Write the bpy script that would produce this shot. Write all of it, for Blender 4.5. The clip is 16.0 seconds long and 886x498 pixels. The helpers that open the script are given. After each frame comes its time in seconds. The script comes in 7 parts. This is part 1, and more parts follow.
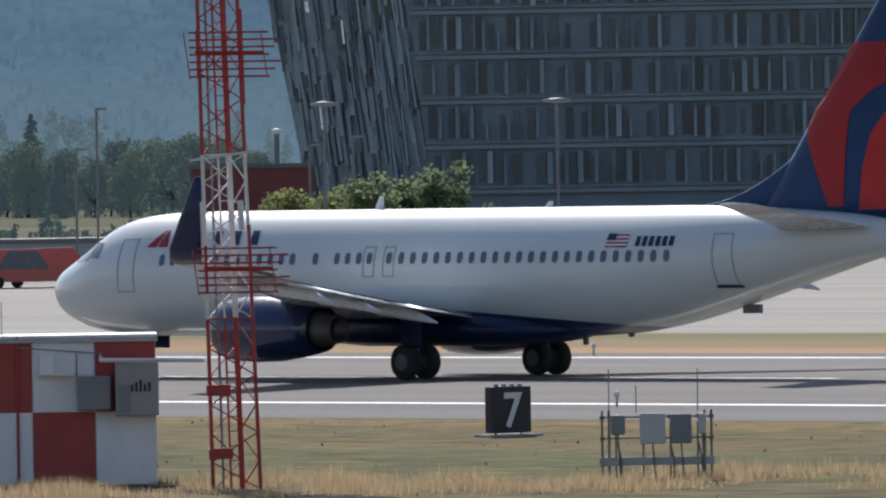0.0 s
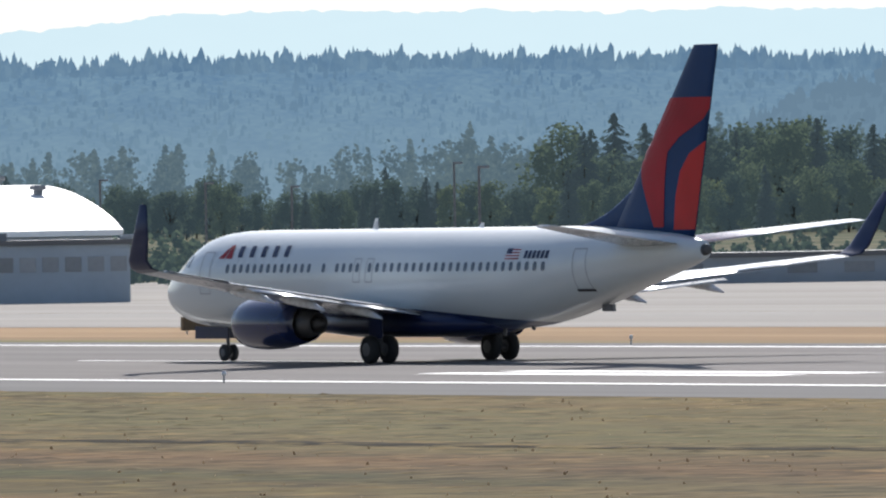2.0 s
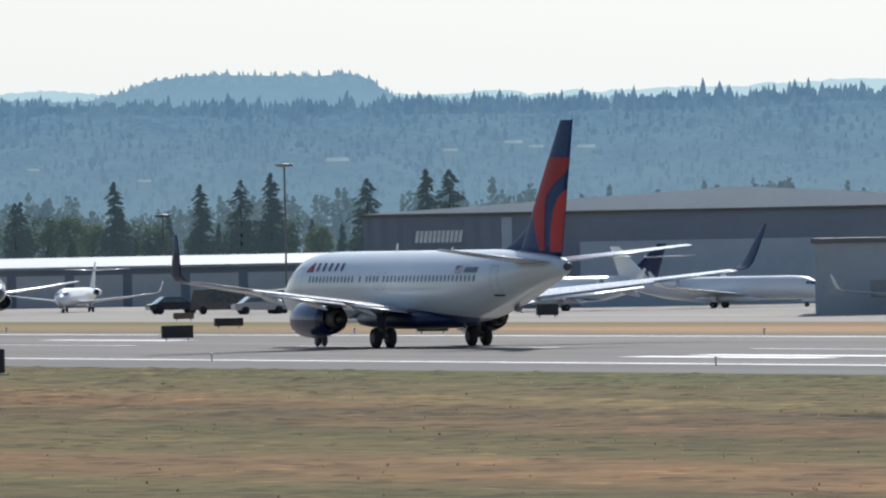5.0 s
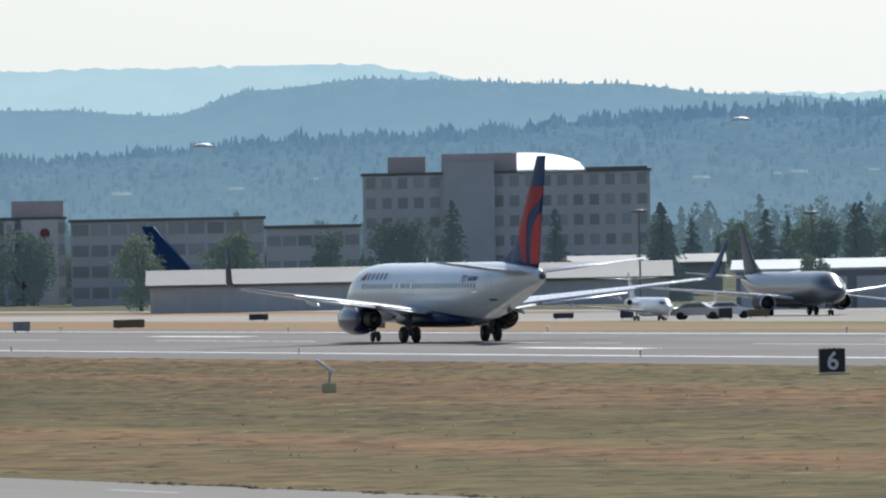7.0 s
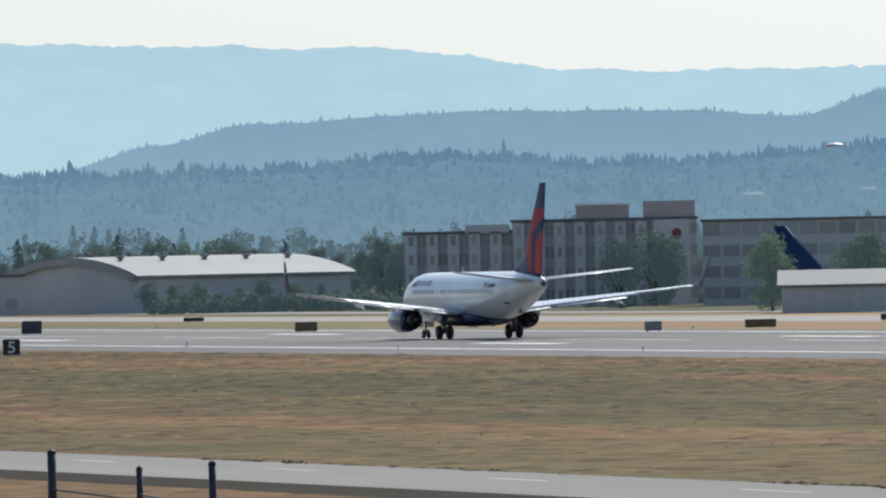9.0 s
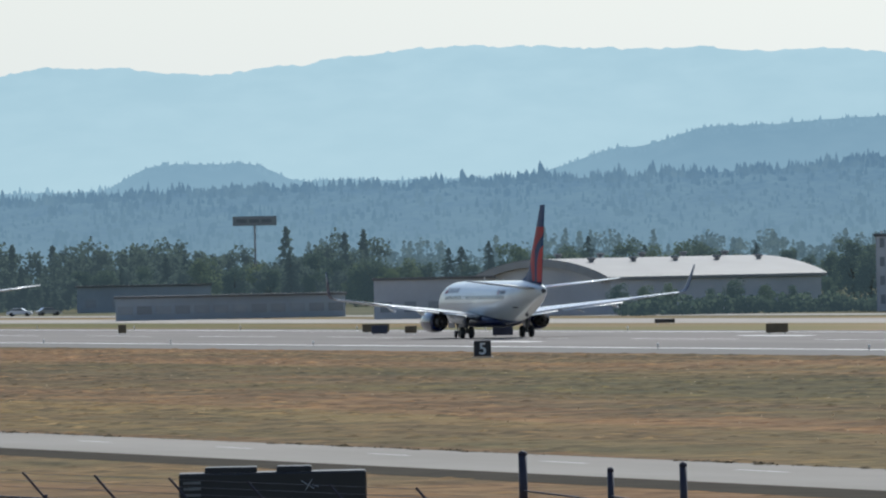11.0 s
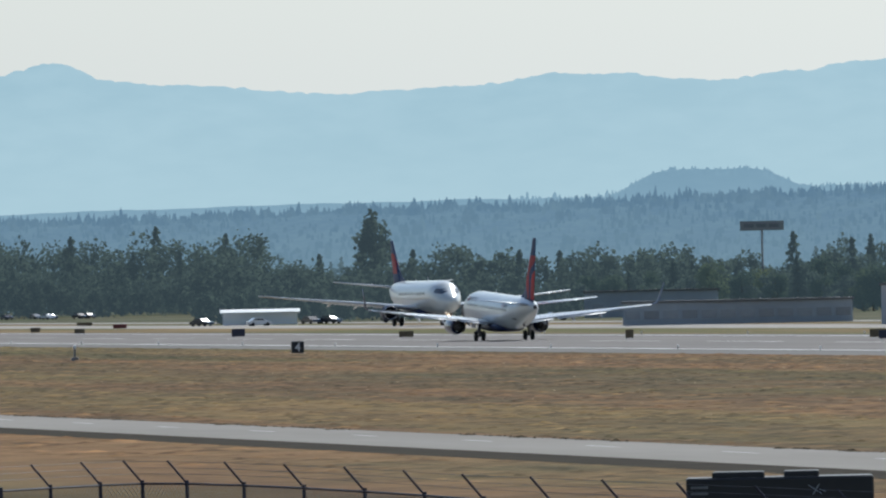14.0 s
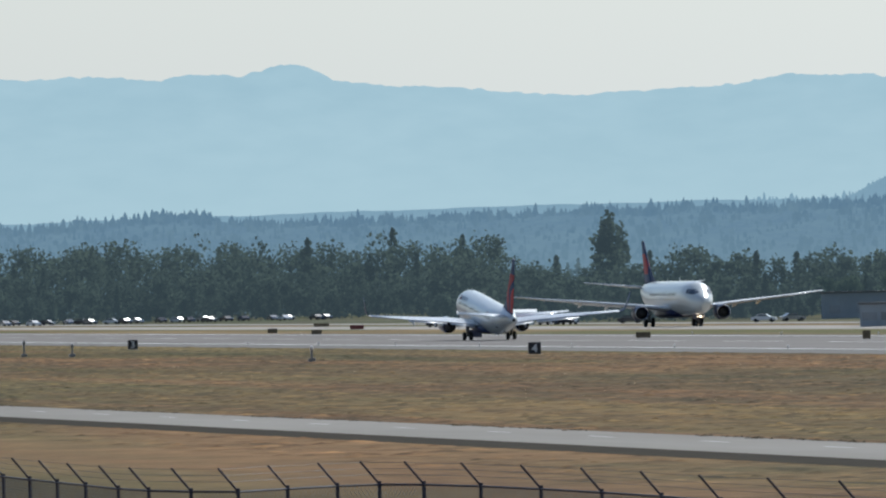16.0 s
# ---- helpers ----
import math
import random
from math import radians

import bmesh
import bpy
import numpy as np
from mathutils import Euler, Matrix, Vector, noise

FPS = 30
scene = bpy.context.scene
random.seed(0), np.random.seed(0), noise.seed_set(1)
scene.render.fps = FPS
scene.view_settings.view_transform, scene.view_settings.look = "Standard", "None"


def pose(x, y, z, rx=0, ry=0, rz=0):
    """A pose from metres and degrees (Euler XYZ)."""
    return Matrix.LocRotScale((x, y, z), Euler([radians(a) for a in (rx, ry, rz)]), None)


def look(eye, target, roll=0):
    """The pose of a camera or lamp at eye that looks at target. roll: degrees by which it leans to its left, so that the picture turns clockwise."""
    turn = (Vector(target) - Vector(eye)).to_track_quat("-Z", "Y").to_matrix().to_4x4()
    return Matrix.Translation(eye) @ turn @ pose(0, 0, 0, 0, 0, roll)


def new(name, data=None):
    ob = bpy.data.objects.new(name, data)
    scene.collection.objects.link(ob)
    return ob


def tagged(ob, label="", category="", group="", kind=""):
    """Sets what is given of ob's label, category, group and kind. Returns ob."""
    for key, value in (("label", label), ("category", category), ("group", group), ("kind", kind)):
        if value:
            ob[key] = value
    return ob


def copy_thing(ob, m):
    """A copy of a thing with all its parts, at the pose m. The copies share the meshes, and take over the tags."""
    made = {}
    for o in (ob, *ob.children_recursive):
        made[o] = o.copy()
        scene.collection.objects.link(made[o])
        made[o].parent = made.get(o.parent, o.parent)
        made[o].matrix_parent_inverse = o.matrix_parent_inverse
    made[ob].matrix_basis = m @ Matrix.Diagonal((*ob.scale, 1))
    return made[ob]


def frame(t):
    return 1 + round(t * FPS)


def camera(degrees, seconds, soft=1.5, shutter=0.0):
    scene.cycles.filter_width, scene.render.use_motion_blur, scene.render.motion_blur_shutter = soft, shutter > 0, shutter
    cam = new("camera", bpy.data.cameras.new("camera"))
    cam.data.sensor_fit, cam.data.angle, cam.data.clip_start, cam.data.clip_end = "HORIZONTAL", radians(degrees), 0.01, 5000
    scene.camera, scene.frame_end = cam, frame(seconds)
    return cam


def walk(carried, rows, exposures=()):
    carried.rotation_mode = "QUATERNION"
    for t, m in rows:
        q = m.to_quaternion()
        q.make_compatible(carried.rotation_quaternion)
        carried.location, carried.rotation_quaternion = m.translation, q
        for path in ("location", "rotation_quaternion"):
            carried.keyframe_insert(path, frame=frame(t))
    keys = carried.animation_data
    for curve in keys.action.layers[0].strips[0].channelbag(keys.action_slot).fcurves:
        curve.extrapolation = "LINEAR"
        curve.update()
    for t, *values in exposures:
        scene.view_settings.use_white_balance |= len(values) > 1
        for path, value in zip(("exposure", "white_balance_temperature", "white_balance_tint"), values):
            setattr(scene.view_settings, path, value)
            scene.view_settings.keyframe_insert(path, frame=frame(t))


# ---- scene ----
H_EYE = 6.33            # height of the standpoint over the field
RUNWAY_Y = 239.09       # centre line of the runway, which runs along x
# seconds, metres rolled along the runway, heading, tilt and lean of the camera
TRACK = [
    (0.0, 261.45, 45.991, -0.3803, 0.942),
    (0.5, 288.27, 48.668, -0.3503, 0.965),
    (1.0, 317.27, 51.635, -0.3112, 0.990),
    (1.5, 347.03, 54.314, -0.2730, 1.012),
    (2.0, 377.37, 56.515, -0.2445, 1.031),
    (2.5, 408.08, 58.489, -0.2168, 1.047),
    (3.0, 439.22, 60.277, -0.1972, 1.063),
    (3.5, 470.88, 62.246, -0.1650, 1.079),
    (4.0, 502.94, 63.824, -0.1424, 1.092),
    (4.5, 535.38, 65.235, -0.1158, 1.104),
    (5.0, 568.36, 66.539, -0.0903, 1.115),
    (5.5, 602.04, 67.756, -0.0675, 1.126),
    (6.0, 636.07, 68.944, -0.0454, 1.136),
    (6.5, 670.69, 69.981, -0.0248, 1.144),
    (7.0, 705.91, 70.927, -0.0080, 1.152),
    (7.5, 741.71, 71.855, 0.0097, 1.160),
    (8.0, 778.01, 72.672, 0.0240, 1.167),
    (8.5, 814.73, 73.456, 0.0396, 1.174),
    (9.0, 851.83, 74.225, 0.0567, 1.180),
    (9.5, 889.38, 74.952, 0.0712, 1.186),
    (10.0, 927.37, 75.621, 0.0844, 1.192),
    (10.5, 965.87, 76.131, 0.1003, 1.196),
    (11.0, 1004.76, 76.684, 0.1146, 1.201),
    (11.5, 1044.11, 77.206, 0.1272, 1.205),
    (12.0, 1083.94, 77.694, 0.1427, 1.209),
    (12.5, 1124.30, 78.176, 0.1565, 1.213),
    (13.0, 1165.04, 78.582, 0.1668, 1.217),
    (13.5, 1206.29, 78.969, 0.1801, 1.220),
    (14.0, 1248.08, 79.332, 0.1953, 1.223),
    (14.5, 1290.31, 79.666, 0.2013, 1.226),
    (15.0, 1332.96, 80.002, 0.2130, 1.229),
    (15.5, 1376.07, 80.277, 0.2197, 1.231),
    (16.0, 1419.63, 80.569, 0.2263, 1.233),
]
cam = camera(4.626, 16.0, soft=2.2)
walk(cam, [(t, pose(0, 0, H_EYE, 90 + tilt, 0, yaw) @ pose(0, 0, 0, 0, 0, -lean)) for t, s, yaw, tilt, lean in TRACK],
     exposures=[(0.0, 0.05, 6100, 12), (1.0, 0.29, 6150, 12), (1.7, 0.23, 6150, 12), (3.0, -0.08, 6080, 11), (5.5, 0.07, 6030, 9), (10.0, 0.06, 5970, 8), (12.5, -0.02, 5920, 7), (16.0, -0.12, 5900, 7)])

# ---- world and light ----
SUN_BEARING, SUN_HEIGHT = 54.0, 39.5
world = bpy.data.worlds.new("sky")
scene.world = world
world.use_nodes = True
wn = world.node_tree
sky = wn.nodes.new("ShaderNodeTexSky")
sky.sky_type = 'NISHITA'
sky.sun_disc = False
sky.sun_elevation, sky.sun_rotation = radians(SUN_HEIGHT), radians(-SUN_BEARING)
sky.air_density, sky.dust_density, sky.ozone_density, sky.altitude = 1.0, 1.0, 1.0, 0.0
# pale summer haze low over the horizon
coord = wn.nodes.new("ShaderNodeTexCoord")
split = wn.nodes.new("ShaderNodeSeparateXYZ")
wn.links.new(coord.outputs["Generated"], split.inputs[0])
fade = wn.nodes.new("ShaderNodeMapRange")
fade.inputs["From Min"].default_value, fade.inputs["From Max"].default_value = 0.0, 0.16
fade.inputs["To Min"].default_value, fade.inputs["To Max"].default_value = 0.95, 0.0
wn.links.new(split.outputs[2], fade.inputs["Value"])
haze = wn.nodes.new("ShaderNodeMix")
haze.data_type = 'RGBA'
ray_to_sun = wn.nodes.new("ShaderNodeVectorMath")
ray_to_sun.operation = 'DOT_PRODUCT'
ray_to_sun.inputs[1].default_value = (-math.sin(radians(SUN_BEARING)) * math.cos(radians(SUN_HEIGHT)), math.cos(radians(SUN_BEARING)) * math.cos(radians(SUN_HEIGHT)), math.sin(radians(SUN_HEIGHT)))
wn.links.new(coord.outputs["Generated"], ray_to_sun.inputs[0])
glare = wn.nodes.new("ShaderNodeMapRange")          # the haze is brighter under the sun
glare.inputs["From Min"].default_value, glare.inputs["From Max"].default_value = 0.60, 0.80
glare.inputs["To Min"].default_value, glare.inputs["To Max"].default_value = 6.2, 9.4
wn.links.new(ray_to_sun.outputs["Value"], glare.inputs["Value"])
tone = wn.nodes.new("ShaderNodeVectorMath")
tone.operation = 'SCALE'
tone.inputs[0].default_value = (0.98, 1.0, 0.965)
wn.links.new(glare.outputs[0], tone.inputs["Scale"])
wn.links.new(tone.outputs[0], haze.inputs[7])
wn.links.new(fade.outputs[0], haze.inputs[0])
wn.links.new(sky.outputs[0], haze.inputs[6])
wn.links.new(haze.outputs[2], wn.nodes["Background"].inputs[0])
wn.nodes["Background"].inputs[1].default_value = 0.10
sun = new("sun", bpy.data.lights.new("sun", 'SUN'))
sun.data.energy, sun.data.angle, sun.data.color = 5.0, radians(0.53), (1.0, 0.95, 0.86)
sb, sh = radians(SUN_BEARING), radians(SUN_HEIGHT)
sun.matrix_world = look((-math.sin(sb) * math.cos(sh) * 300, math.cos(sb) * math.cos(sh) * 300, math.sin(sh) * 300), (0, 0, 0))


# ---- materials ----
def nodes_of(name):
    m = bpy.data.materials.new(name)
    m.use_nodes = True
    return m, m.node_tree, m.node_tree.nodes["Principled BSDF"]


def noise_node(tree, scale, detail=4.0, stretch=(1, 1, 1), coords="Object"):
    tc = tree.nodes.new("ShaderNodeTexCoord")
    mp = tree.nodes.new("ShaderNodeMapping")
    mp.inputs["Scale"].default_value = stretch
    nz = tree.nodes.new("ShaderNodeTexNoise")
    nz.inputs["Scale"].default_value, nz.inputs["Detail"].default_value = scale, detail
    tree.links.new(tc.outputs[coords], mp.inputs[0])
    tree.links.new(mp.outputs[0], nz.inputs["Vector"])
    return nz


def ramp(tree, source, stops):
    r = tree.nodes.new("ShaderNodeValToRGB")
    tree.links.new(source, r.inputs[0])
    while len(r.color_ramp.elements) < len(stops):
        r.color_ramp.elements.new(0.5)
    for e, (p, c) in zip(r.color_ramp.elements, stops):
        e.position, e.color = p, (*c, 1)
    return r.outputs[0]


def mixed(tree, fac, a, b, mode='MIX'):
    n = tree.nodes.new("ShaderNodeMix")
    n.data_type, n.blend_type = 'RGBA', mode
    for sock, v in ((n.inputs[0], fac), (n.inputs[6], a), (n.inputs[7], b)):
        if isinstance(v, (int, float)):
            sock.default_value = v
        elif isinstance(v, tuple):
            sock.default_value = (*v, 1)
        else:
            tree.links.new(v, sock)
    return n.outputs[2]


def maths(tree, op, a, b=0.0):
    n = tree.nodes.new("ShaderNodeMath")
    n.operation = op
    for sock, v in zip(n.inputs, (a, b)):
        if isinstance(v, (int, float)):
            sock.default_value = v
        else:
            tree.links.new(v, sock)
    return n.outputs[0]


def surface(name, base, rough=0.6, metal=0.0, vary=0.15, scale=3.0, bump=0.0, stretch=(1, 1, 1), coat=0.0, random_tint=0.0, spec=0.5):
    """A plain surface with two scales of tone, a little bump and, if asked, a tone of its own for each object."""
    m, t, b = nodes_of(name)
    big, fine = noise_node(t, scale, 3, stretch), noise_node(t, scale * 9, 5, stretch)
    dark = tuple(c * (1 - vary) for c in base)
    light = tuple(min(1, c * (1 + vary)) for c in base)
    col = mixed(t, 0.35, ramp(t, big.outputs[0], [(0.3, dark), (0.7, light)]), ramp(t, fine.outputs[0], [(0.3, dark), (0.7, light)]))
    if random_tint:
        info = t.nodes.new("ShaderNodeObjectInfo")
        k = maths(t, 'ADD', maths(t, 'MULTIPLY', info.outputs["Random"], random_tint), 1 - random_tint / 2)
        comb = t.nodes.new("ShaderNodeCombineColor")
        for i in range(3):
            t.links.new(k, comb.inputs[i])
        col = mixed(t, 1.0, col, comb.outputs[0], 'MULTIPLY')
    t.links.new(col, b.inputs["Base Color"])
    b.inputs["Metallic"].default_value = metal
    b.inputs["Specular IOR Level"].default_value = spec
    t.links.new(ramp(t, fine.outputs[0], [(0.2, (max(0.02, rough - 0.08),) * 3), (0.8, (min(1, rough + 0.08),) * 3)]), b.inputs["Roughness"])
    if coat:
        b.inputs["Coat Weight"].default_value, b.inputs["Coat Roughness"].default_value = coat, 0.06
    if bump:
        bp = t.nodes.new("ShaderNodeBump")
        bp.inputs["Strength"].default_value, bp.inputs["Distance"].default_value = bump, 0.05
        t.links.new(fine.outputs[0], bp.inputs["Height"])
        t.links.new(bp.outputs[0], b.inputs["Normal"])
    return m


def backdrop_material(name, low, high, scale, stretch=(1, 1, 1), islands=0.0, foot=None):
    """Far wooded land as pure emission, with the haze painted into its colour."""
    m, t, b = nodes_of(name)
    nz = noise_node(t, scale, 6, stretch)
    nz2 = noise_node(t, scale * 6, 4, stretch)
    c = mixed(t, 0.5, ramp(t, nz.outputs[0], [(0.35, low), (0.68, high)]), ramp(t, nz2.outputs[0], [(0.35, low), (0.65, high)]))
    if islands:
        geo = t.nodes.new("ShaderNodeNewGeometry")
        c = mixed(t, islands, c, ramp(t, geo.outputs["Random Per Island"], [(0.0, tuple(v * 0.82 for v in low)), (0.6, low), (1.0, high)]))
    if foot:                       # haze colour painted in towards the valley floor
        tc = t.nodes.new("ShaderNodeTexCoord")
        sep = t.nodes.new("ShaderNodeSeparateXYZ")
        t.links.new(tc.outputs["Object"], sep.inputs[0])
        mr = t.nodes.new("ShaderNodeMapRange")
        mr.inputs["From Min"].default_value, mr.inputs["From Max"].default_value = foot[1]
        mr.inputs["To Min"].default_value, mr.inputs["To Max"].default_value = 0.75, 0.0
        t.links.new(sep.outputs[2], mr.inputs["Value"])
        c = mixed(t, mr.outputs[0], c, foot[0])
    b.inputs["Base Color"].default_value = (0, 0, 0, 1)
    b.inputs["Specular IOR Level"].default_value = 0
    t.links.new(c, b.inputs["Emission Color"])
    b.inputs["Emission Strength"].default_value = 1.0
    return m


def sunward_haze(m, x0, x1, colour, most):
    """Paint haze into a far range's emission, stronger towards the sun, from x0 to x1."""
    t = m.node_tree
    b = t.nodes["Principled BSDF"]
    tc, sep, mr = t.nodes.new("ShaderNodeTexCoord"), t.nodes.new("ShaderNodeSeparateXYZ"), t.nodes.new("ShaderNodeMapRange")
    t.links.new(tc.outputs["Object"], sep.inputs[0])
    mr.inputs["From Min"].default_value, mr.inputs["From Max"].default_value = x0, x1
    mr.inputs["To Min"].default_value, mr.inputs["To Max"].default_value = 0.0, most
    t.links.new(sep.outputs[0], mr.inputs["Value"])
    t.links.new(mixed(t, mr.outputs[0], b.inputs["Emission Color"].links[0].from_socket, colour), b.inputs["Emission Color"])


def grass_material(name="dry_grass", tufts=False):
    m, t, b = nodes_of(name)
    geo = t.nodes.new("ShaderNodeNewGeometry")
    sep = t.nodes.new("ShaderNodeSeparateXYZ")
    t.links.new(geo.outputs["Position"], sep.inputs[0])
    streak = noise_node(t, 1.0, 4, (0.0050, 0.030, 1))
    blotch = noise_node(t, 1.0, 6, (0.11, 0.10, 1))
    fine = noise_node(t, 1.0, 8, (1.3, 0.55, 1))
    drift = noise_node(t, 1.0, 4, (0.014, 0.085, 1))
    base = ramp(t, streak.outputs[0], [(0.39, (0.046, 0.042, 0.011)), (0.47, (0.092, 0.052, 0.017)), (0.53, (0.142, 0.078, 0.028)), (0.61, (0.198, 0.118, 0.046))])
    patch = ramp(t, blotch.outputs[0], [(0.40, (0.052, 0.043, 0.012)), (0.49, (0.104, 0.056, 0.019)), (0.57, (0.176, 0.102, 0.040)), (0.66, (0.245, 0.142, 0.058))])
    col = mixed(t, 0.4, base, patch)
    # greener mown strip beside the runway
    wob = maths(t, 'MULTIPLY', drift.outputs[0], 14.0)
    y = maths(t, 'ADD', sep.outputs[1], wob)
    reach = t.nodes.new("ShaderNodeMapRange")
    reach.inputs["From Min"].default_value, reach.inputs["From Max"].default_value = -520.0, -300.0
    reach.inputs["To Min"].default_value, reach.inputs["To Max"].default_value = 0.0, 22.0
    t.links.new(sep.outputs[0], reach.inputs["Value"])
    green = maths(t, 'MULTIPLY', maths(t, 'SUBTRACT', maths(t, 'ADD', y, reach.outputs[0]), 180.0), 0.16)
    green.node.use_clamp = True
    here = maths(t, 'MULTIPLY', maths(t, 'ADD', sep.outputs[0], 600.0), 0.007)
    here.node.use_clamp = True
    there = maths(t, 'MULTIPLY', maths(t, 'ADD', sep.outputs[0], 980.0), -0.004)
    there.node.use_clamp = True
    green = maths(t, 'MULTIPLY', green, maths(t, 'ADD', here, there))
    col = mixed(t, maths(t, 'MULTIPLY', green, 0.78), col, (0.108, 0.096, 0.032))
    # dry sandy ground around the racks and shed
    south = maths(t, 'MULTIPLY', maths(t, 'SUBTRACT', 161.0, y), 0.25)
    south.node.use_clamp = True
    east = maths(t, 'MULTIPLY', maths(t, 'ADD', sep.outputs[0], 204.0), 0.04)
    east.node.use_clamp = True
    col = mixed(t, maths(t, 'MULTIPLY', maths(t, 'MULTIPLY', south, east), 0.6), col, (0.215, 0.145, 0.078))
    near = maths(t, 'MULTIPLY', maths(t, 'GREATER_THAN', y, 97.0), maths(t, 'LESS_THAN', y, 117.0))
    col = mixed(t, maths(t, 'MULTIPLY', near, 0.4), col, (0.078, 0.078, 0.018))
    col = mixed(t, 0.24, col, ramp(t, fine.outputs[0], [(0.40, (0.028, 0.022, 0.008)), (0.50, (0.105, 0.068, 0.028)), (0.62, (0.330, 0.230, 0.110))]))
    # pale dry verge between the runway and the taxiway
    far = maths(t, 'MULTIPLY', maths(t, 'SUBTRACT', sep.outputs[1], 264.0), 0.3)
    far.node.use_clamp = True
    end = maths(t, 'MULTIPLY', maths(t, 'ADD', sep.outputs[0], 1250.0), 0.005)
    end.node.use_clamp = True
    far = maths(t, 'MULTIPLY', far, maths(t, 'ADD', maths(t, 'MULTIPLY', end, 0.75), 0.25))
    col = mixed(t, maths(t, 'MULTIPLY', far, 0.72), col, (0.300, 0.212, 0.130))
    wild = maths(t, 'MULTIPLY', maths(t, 'SUBTRACT', sep.outputs[1], 345.0), 0.1)
    wild.node.use_clamp = True
    col = mixed(t, maths(t, 'MULTIPLY', wild, 0.9), col, (0.062, 0.068, 0.036))
    # broad mown bands, redder and greener by turns
    band = noise_node(t, 1.0, 4, (0.0030, 0.034, 1))
    col = mixed(t, 0.9, col, ramp(t, band.outputs[0], [(0.41, (0.62, 0.80, 0.52)), (0.48, (0.92, 0.96, 0.88)), (0.54, (1.05, 0.93, 0.86)), (0.61, (1.42, 1.30, 1.22))]), 'MULTIPLY')
    if tufts:
        own = ramp(t, geo.outputs["Random Per Island"], [(0.0, (0.56, 0.55, 0.50)), (0.35, (0.80, 0.79, 0.75)), (0.8, (1.05, 1.01, 0.98)), (1.0, (1.50, 1.44, 1.38))])
        col = mixed(t, 1.0, col, own, 'MULTIPLY')
    t.links.new(col, b.inputs["Base Color"])
    b.inputs["Roughness"].default_value = 0.95
    b.inputs["Specular IOR Level"].default_value = 0.1
    bp = t.nodes.new("ShaderNodeBump")
    bp.inputs["Strength"].default_value, bp.inputs["Distance"].default_value = 0.5, 0.12
    t.links.new(fine.outputs[0], bp.inputs["Height"])
    t.links.new(bp.outputs[0], b.inputs["Normal"])
    return m


def leaf_material(name, low, high, haze_glow=None):
    """Leaves that let the light through; for far ones haze is added as a faint emission."""
    m, t, b = nodes_of(name)
    geo = t.nodes.new("ShaderNodeNewGeometry")
    info = t.nodes.new("ShaderNodeObjectInfo")
    c = ramp(t, geo.outputs["Random Per Island"], [(0.0, low), (1.0, high)])
    tint = ramp(t, info.outputs["Random"], [(0.0, (0.75, 0.8, 0.8)), (0.55, (1.0, 1.0, 1.0)), (0.9, (1.1, 1.1, 0.95)), (1.0, (1.25, 1.15, 0.85))])
    col = mixed(t, 1.0, c, tint, 'MULTIPLY')
    t.links.new(col, b.inputs["Base Color"])
    b.inputs["Roughness"].default_value = 1.0
    b.inputs["Specular IOR Level"].default_value = 0.0
    tr = t.nodes.new("ShaderNodeBsdfTranslucent")
    t.links.new(col, tr.inputs[0])
    mx = t.nodes.new("ShaderNodeMixShader")
    mx.inputs[0].default_value = 0.6
    t.links.new(b.outputs[0], mx.inputs[1])
    t.links.new(tr.outputs[0], mx.inputs[2])
    t.links.new(mx.outputs[0], t.nodes["Material Output"].inputs[0])
    if haze_glow:
        b.inputs["Emission Color"].default_value, b.inputs["Emission Strength"].default_value = (*haze_glow, 1), 2.0
    return m


def fuselage_material(name, white, belly):
    """White enamel over a belly colour that rises at the wing and tapers aft."""
    m, t, b = nodes_of(name)
    tc = t.nodes.new("ShaderNodeTexCoord")
    sep = t.nodes.new("ShaderNodeSeparateXYZ")
    t.links.new(tc.outputs["Object"], sep.inputs[0])
    x, z = sep.outputs[0], sep.outputs[2]
    aft = maths(t, 'ADD', maths(t, 'MULTIPLY', x, 0.068), 2.16)        # falls towards the tail
    fore = maths(t, 'ADD', maths(t, 'MULTIPLY', x, -0.12), 2.75)       # falls towards the nose
    line = maths(t, 'MINIMUM', maths(t, 'MINIMUM', aft, fore), 2.12)
    mask = maths(t, 'MULTIPLY', maths(t, 'SUBTRACT', line, z), 60.0)
    mask.node.use_clamp = True
    nz = noise_node(t, 0.8, 4, (0.4, 1, 1.6))
    paint = ramp(t, nz.outputs[0], [(0.3, tuple(c * 0.94 for c in white)), (0.7, white)])
    t.links.new(mixed(t, mask, paint, belly), b.inputs["Base Color"])
    b.inputs["Roughness"].default_value = 0.32
    b.inputs["Coat Weight"].default_value, b.inputs["Coat Roughness"].default_value = 0.6, 0.08
    return m


M = {}
NAVY = (0.010, 0.022, 0.085)
M["grass"] = grass_material()
M["tussock"] = grass_material("dry_tussocks", True)
M["runway"] = surface("worn_concrete_runway", (0.196, 0.180, 0.168), 0.85, vary=0.22, scale=0.16, bump=0.1, stretch=(0.05, 1, 1), spec=0.05)
M["shoulder"] = surface("asphalt_shoulder", (0.155, 0.147, 0.140), 0.9, vary=0.20, scale=0.16, bump=0.1, stretch=(0.06, 1, 1), spec=0.10)
M["taxiway"] = surface("pale_concrete", (0.31, 0.285, 0.255), 0.9, vary=0.20, scale=0.12, bump=0.1, stretch=(0.06, 1, 1), spec=0.10)
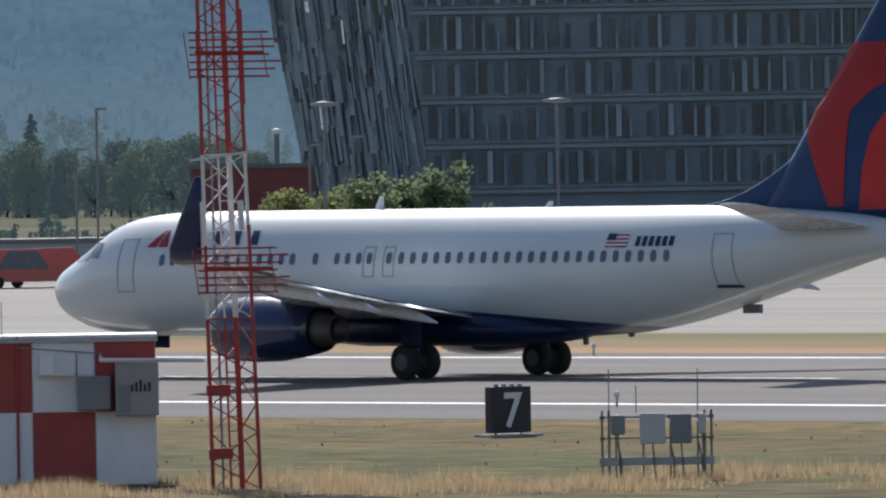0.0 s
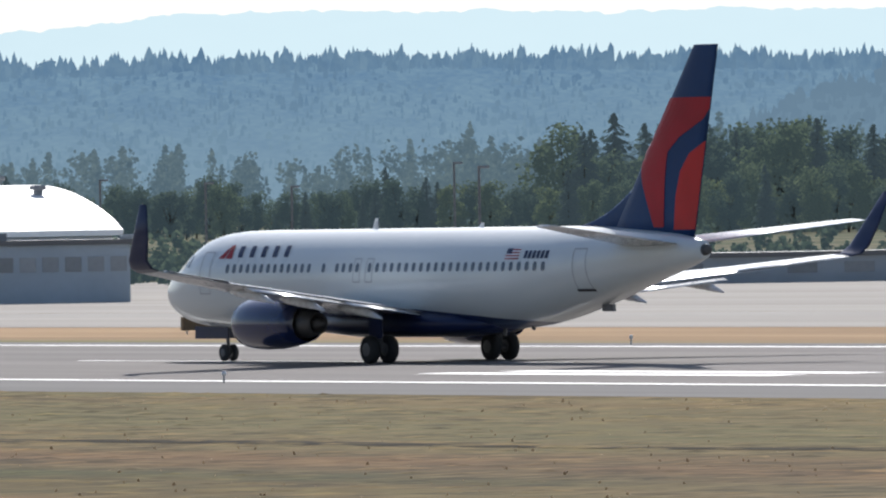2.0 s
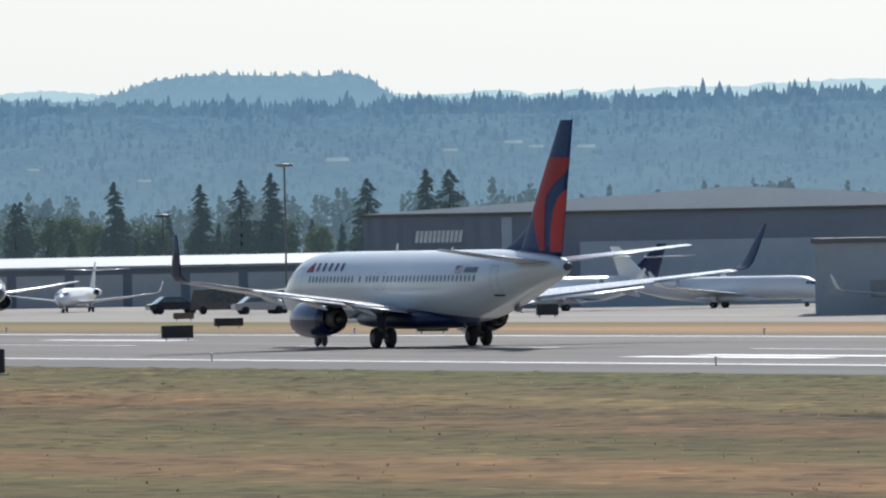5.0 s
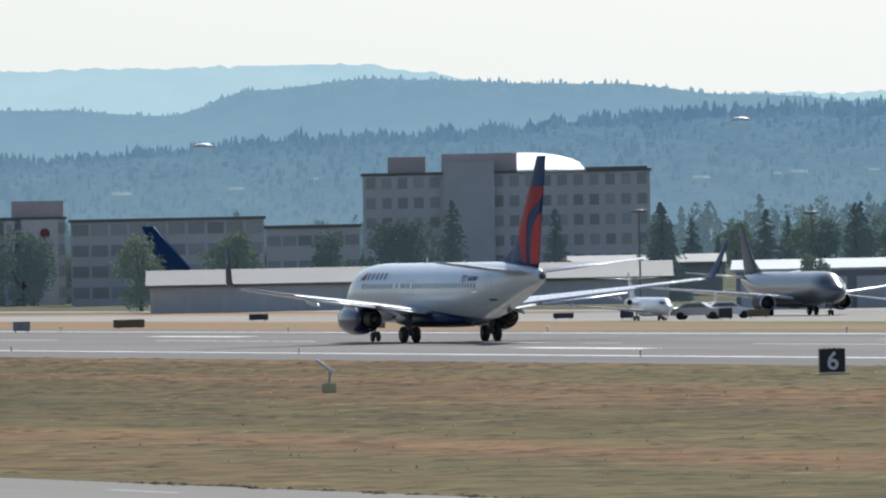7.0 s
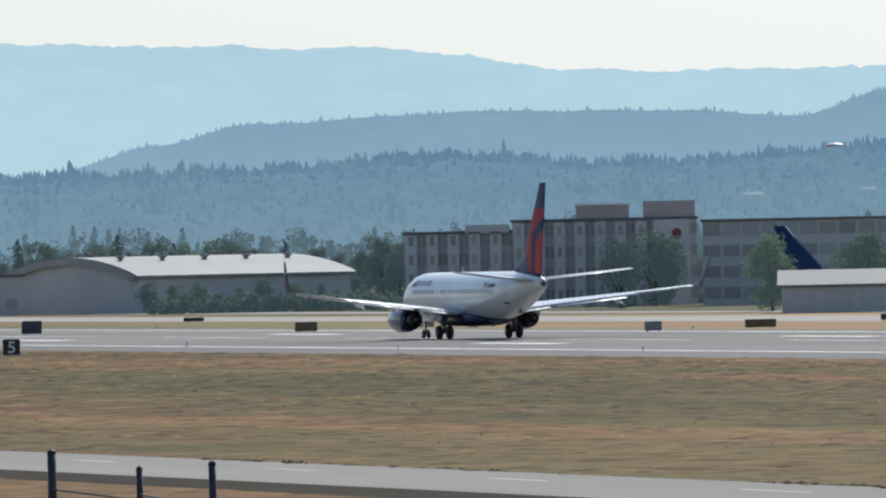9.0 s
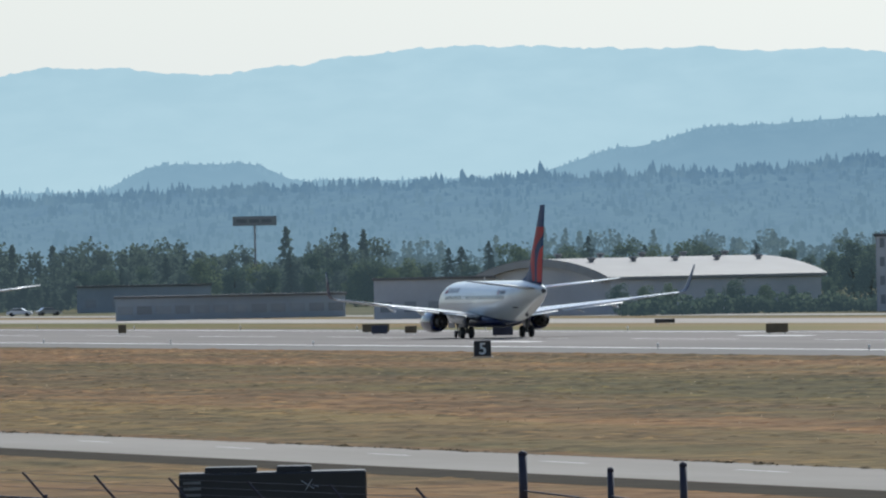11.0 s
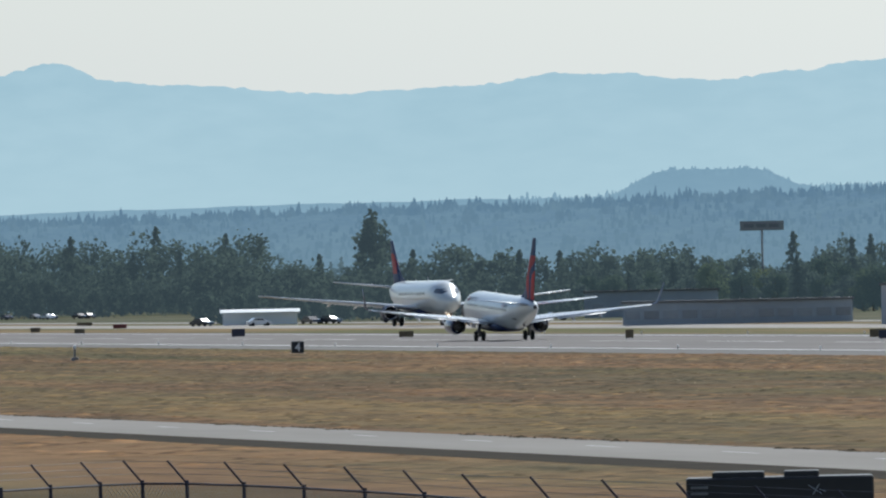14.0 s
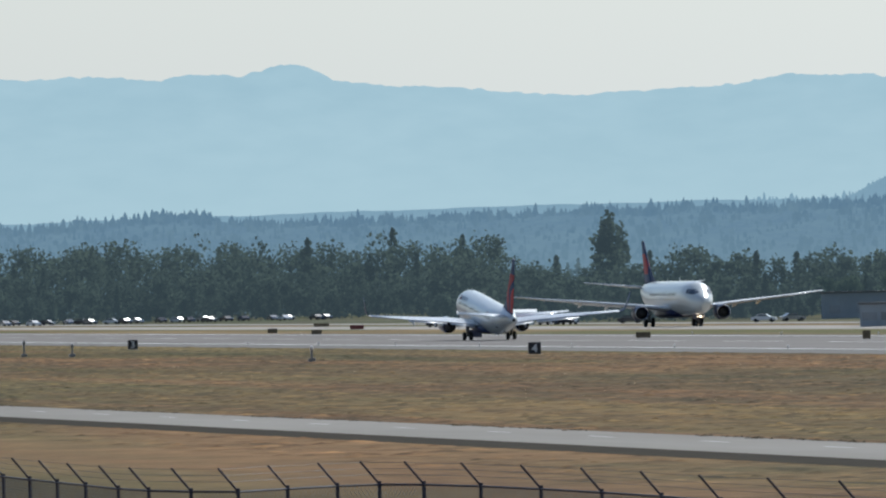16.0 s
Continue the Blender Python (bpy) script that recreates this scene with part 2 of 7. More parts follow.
M["apron"] = surface("apron_concrete", (0.27, 0.25, 0.225), 0.85, vary=0.14, scale=0.04, bump=0.1, stretch=(0.15, 1, 1), spec=0.12)
M["road"] = surface("old_asphalt", (0.258, 0.240, 0.215), 0.9, vary=0.14, scale=0.08, bump=0.15, stretch=(0.2, 1, 1), spec=0.04)
M["drain"] = surface("damp_soil", (0.040, 0.034, 0.025), 1.0, vary=0.3, scale=0.4, bump=0.3, spec=0.03)
M["pale_roof_white"] = surface("weathered_white_roof", (0.275, 0.268, 0.255), 0.6, vary=0.08, scale=0.2, spec=0.2)
M["fringe"] = surface("ragged_verge", (0.075, 0.058, 0.036), 1.0, vary=0.4, scale=0.8, spec=0.02)
M["faded_line"] = surface("faded_road_paint", (0.42, 0.41, 0.39), 0.7, vary=0.25, scale=0.4)
M["line"] = surface("line_paint", (0.80, 0.79, 0.76), 0.6, vary=0.10, scale=0.2)
M["white"] = surface("white_enamel", (0.80, 0.80, 0.79), 0.35, vary=0.04, scale=0.7, coat=0.4)
M["navy"] = surface("navy_enamel", (0.008, 0.016, 0.060), 0.35, vary=0.10, scale=0.5, spec=0.35)
M["cowl"] = surface("glossy_navy_cowl", (0.008, 0.018, 0.075), 0.16, vary=0.10, scale=0.5, coat=0.6)
M["fin"] = surface("blue_fin_enamel", (0.012, 0.042, 0.120), 0.5, vary=0.12, scale=0.5, spec=0.25)
M["red"] = surface("red_enamel", (0.46, 0.028, 0.026), 0.5, vary=0.12, scale=0.6, spec=0.25)
M["dark_red"] = surface("deep_red_enamel", (0.33, 0.018, 0.026), 0.5, vary=0.15, scale=0.6, spec=0.25)
M["wing"] = surface("grey_wing_skin", (0.62, 0.63, 0.64), 0.28, vary=0.08, scale=0.5, coat=0.5)
M["metal"] = surface("bare_metal", (0.62, 0.61, 0.60), 0.25, 1.0, vary=0.08, scale=1.0)
M["hot_metal"] = surface("heat_stained_metal", (0.085, 0.082, 0.080), 0.5, 0.4, vary=0.25, scale=1.5)
M["rubber"] = surface("tyre_rubber", (0.022, 0.022, 0.023), 0.8, vary=0.2, scale=3)
M["rim"] = surface("grey_wheel_rim", (0.12, 0.12, 0.125), 0.5, 0.3, vary=0.15, scale=3)
M["strut"] = surface("gear_leg_grey", (0.16, 0.16, 0.165), 0.45, 0.3, vary=0.15, scale=3)
M["window"] = surface("cabin_window", (0.105, 0.125, 0.155), 0.15, vary=0.15, scale=2)
M["seam"] = surface("panel_seam", (0.36, 0.37, 0.38), 0.5, vary=0.1, scale=2)
M["grey_jet"] = surface("military_grey", (0.09, 0.10, 0.115), 0.55, vary=0.12, scale=0.5)
M["fus_airliner"] = fuselage_material("white_over_navy", (0.64, 0.67, 0.655), NAVY)
M["fus_white"] = fuselage_material("white_over_grey", (0.76, 0.77, 0.78), (0.45, 0.46, 0.48))
M["fus_grey"] = fuselage_material("grey_over_grey", (0.085, 0.095, 0.11), (0.07, 0.075, 0.085))
M["fus_blue"] = fuselage_material("white_over_blue", (0.74, 0.77, 0.80), (0.06, 0.20, 0.42))
M["bark"] = surface("bark", (0.09, 0.07, 0.055), 0.9, vary=0.3, scale=2, bump=0.4)
M["bright_leaf"] = leaf_material("young_leaves", (0.145, 0.180, 0.110), (0.220, 0.255, 0.140))
# last colour of these four: bluish haze painted on the leaves as emission
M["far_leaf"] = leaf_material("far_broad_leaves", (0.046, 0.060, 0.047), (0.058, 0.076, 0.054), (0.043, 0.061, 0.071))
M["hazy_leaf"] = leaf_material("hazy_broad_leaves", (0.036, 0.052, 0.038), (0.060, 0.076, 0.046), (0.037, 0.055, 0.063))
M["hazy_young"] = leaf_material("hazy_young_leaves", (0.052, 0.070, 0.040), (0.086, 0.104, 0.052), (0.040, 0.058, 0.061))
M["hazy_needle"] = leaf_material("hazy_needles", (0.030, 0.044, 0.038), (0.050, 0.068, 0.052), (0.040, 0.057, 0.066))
M["straw"] = leaf_material("straw", (0.28, 0.20, 0.12), (0.52, 0.40, 0.27))
M["orange"] = surface("dull_red_pole", (0.36, 0.050, 0.050), 0.55, vary=0.15, scale=1.5)
M["tower_red"] = surface("weathered_red_paint", (0.37, 0.038, 0.034), 0.5, vary=0.22, scale=2)
M["tower_white"] = surface("weathered_white_paint", (0.72, 0.71, 0.69), 0.5, vary=0.12, scale=2)
M["panel_red"] = surface("faded_red_panel", (0.36, 0.058, 0.048), 0.6, vary=0.16, scale=1.2, stretch=(1, 1, 0.4))
M["panel_white"] = surface("chalky_white_panel", (0.80, 0.80, 0.79), 0.6, vary=0.08, scale=1.2, stretch=(1, 1, 0.4))
M["cabinet"] = surface("pale_grey_cabinet", (0.52, 0.52, 0.50), 0.5, vary=0.12, scale=2)
M["galv"] = surface("galvanised_steel", (0.34, 0.35, 0.36), 0.45, 0.5, vary=0.2, scale=3)
M["dull_grey"] = surface("dull_grey_paint", (0.22, 0.225, 0.23), 0.6, vary=0.15, scale=2)
M["black"] = surface("sign_black", (0.012, 0.013, 0.020), 0.45, vary=0.2, scale=2)
M["sign_navy"] = surface("dark_sign_back", (0.020, 0.025, 0.050), 0.5, vary=0.2, scale=2)
M["sign_brown"] = surface("brown_sign_face", (0.13, 0.095, 0.05), 0.6, vary=0.2, scale=2)
M["dark_box"] = surface("dark_container", (0.016, 0.016, 0.018), 0.5, vary=0.3, scale=1.5)
M["post"] = surface("dark_post", (0.030, 0.030, 0.050), 0.6, vary=0.2, scale=2)
M["concrete"] = surface("grey_concrete", (0.33, 0.33, 0.32), 0.8, vary=0.12, scale=0.3, bump=0.1)
M["hangar_white"] = surface("white_roof_membrane", (0.82, 0.82, 0.80), 0.5, vary=0.05, scale=0.2)
M["hangar_grey"] = surface("grey_hangar_cladding", (0.34, 0.365, 0.385), 0.6, vary=0.12, scale=0.15)
M["fbo"] = surface("slate_cladding", (0.20, 0.222, 0.262), 0.6, vary=0.1, scale=0.15)
M["fbo_light"] = surface("pale_metal_panel", (0.38, 0.43, 0.47), 0.5, vary=0.1, scale=0.2)
M["roof_grey"] = surface("pale_roof", (0.165, 0.162, 0.158), 0.6, vary=0.1, scale=0.2, spec=0.2)
M["stucco"] = surface("beige_stucco", (0.56, 0.545, 0.545), 0.8, vary=0.08, scale=0.15)
M["stucco_grey"] = surface("grey_stucco", (0.51, 0.505, 0.51), 0.8, vary=0.08, scale=0.15)
M["brick_pink"] = surface("pink_brickwork", (0.47, 0.39, 0.375), 0.8, vary=0.1, scale=0.2)
M["pane"] = surface("dark_window_glass", (0.29, 0.31, 0.325), 0.15, vary=0.2, scale=0.3, random_tint=0.5)
M["office_glass"] = surface("blue_office_glass", (0.28, 0.335, 0.36), 0.25, vary=0.4, scale=0.25, random_tint=0.6)
M["fin_metal"] = surface("facade_fin", (0.29, 0.335, 0.36), 0.5, 0.0, vary=0.2, scale=0.5, random_tint=0.6)
M["office_wall"] = surface("slate_panel_wall", (0.205, 0.240, 0.262), 0.55, vary=0.25, scale=0.2)
M["slot"] = surface("dark_window_slot", (0.072, 0.092, 0.108), 0.25, vary=0.3, scale=0.3, random_tint=0.8)
M["glint"] = surface("mirror_panel", (0.80, 0.82, 0.84), 0.3, 0.6, vary=0.1, scale=0.5, random_tint=0.4)
M["spandrel"] = surface("spandrel_band", (0.26, 0.298, 0.318), 0.5, vary=0.15, scale=0.4)
M["maroon"] = surface("maroon_wall", (0.20, 0.05, 0.05), 0.7, vary=0.15, scale=0.3)
M["car_white"] = surface("white_car_paint", (0.75, 0.75, 0.76), 0.2, vary=0.05, coat=0.8)
M["car_dark"] = surface("dark_car_paint", (0.03, 0.035, 0.045), 0.2, vary=0.1, coat=0.8)
M["car_silver"] = surface("silver_car_paint", (0.32, 0.33, 0.345), 0.25, 0.5, vary=0.05, coat=0.8)
M["car_red"] = surface("red_car_paint", (0.42, 0.03, 0.03), 0.25, vary=0.08, coat=0.8)
# far hills and woods take no light: hazy tones painted as emission
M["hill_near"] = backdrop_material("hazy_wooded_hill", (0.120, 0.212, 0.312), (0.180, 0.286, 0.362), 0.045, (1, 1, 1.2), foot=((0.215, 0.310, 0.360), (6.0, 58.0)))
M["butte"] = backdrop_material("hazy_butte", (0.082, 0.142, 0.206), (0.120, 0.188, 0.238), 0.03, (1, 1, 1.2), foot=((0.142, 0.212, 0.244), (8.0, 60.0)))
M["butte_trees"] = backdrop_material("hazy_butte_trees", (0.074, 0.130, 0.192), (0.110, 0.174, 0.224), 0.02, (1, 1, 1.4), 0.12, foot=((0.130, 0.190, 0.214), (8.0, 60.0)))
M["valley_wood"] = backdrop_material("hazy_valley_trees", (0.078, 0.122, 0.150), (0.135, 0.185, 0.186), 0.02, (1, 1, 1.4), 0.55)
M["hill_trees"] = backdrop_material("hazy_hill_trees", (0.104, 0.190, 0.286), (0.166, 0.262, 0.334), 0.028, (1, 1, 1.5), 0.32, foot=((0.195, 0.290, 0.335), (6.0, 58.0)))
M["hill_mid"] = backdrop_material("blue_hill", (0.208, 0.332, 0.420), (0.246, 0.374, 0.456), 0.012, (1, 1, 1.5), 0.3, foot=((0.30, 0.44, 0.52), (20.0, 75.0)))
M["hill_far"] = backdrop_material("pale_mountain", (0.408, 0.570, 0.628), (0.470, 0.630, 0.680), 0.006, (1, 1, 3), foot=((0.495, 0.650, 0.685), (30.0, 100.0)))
sunward_haze(M["butte"], -3040, -3270, (0.17, 0.262, 0.335), 0.6)
sunward_haze(M["butte_trees"], -3040, -3270, (0.155, 0.242, 0.315), 0.6)
sunward_haze(M["hill_far"], -4560, -4150, (0.70, 0.84, 0.85), 0.75)
# pale haze over the houses painted as emission
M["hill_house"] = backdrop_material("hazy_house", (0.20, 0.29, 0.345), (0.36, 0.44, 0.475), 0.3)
# the smoke's lit pale blue is painted as emission over black
M["smoke"], _t, _b = nodes_of("thin_smoke")
_b.inputs["Base Color"].default_value, _b.inputs["Alpha"].default_value = (0.0, 0.0, 0.0, 1), 0.085
_b.inputs["Emission Color"].default_value, _b.inputs["Emission Strength"].default_value = (0.30, 0.44, 0.53, 1), 1.0
M["lamp_glow"], _t, _b = nodes_of("red_lamp_glow")
_b.inputs["Emission Color"].default_value, _b.inputs["Emission Strength"].default_value = (1, 0.04, 0.03, 1), 1.6
M["landing_glow"], _t, _b = nodes_of("landing_light_glow")
_b.inputs["Emission Color"].default_value, _b.inputs["Emission Strength"].default_value = (1, 0.75, 0.5, 1), 6.0


# ---- building helpers ----
def P(bearing, d, z=0.0):
    """The place at a bearing (degrees from +y towards -x) and a distance from the standpoint."""
    a = radians(bearing)
    return Vector((-math.sin(a) * d, math.cos(a) * d, z))


def mesh_of(name, bm, material, smooth=False):
    me = bpy.data.meshes.new(name)
    bm.normal_update()
    bm.to_mesh(me)
    bm.free()
    for m in (material if isinstance(material, (list, tuple)) else [material]):
        me.materials.append(m)
    if smooth:
        me.polygons.foreach_set("use_smooth", [True] * len(me.polygons))
    return me


def part(name, bm, material, parent, label="", smooth=False, at=None):
    ob = new(name, bm if isinstance(bm, bpy.types.Mesh) else mesh_of(name, bm, material, smooth))
    ob.parent = parent
    if at is not None:
        ob.matrix_basis = at
    return tagged(ob, label)


def thing(name, m, label, category, group="", kind=""):
    ob = new(name)
    ob.empty_display_size = 0.3
    ob.matrix_basis = m
    return tagged(ob, label, category, group, kind)


def box(bm, x0, x1, y0, y1, z0, z1, bevel=0.0):
    vs = [bm.verts.new((x, y, z)) for z in (z0, z1) for x, y in ((x0, y0), (x1, y0), (x1, y1), (x0, y1))]
    fs = [bm.faces.new([vs[i] for i in f]) for f in ((3, 2, 1, 0), (4, 5, 6, 7), (0, 1, 5, 4), (1, 2, 6, 5), (2, 3, 7, 6), (3, 0, 4, 7))]
    if bevel:
        bmesh.ops.bevel(bm, geom=list({e for f in fs for e in f.edges}), offset=bevel, segments=1, affect='EDGES')
    return bm


def boxed(*a, **k):
    return box(bmesh.new(), *a, **k)


def rod(bm, a, b, r, r2=None, n=8):
    """A round bar from a to b."""
    a, b = Vector(a), Vector(b)
    q = (b - a).to_track_quat('Z', 'Y').to_matrix()
    rings = []
    for p, rr in ((a, r), (b, r if r2 is None else r2)):
        rings.append([bm.verts.new(p + q @ Vector((math.cos(i * math.tau / n) * rr, math.sin(i * math.tau / n) * rr, 0))) for i in range(n)])
    for i in range(n):
        bm.faces.new((rings[0][i], rings[0][(i + 1) % n], rings[1][(i + 1) % n], rings[1][i]))
    bm.faces.new(rings[0][::-1])
    bm.faces.new(rings[1])
    return bm


def rodded(*segs, r=0.03, n=6):
    bm = bmesh.new()
    for s in segs:
        rod(bm, s[0], s[1], s[2] if len(s) > 2 else r, n=n)
    return bm


def revolve(bm, profile, n=24, axis='X', centre=(0, 0, 0), close=False):
    """Spin a profile of (along, radius) about an axis through centre."""
    c = Vector(centre)
    rings = []
    for a, r in profile:
        ring = []
        for i in range(n):
            u, v = math.cos(i * math.tau / n) * r, math.sin(i * math.tau / n) * r
            ring.append(bm.verts.new(c + (Vector((a, u, v)) if axis == 'X' else Vector((u, a, v)) if axis == 'Y' else Vector((u, v, a)))))
        rings.append(ring)
    for k in range(len(rings) - (0 if close else 1)):
        p, q = rings[k], rings[(k + 1) % len(rings)]
        for i in range(n):
            bm.faces.new((p[i], p[(i + 1) % n], q[(i + 1) % n], q[i]))
    if not close:
        bm.faces.new(rings[0][::-1])
        bm.faces.new(rings[-1])
    bmesh.ops.recalc_face_normals(bm, faces=bm.faces[:])
    return bm


def loft(bm, sections, caps=True):
    """Skin a row of closed sections with equal numbers of points."""
    rings = [[bm.verts.new(p) for p in s] for s in sections]
    n = len(rings[0])
    for p, q in zip(rings, rings[1:]):
        for i in range(n):
            bm.faces.new((p[i], p[(i + 1) % n], q[(i + 1) % n], q[i]))
    if caps:
        bm.faces.new(rings[0][::-1])
        bm.faces.new(rings[-1])
    bmesh.ops.recalc_face_normals(bm, faces=bm.faces[:])
    return bm


def sheet(name, pts, z, material, label, category="", thick=None, kind="structure"):
    """A flat piece of ground from its outline."""
    bm = bmesh.new()
    bm.faces.new([bm.verts.new((x, y, z)) for x, y in pts])
    ob = new(name, mesh_of(name, bm, material))
    return tagged(ob, label, category, kind=kind)


# ---- ground ----
def build_ground():
    sheet("ground", [(-5000, -400), (900, -400), (900, 5000), (-5000, 5000)], 0.0, M["grass"], "dry tan and olive airfield grass reaching the hills", "grass")
    x0, x1 = -3600, 400
    sheet("runway", [(x0, 211.0), (x1, 211.0), (x1, 267.0), (x0, 267.0)], 0.012, M["runway"], "long pale grey concrete runway, worn and streaked", "runway")
    sheet("pavement", [(x0, 198.4), (x1, 198.4), (x1, 211.0), (x0, 211.0)], 0.008, M["shoulder"], "grey asphalt shoulder along the runway", "shoulder")
    sheet("pavement", [(x0, 267.0), (x1, 267.0), (x1, 272.0), (x0, 272.0)], 0.008, M["shoulder"], "grey asphalt shoulder along the runway", "shoulder")
    sheet("pavement", [(x0, 306.0), (x1, 306.0), (x1, 333.0), (x0, 333.0)], 0.010, M["taxiway"], "pale concrete taxiway beside the runway", "taxiway")
    sheet("pavement", [(-960, 333.0), (x1, 333.0), (x1, 347.0), (-960, 347.0)], 0.008, M["apron"], "dusty strip between taxiway and apron", "apron")
    sheet("pavement", [(-960, 347.0), (x1, 347.0), (x1, 560.0), (-700, 560.0)], 0.012, M["taxiway"], "wide pale concrete apron before the hangars", "apron")
    sheet("pavement", [(x0, 352.0), (-960, 352.0), (-960, 362.0), (x0, 372.0)], 0.010, M["apron"], "pale service lane beyond the taxiway", "lane")
    sheet("road", [(-1600, 53.0), (-120, 85.2), (-120, 94.2), (-1600, 62.8)], 0.012, M["road"], "grey asphalt service road across the grass", "road")
    sheet("pavement", [(-1600, 48.0), (-120, 81.8), (-120, 85.2), (-1600, 53.0)], 0.006, M["drain"], "dark soil verge beside the service road", "verge")
    # winding damp drain line in the grass
    bm = bmesh.new()
    rows = []
    for i in range(61):
        x = -330 + i * 3.0
        y = 157.5 + 3.2 * math.sin(x * 0.031 + 1.1) + 0.8 * math.sin(x * 0.17) - max(0, x + 215) * 0.16
        w = 0.55 + 0.9 * abs(math.sin(x * 0.083 + 0.4))
        rows.append((bm.verts.new((x, y - w, 0.008)), bm.verts.new((x, y + w, 0.008))))
    for a, b in zip(rows, rows[1:]):
        bm.faces.new((a[0], b[0], b[1], a[1]))
    tagged(new("drain", mesh_of("drain", bm, M["drain"])), "dark damp drainage line winding through the grass", "drain", kind="structure")


def build_tussocks():
    """Low uneven mounds of dry grass all over the field."""
    rng = np.random.default_rng(12)
    n = 60000
    x = -(110 + 1500 * rng.random(n) ** 1.35)
    y = 64 + 134 * rng.random(n)
    road_y = 91.0 + (x + 120) * 33.2 / 1480
    keep = (y > road_y + 4.75) | ((y < road_y - 9.5) & (rng.random(n) < 0.6))
    x, y = x[keep], y[keep]
    n = len(x)
    w = rng.uniform(0.35, 1.25, n)
    h = (0.02 + 0.085 * rng.random(n) ** 2) * np.clip(-x / 520, 0.25, 1.0)
    turn = rng.random(n) * 6.28
    verts = np.zeros((n, 7, 3))
    for k in range(6):
        a = turn + k * math.tau / 6
        r = w * rng.uniform(0.7, 1.2, n)
        verts[:, k, 0] = x + np.cos(a) * r * 1.6
        verts[:, k, 1] = y + np.sin(a) * r
        verts[:, k, 2] = -0.01
    verts[:, 6, 0] = x + rng.uniform(-0.3, 0.3, n) * w
    verts[:, 6, 1] = y + rng.uniform(-0.3, 0.3, n) * w
    verts[:, 6, 2] = h
    fan = np.array([(k, (k + 1) % 6, 6) for k in range(6)])
    faces = (np.arange(n)[:, None, None] * 7 + fan[None]).reshape(-1, 3)
    me = bpy.data.meshes.new("grass_tussocks")
    me.from_pydata(verts.reshape(-1, 3).tolist(), [], faces.tolist())
    me.materials.append(M["tussock"])
    tagged(new("grass_tussocks", me), "low uneven tussocks of dry brown grass", "grass", kind="stuff")


def build_road_fringe():
    """Ragged dark grass and soil along the far edge of the service road."""
    rng = np.random.default_rng(31)
    n = 2600
    x = -(150 + 900 * rng.random(n) ** 1.3)
    y = 94.2 + (x + 120) * 31.4 / 1480 + rng.normal(0, 0.16, n) + 0.35 * np.sin(x * 0.9) * np.sin(x * 0.23)
    w = rng.uniform(0.10, 0.45, n)
    h = rng.uniform(0.01, 0.07, n) * (0.4 + 0.8 * (np.sin(x * 0.11) > -0.3))
    verts = np.zeros((n, 6, 3))
    for k in range(5):
        a = k * math.tau / 5 + rng.random(n)
        verts[:, k] = np.stack([x + np.cos(a) * w, y + np.sin(a) * w * 0.6, np.full(n, -0.01)], 1)
    verts[:, 5] = np.stack([x + rng.uniform(-0.2, 0.2, n), y, h], 1)
    fan = np.array([(k, (k + 1) % 5, 5) for k in range(5)])
    me = bpy.data.meshes.new("road_fringe")
    me.from_pydata(verts.reshape(-1, 3).tolist(), [], (np.arange(n)[:, None, None] * 6 + fan[None]).reshape(-1, 3).tolist())
    me.materials.append(M["fringe"])
    tagged(new("road_fringe", me), "ragged dark grass along the road's edge", "grass", kind="stuff")


def build_markings():
    def strip(bm, x0, x1, y0, y1, z=0.018):
        bm.faces.new([bm.verts.new(p) for p in ((x0, y0, z), (x1, y0, z), (x1, y1, z), (x0, y1, z))])
    for y in (211.9, 265.6):
        bm = bmesh.new()
        x = -3500
        while x < 390:
            strip(bm, x, x + 60, y - 0.5, y + 0.5)
            x += 60
        tagged(new("edge_line", mesh_of("edge_line", bm, M["line"])), "white painted runway edge line", "runway marking", kind="structure")
    bm = bmesh.new()
    for k in range(64):
        strip(bm, -3500 + k * 61, -3500 + k * 61 + 36.6, 238.85, 239.3)
    tagged(new("centre_line", mesh_of("centre_line", bm, M["line"])), "white dashed runway centre line", "runway marking", kind="structure")
    bars = [(-327, 2, 11.3), (-480, 2, 11.3), (-630, 1, 11.3), (-783, 1, 11.3), (-176, 3, 11.3), (-24, 3, 11.3), (-935, 1, 11.3)]
    for x, n, ln in bars:
        for side in (-1, 1):
            bm = bmesh.new()
            for k in range(n):
                y = RUNWAY_Y + side * (12.2 + k * 3.6)
                strip(bm, x - ln, x + ln, y - 0.9, y + 0.9)
            tagged(new("touchdown_bars", mesh_of("touchdown_bars", bm, M["line"])), "white painted touchdown bars on the runway", "runway marking", kind="structure")
    bm = bmesh.new()
    for k in range(60):
        x = -1500 + k * 23.0
        y = 58.9 + (x + 1600) * 33.3 / 1480 - 1.0
        strip(bm, x, x + 6, y - 0.12, y + 0.12)
    tagged(new("road_dashes", mesh_of("road_dashes", bm, M["faded_line"])), "faded white dashes along the service road", "road marking", kind="structure")


# ---- hills ----
def ridge(pts, b):
    """Smooth height of a ridge, in degrees, at a bearing."""
    for (b0, h0), (b1, h1) in zip(pts, pts[1:]):
        if b0 <= b <= b1:
            k = (b - b0) / (b1 - b0)
            k = k * k * (3 - 2 * k)
            return h0 + (h1 - h0) * k
    return pts[0][1] if b < pts[0][0] else pts[-1][1]


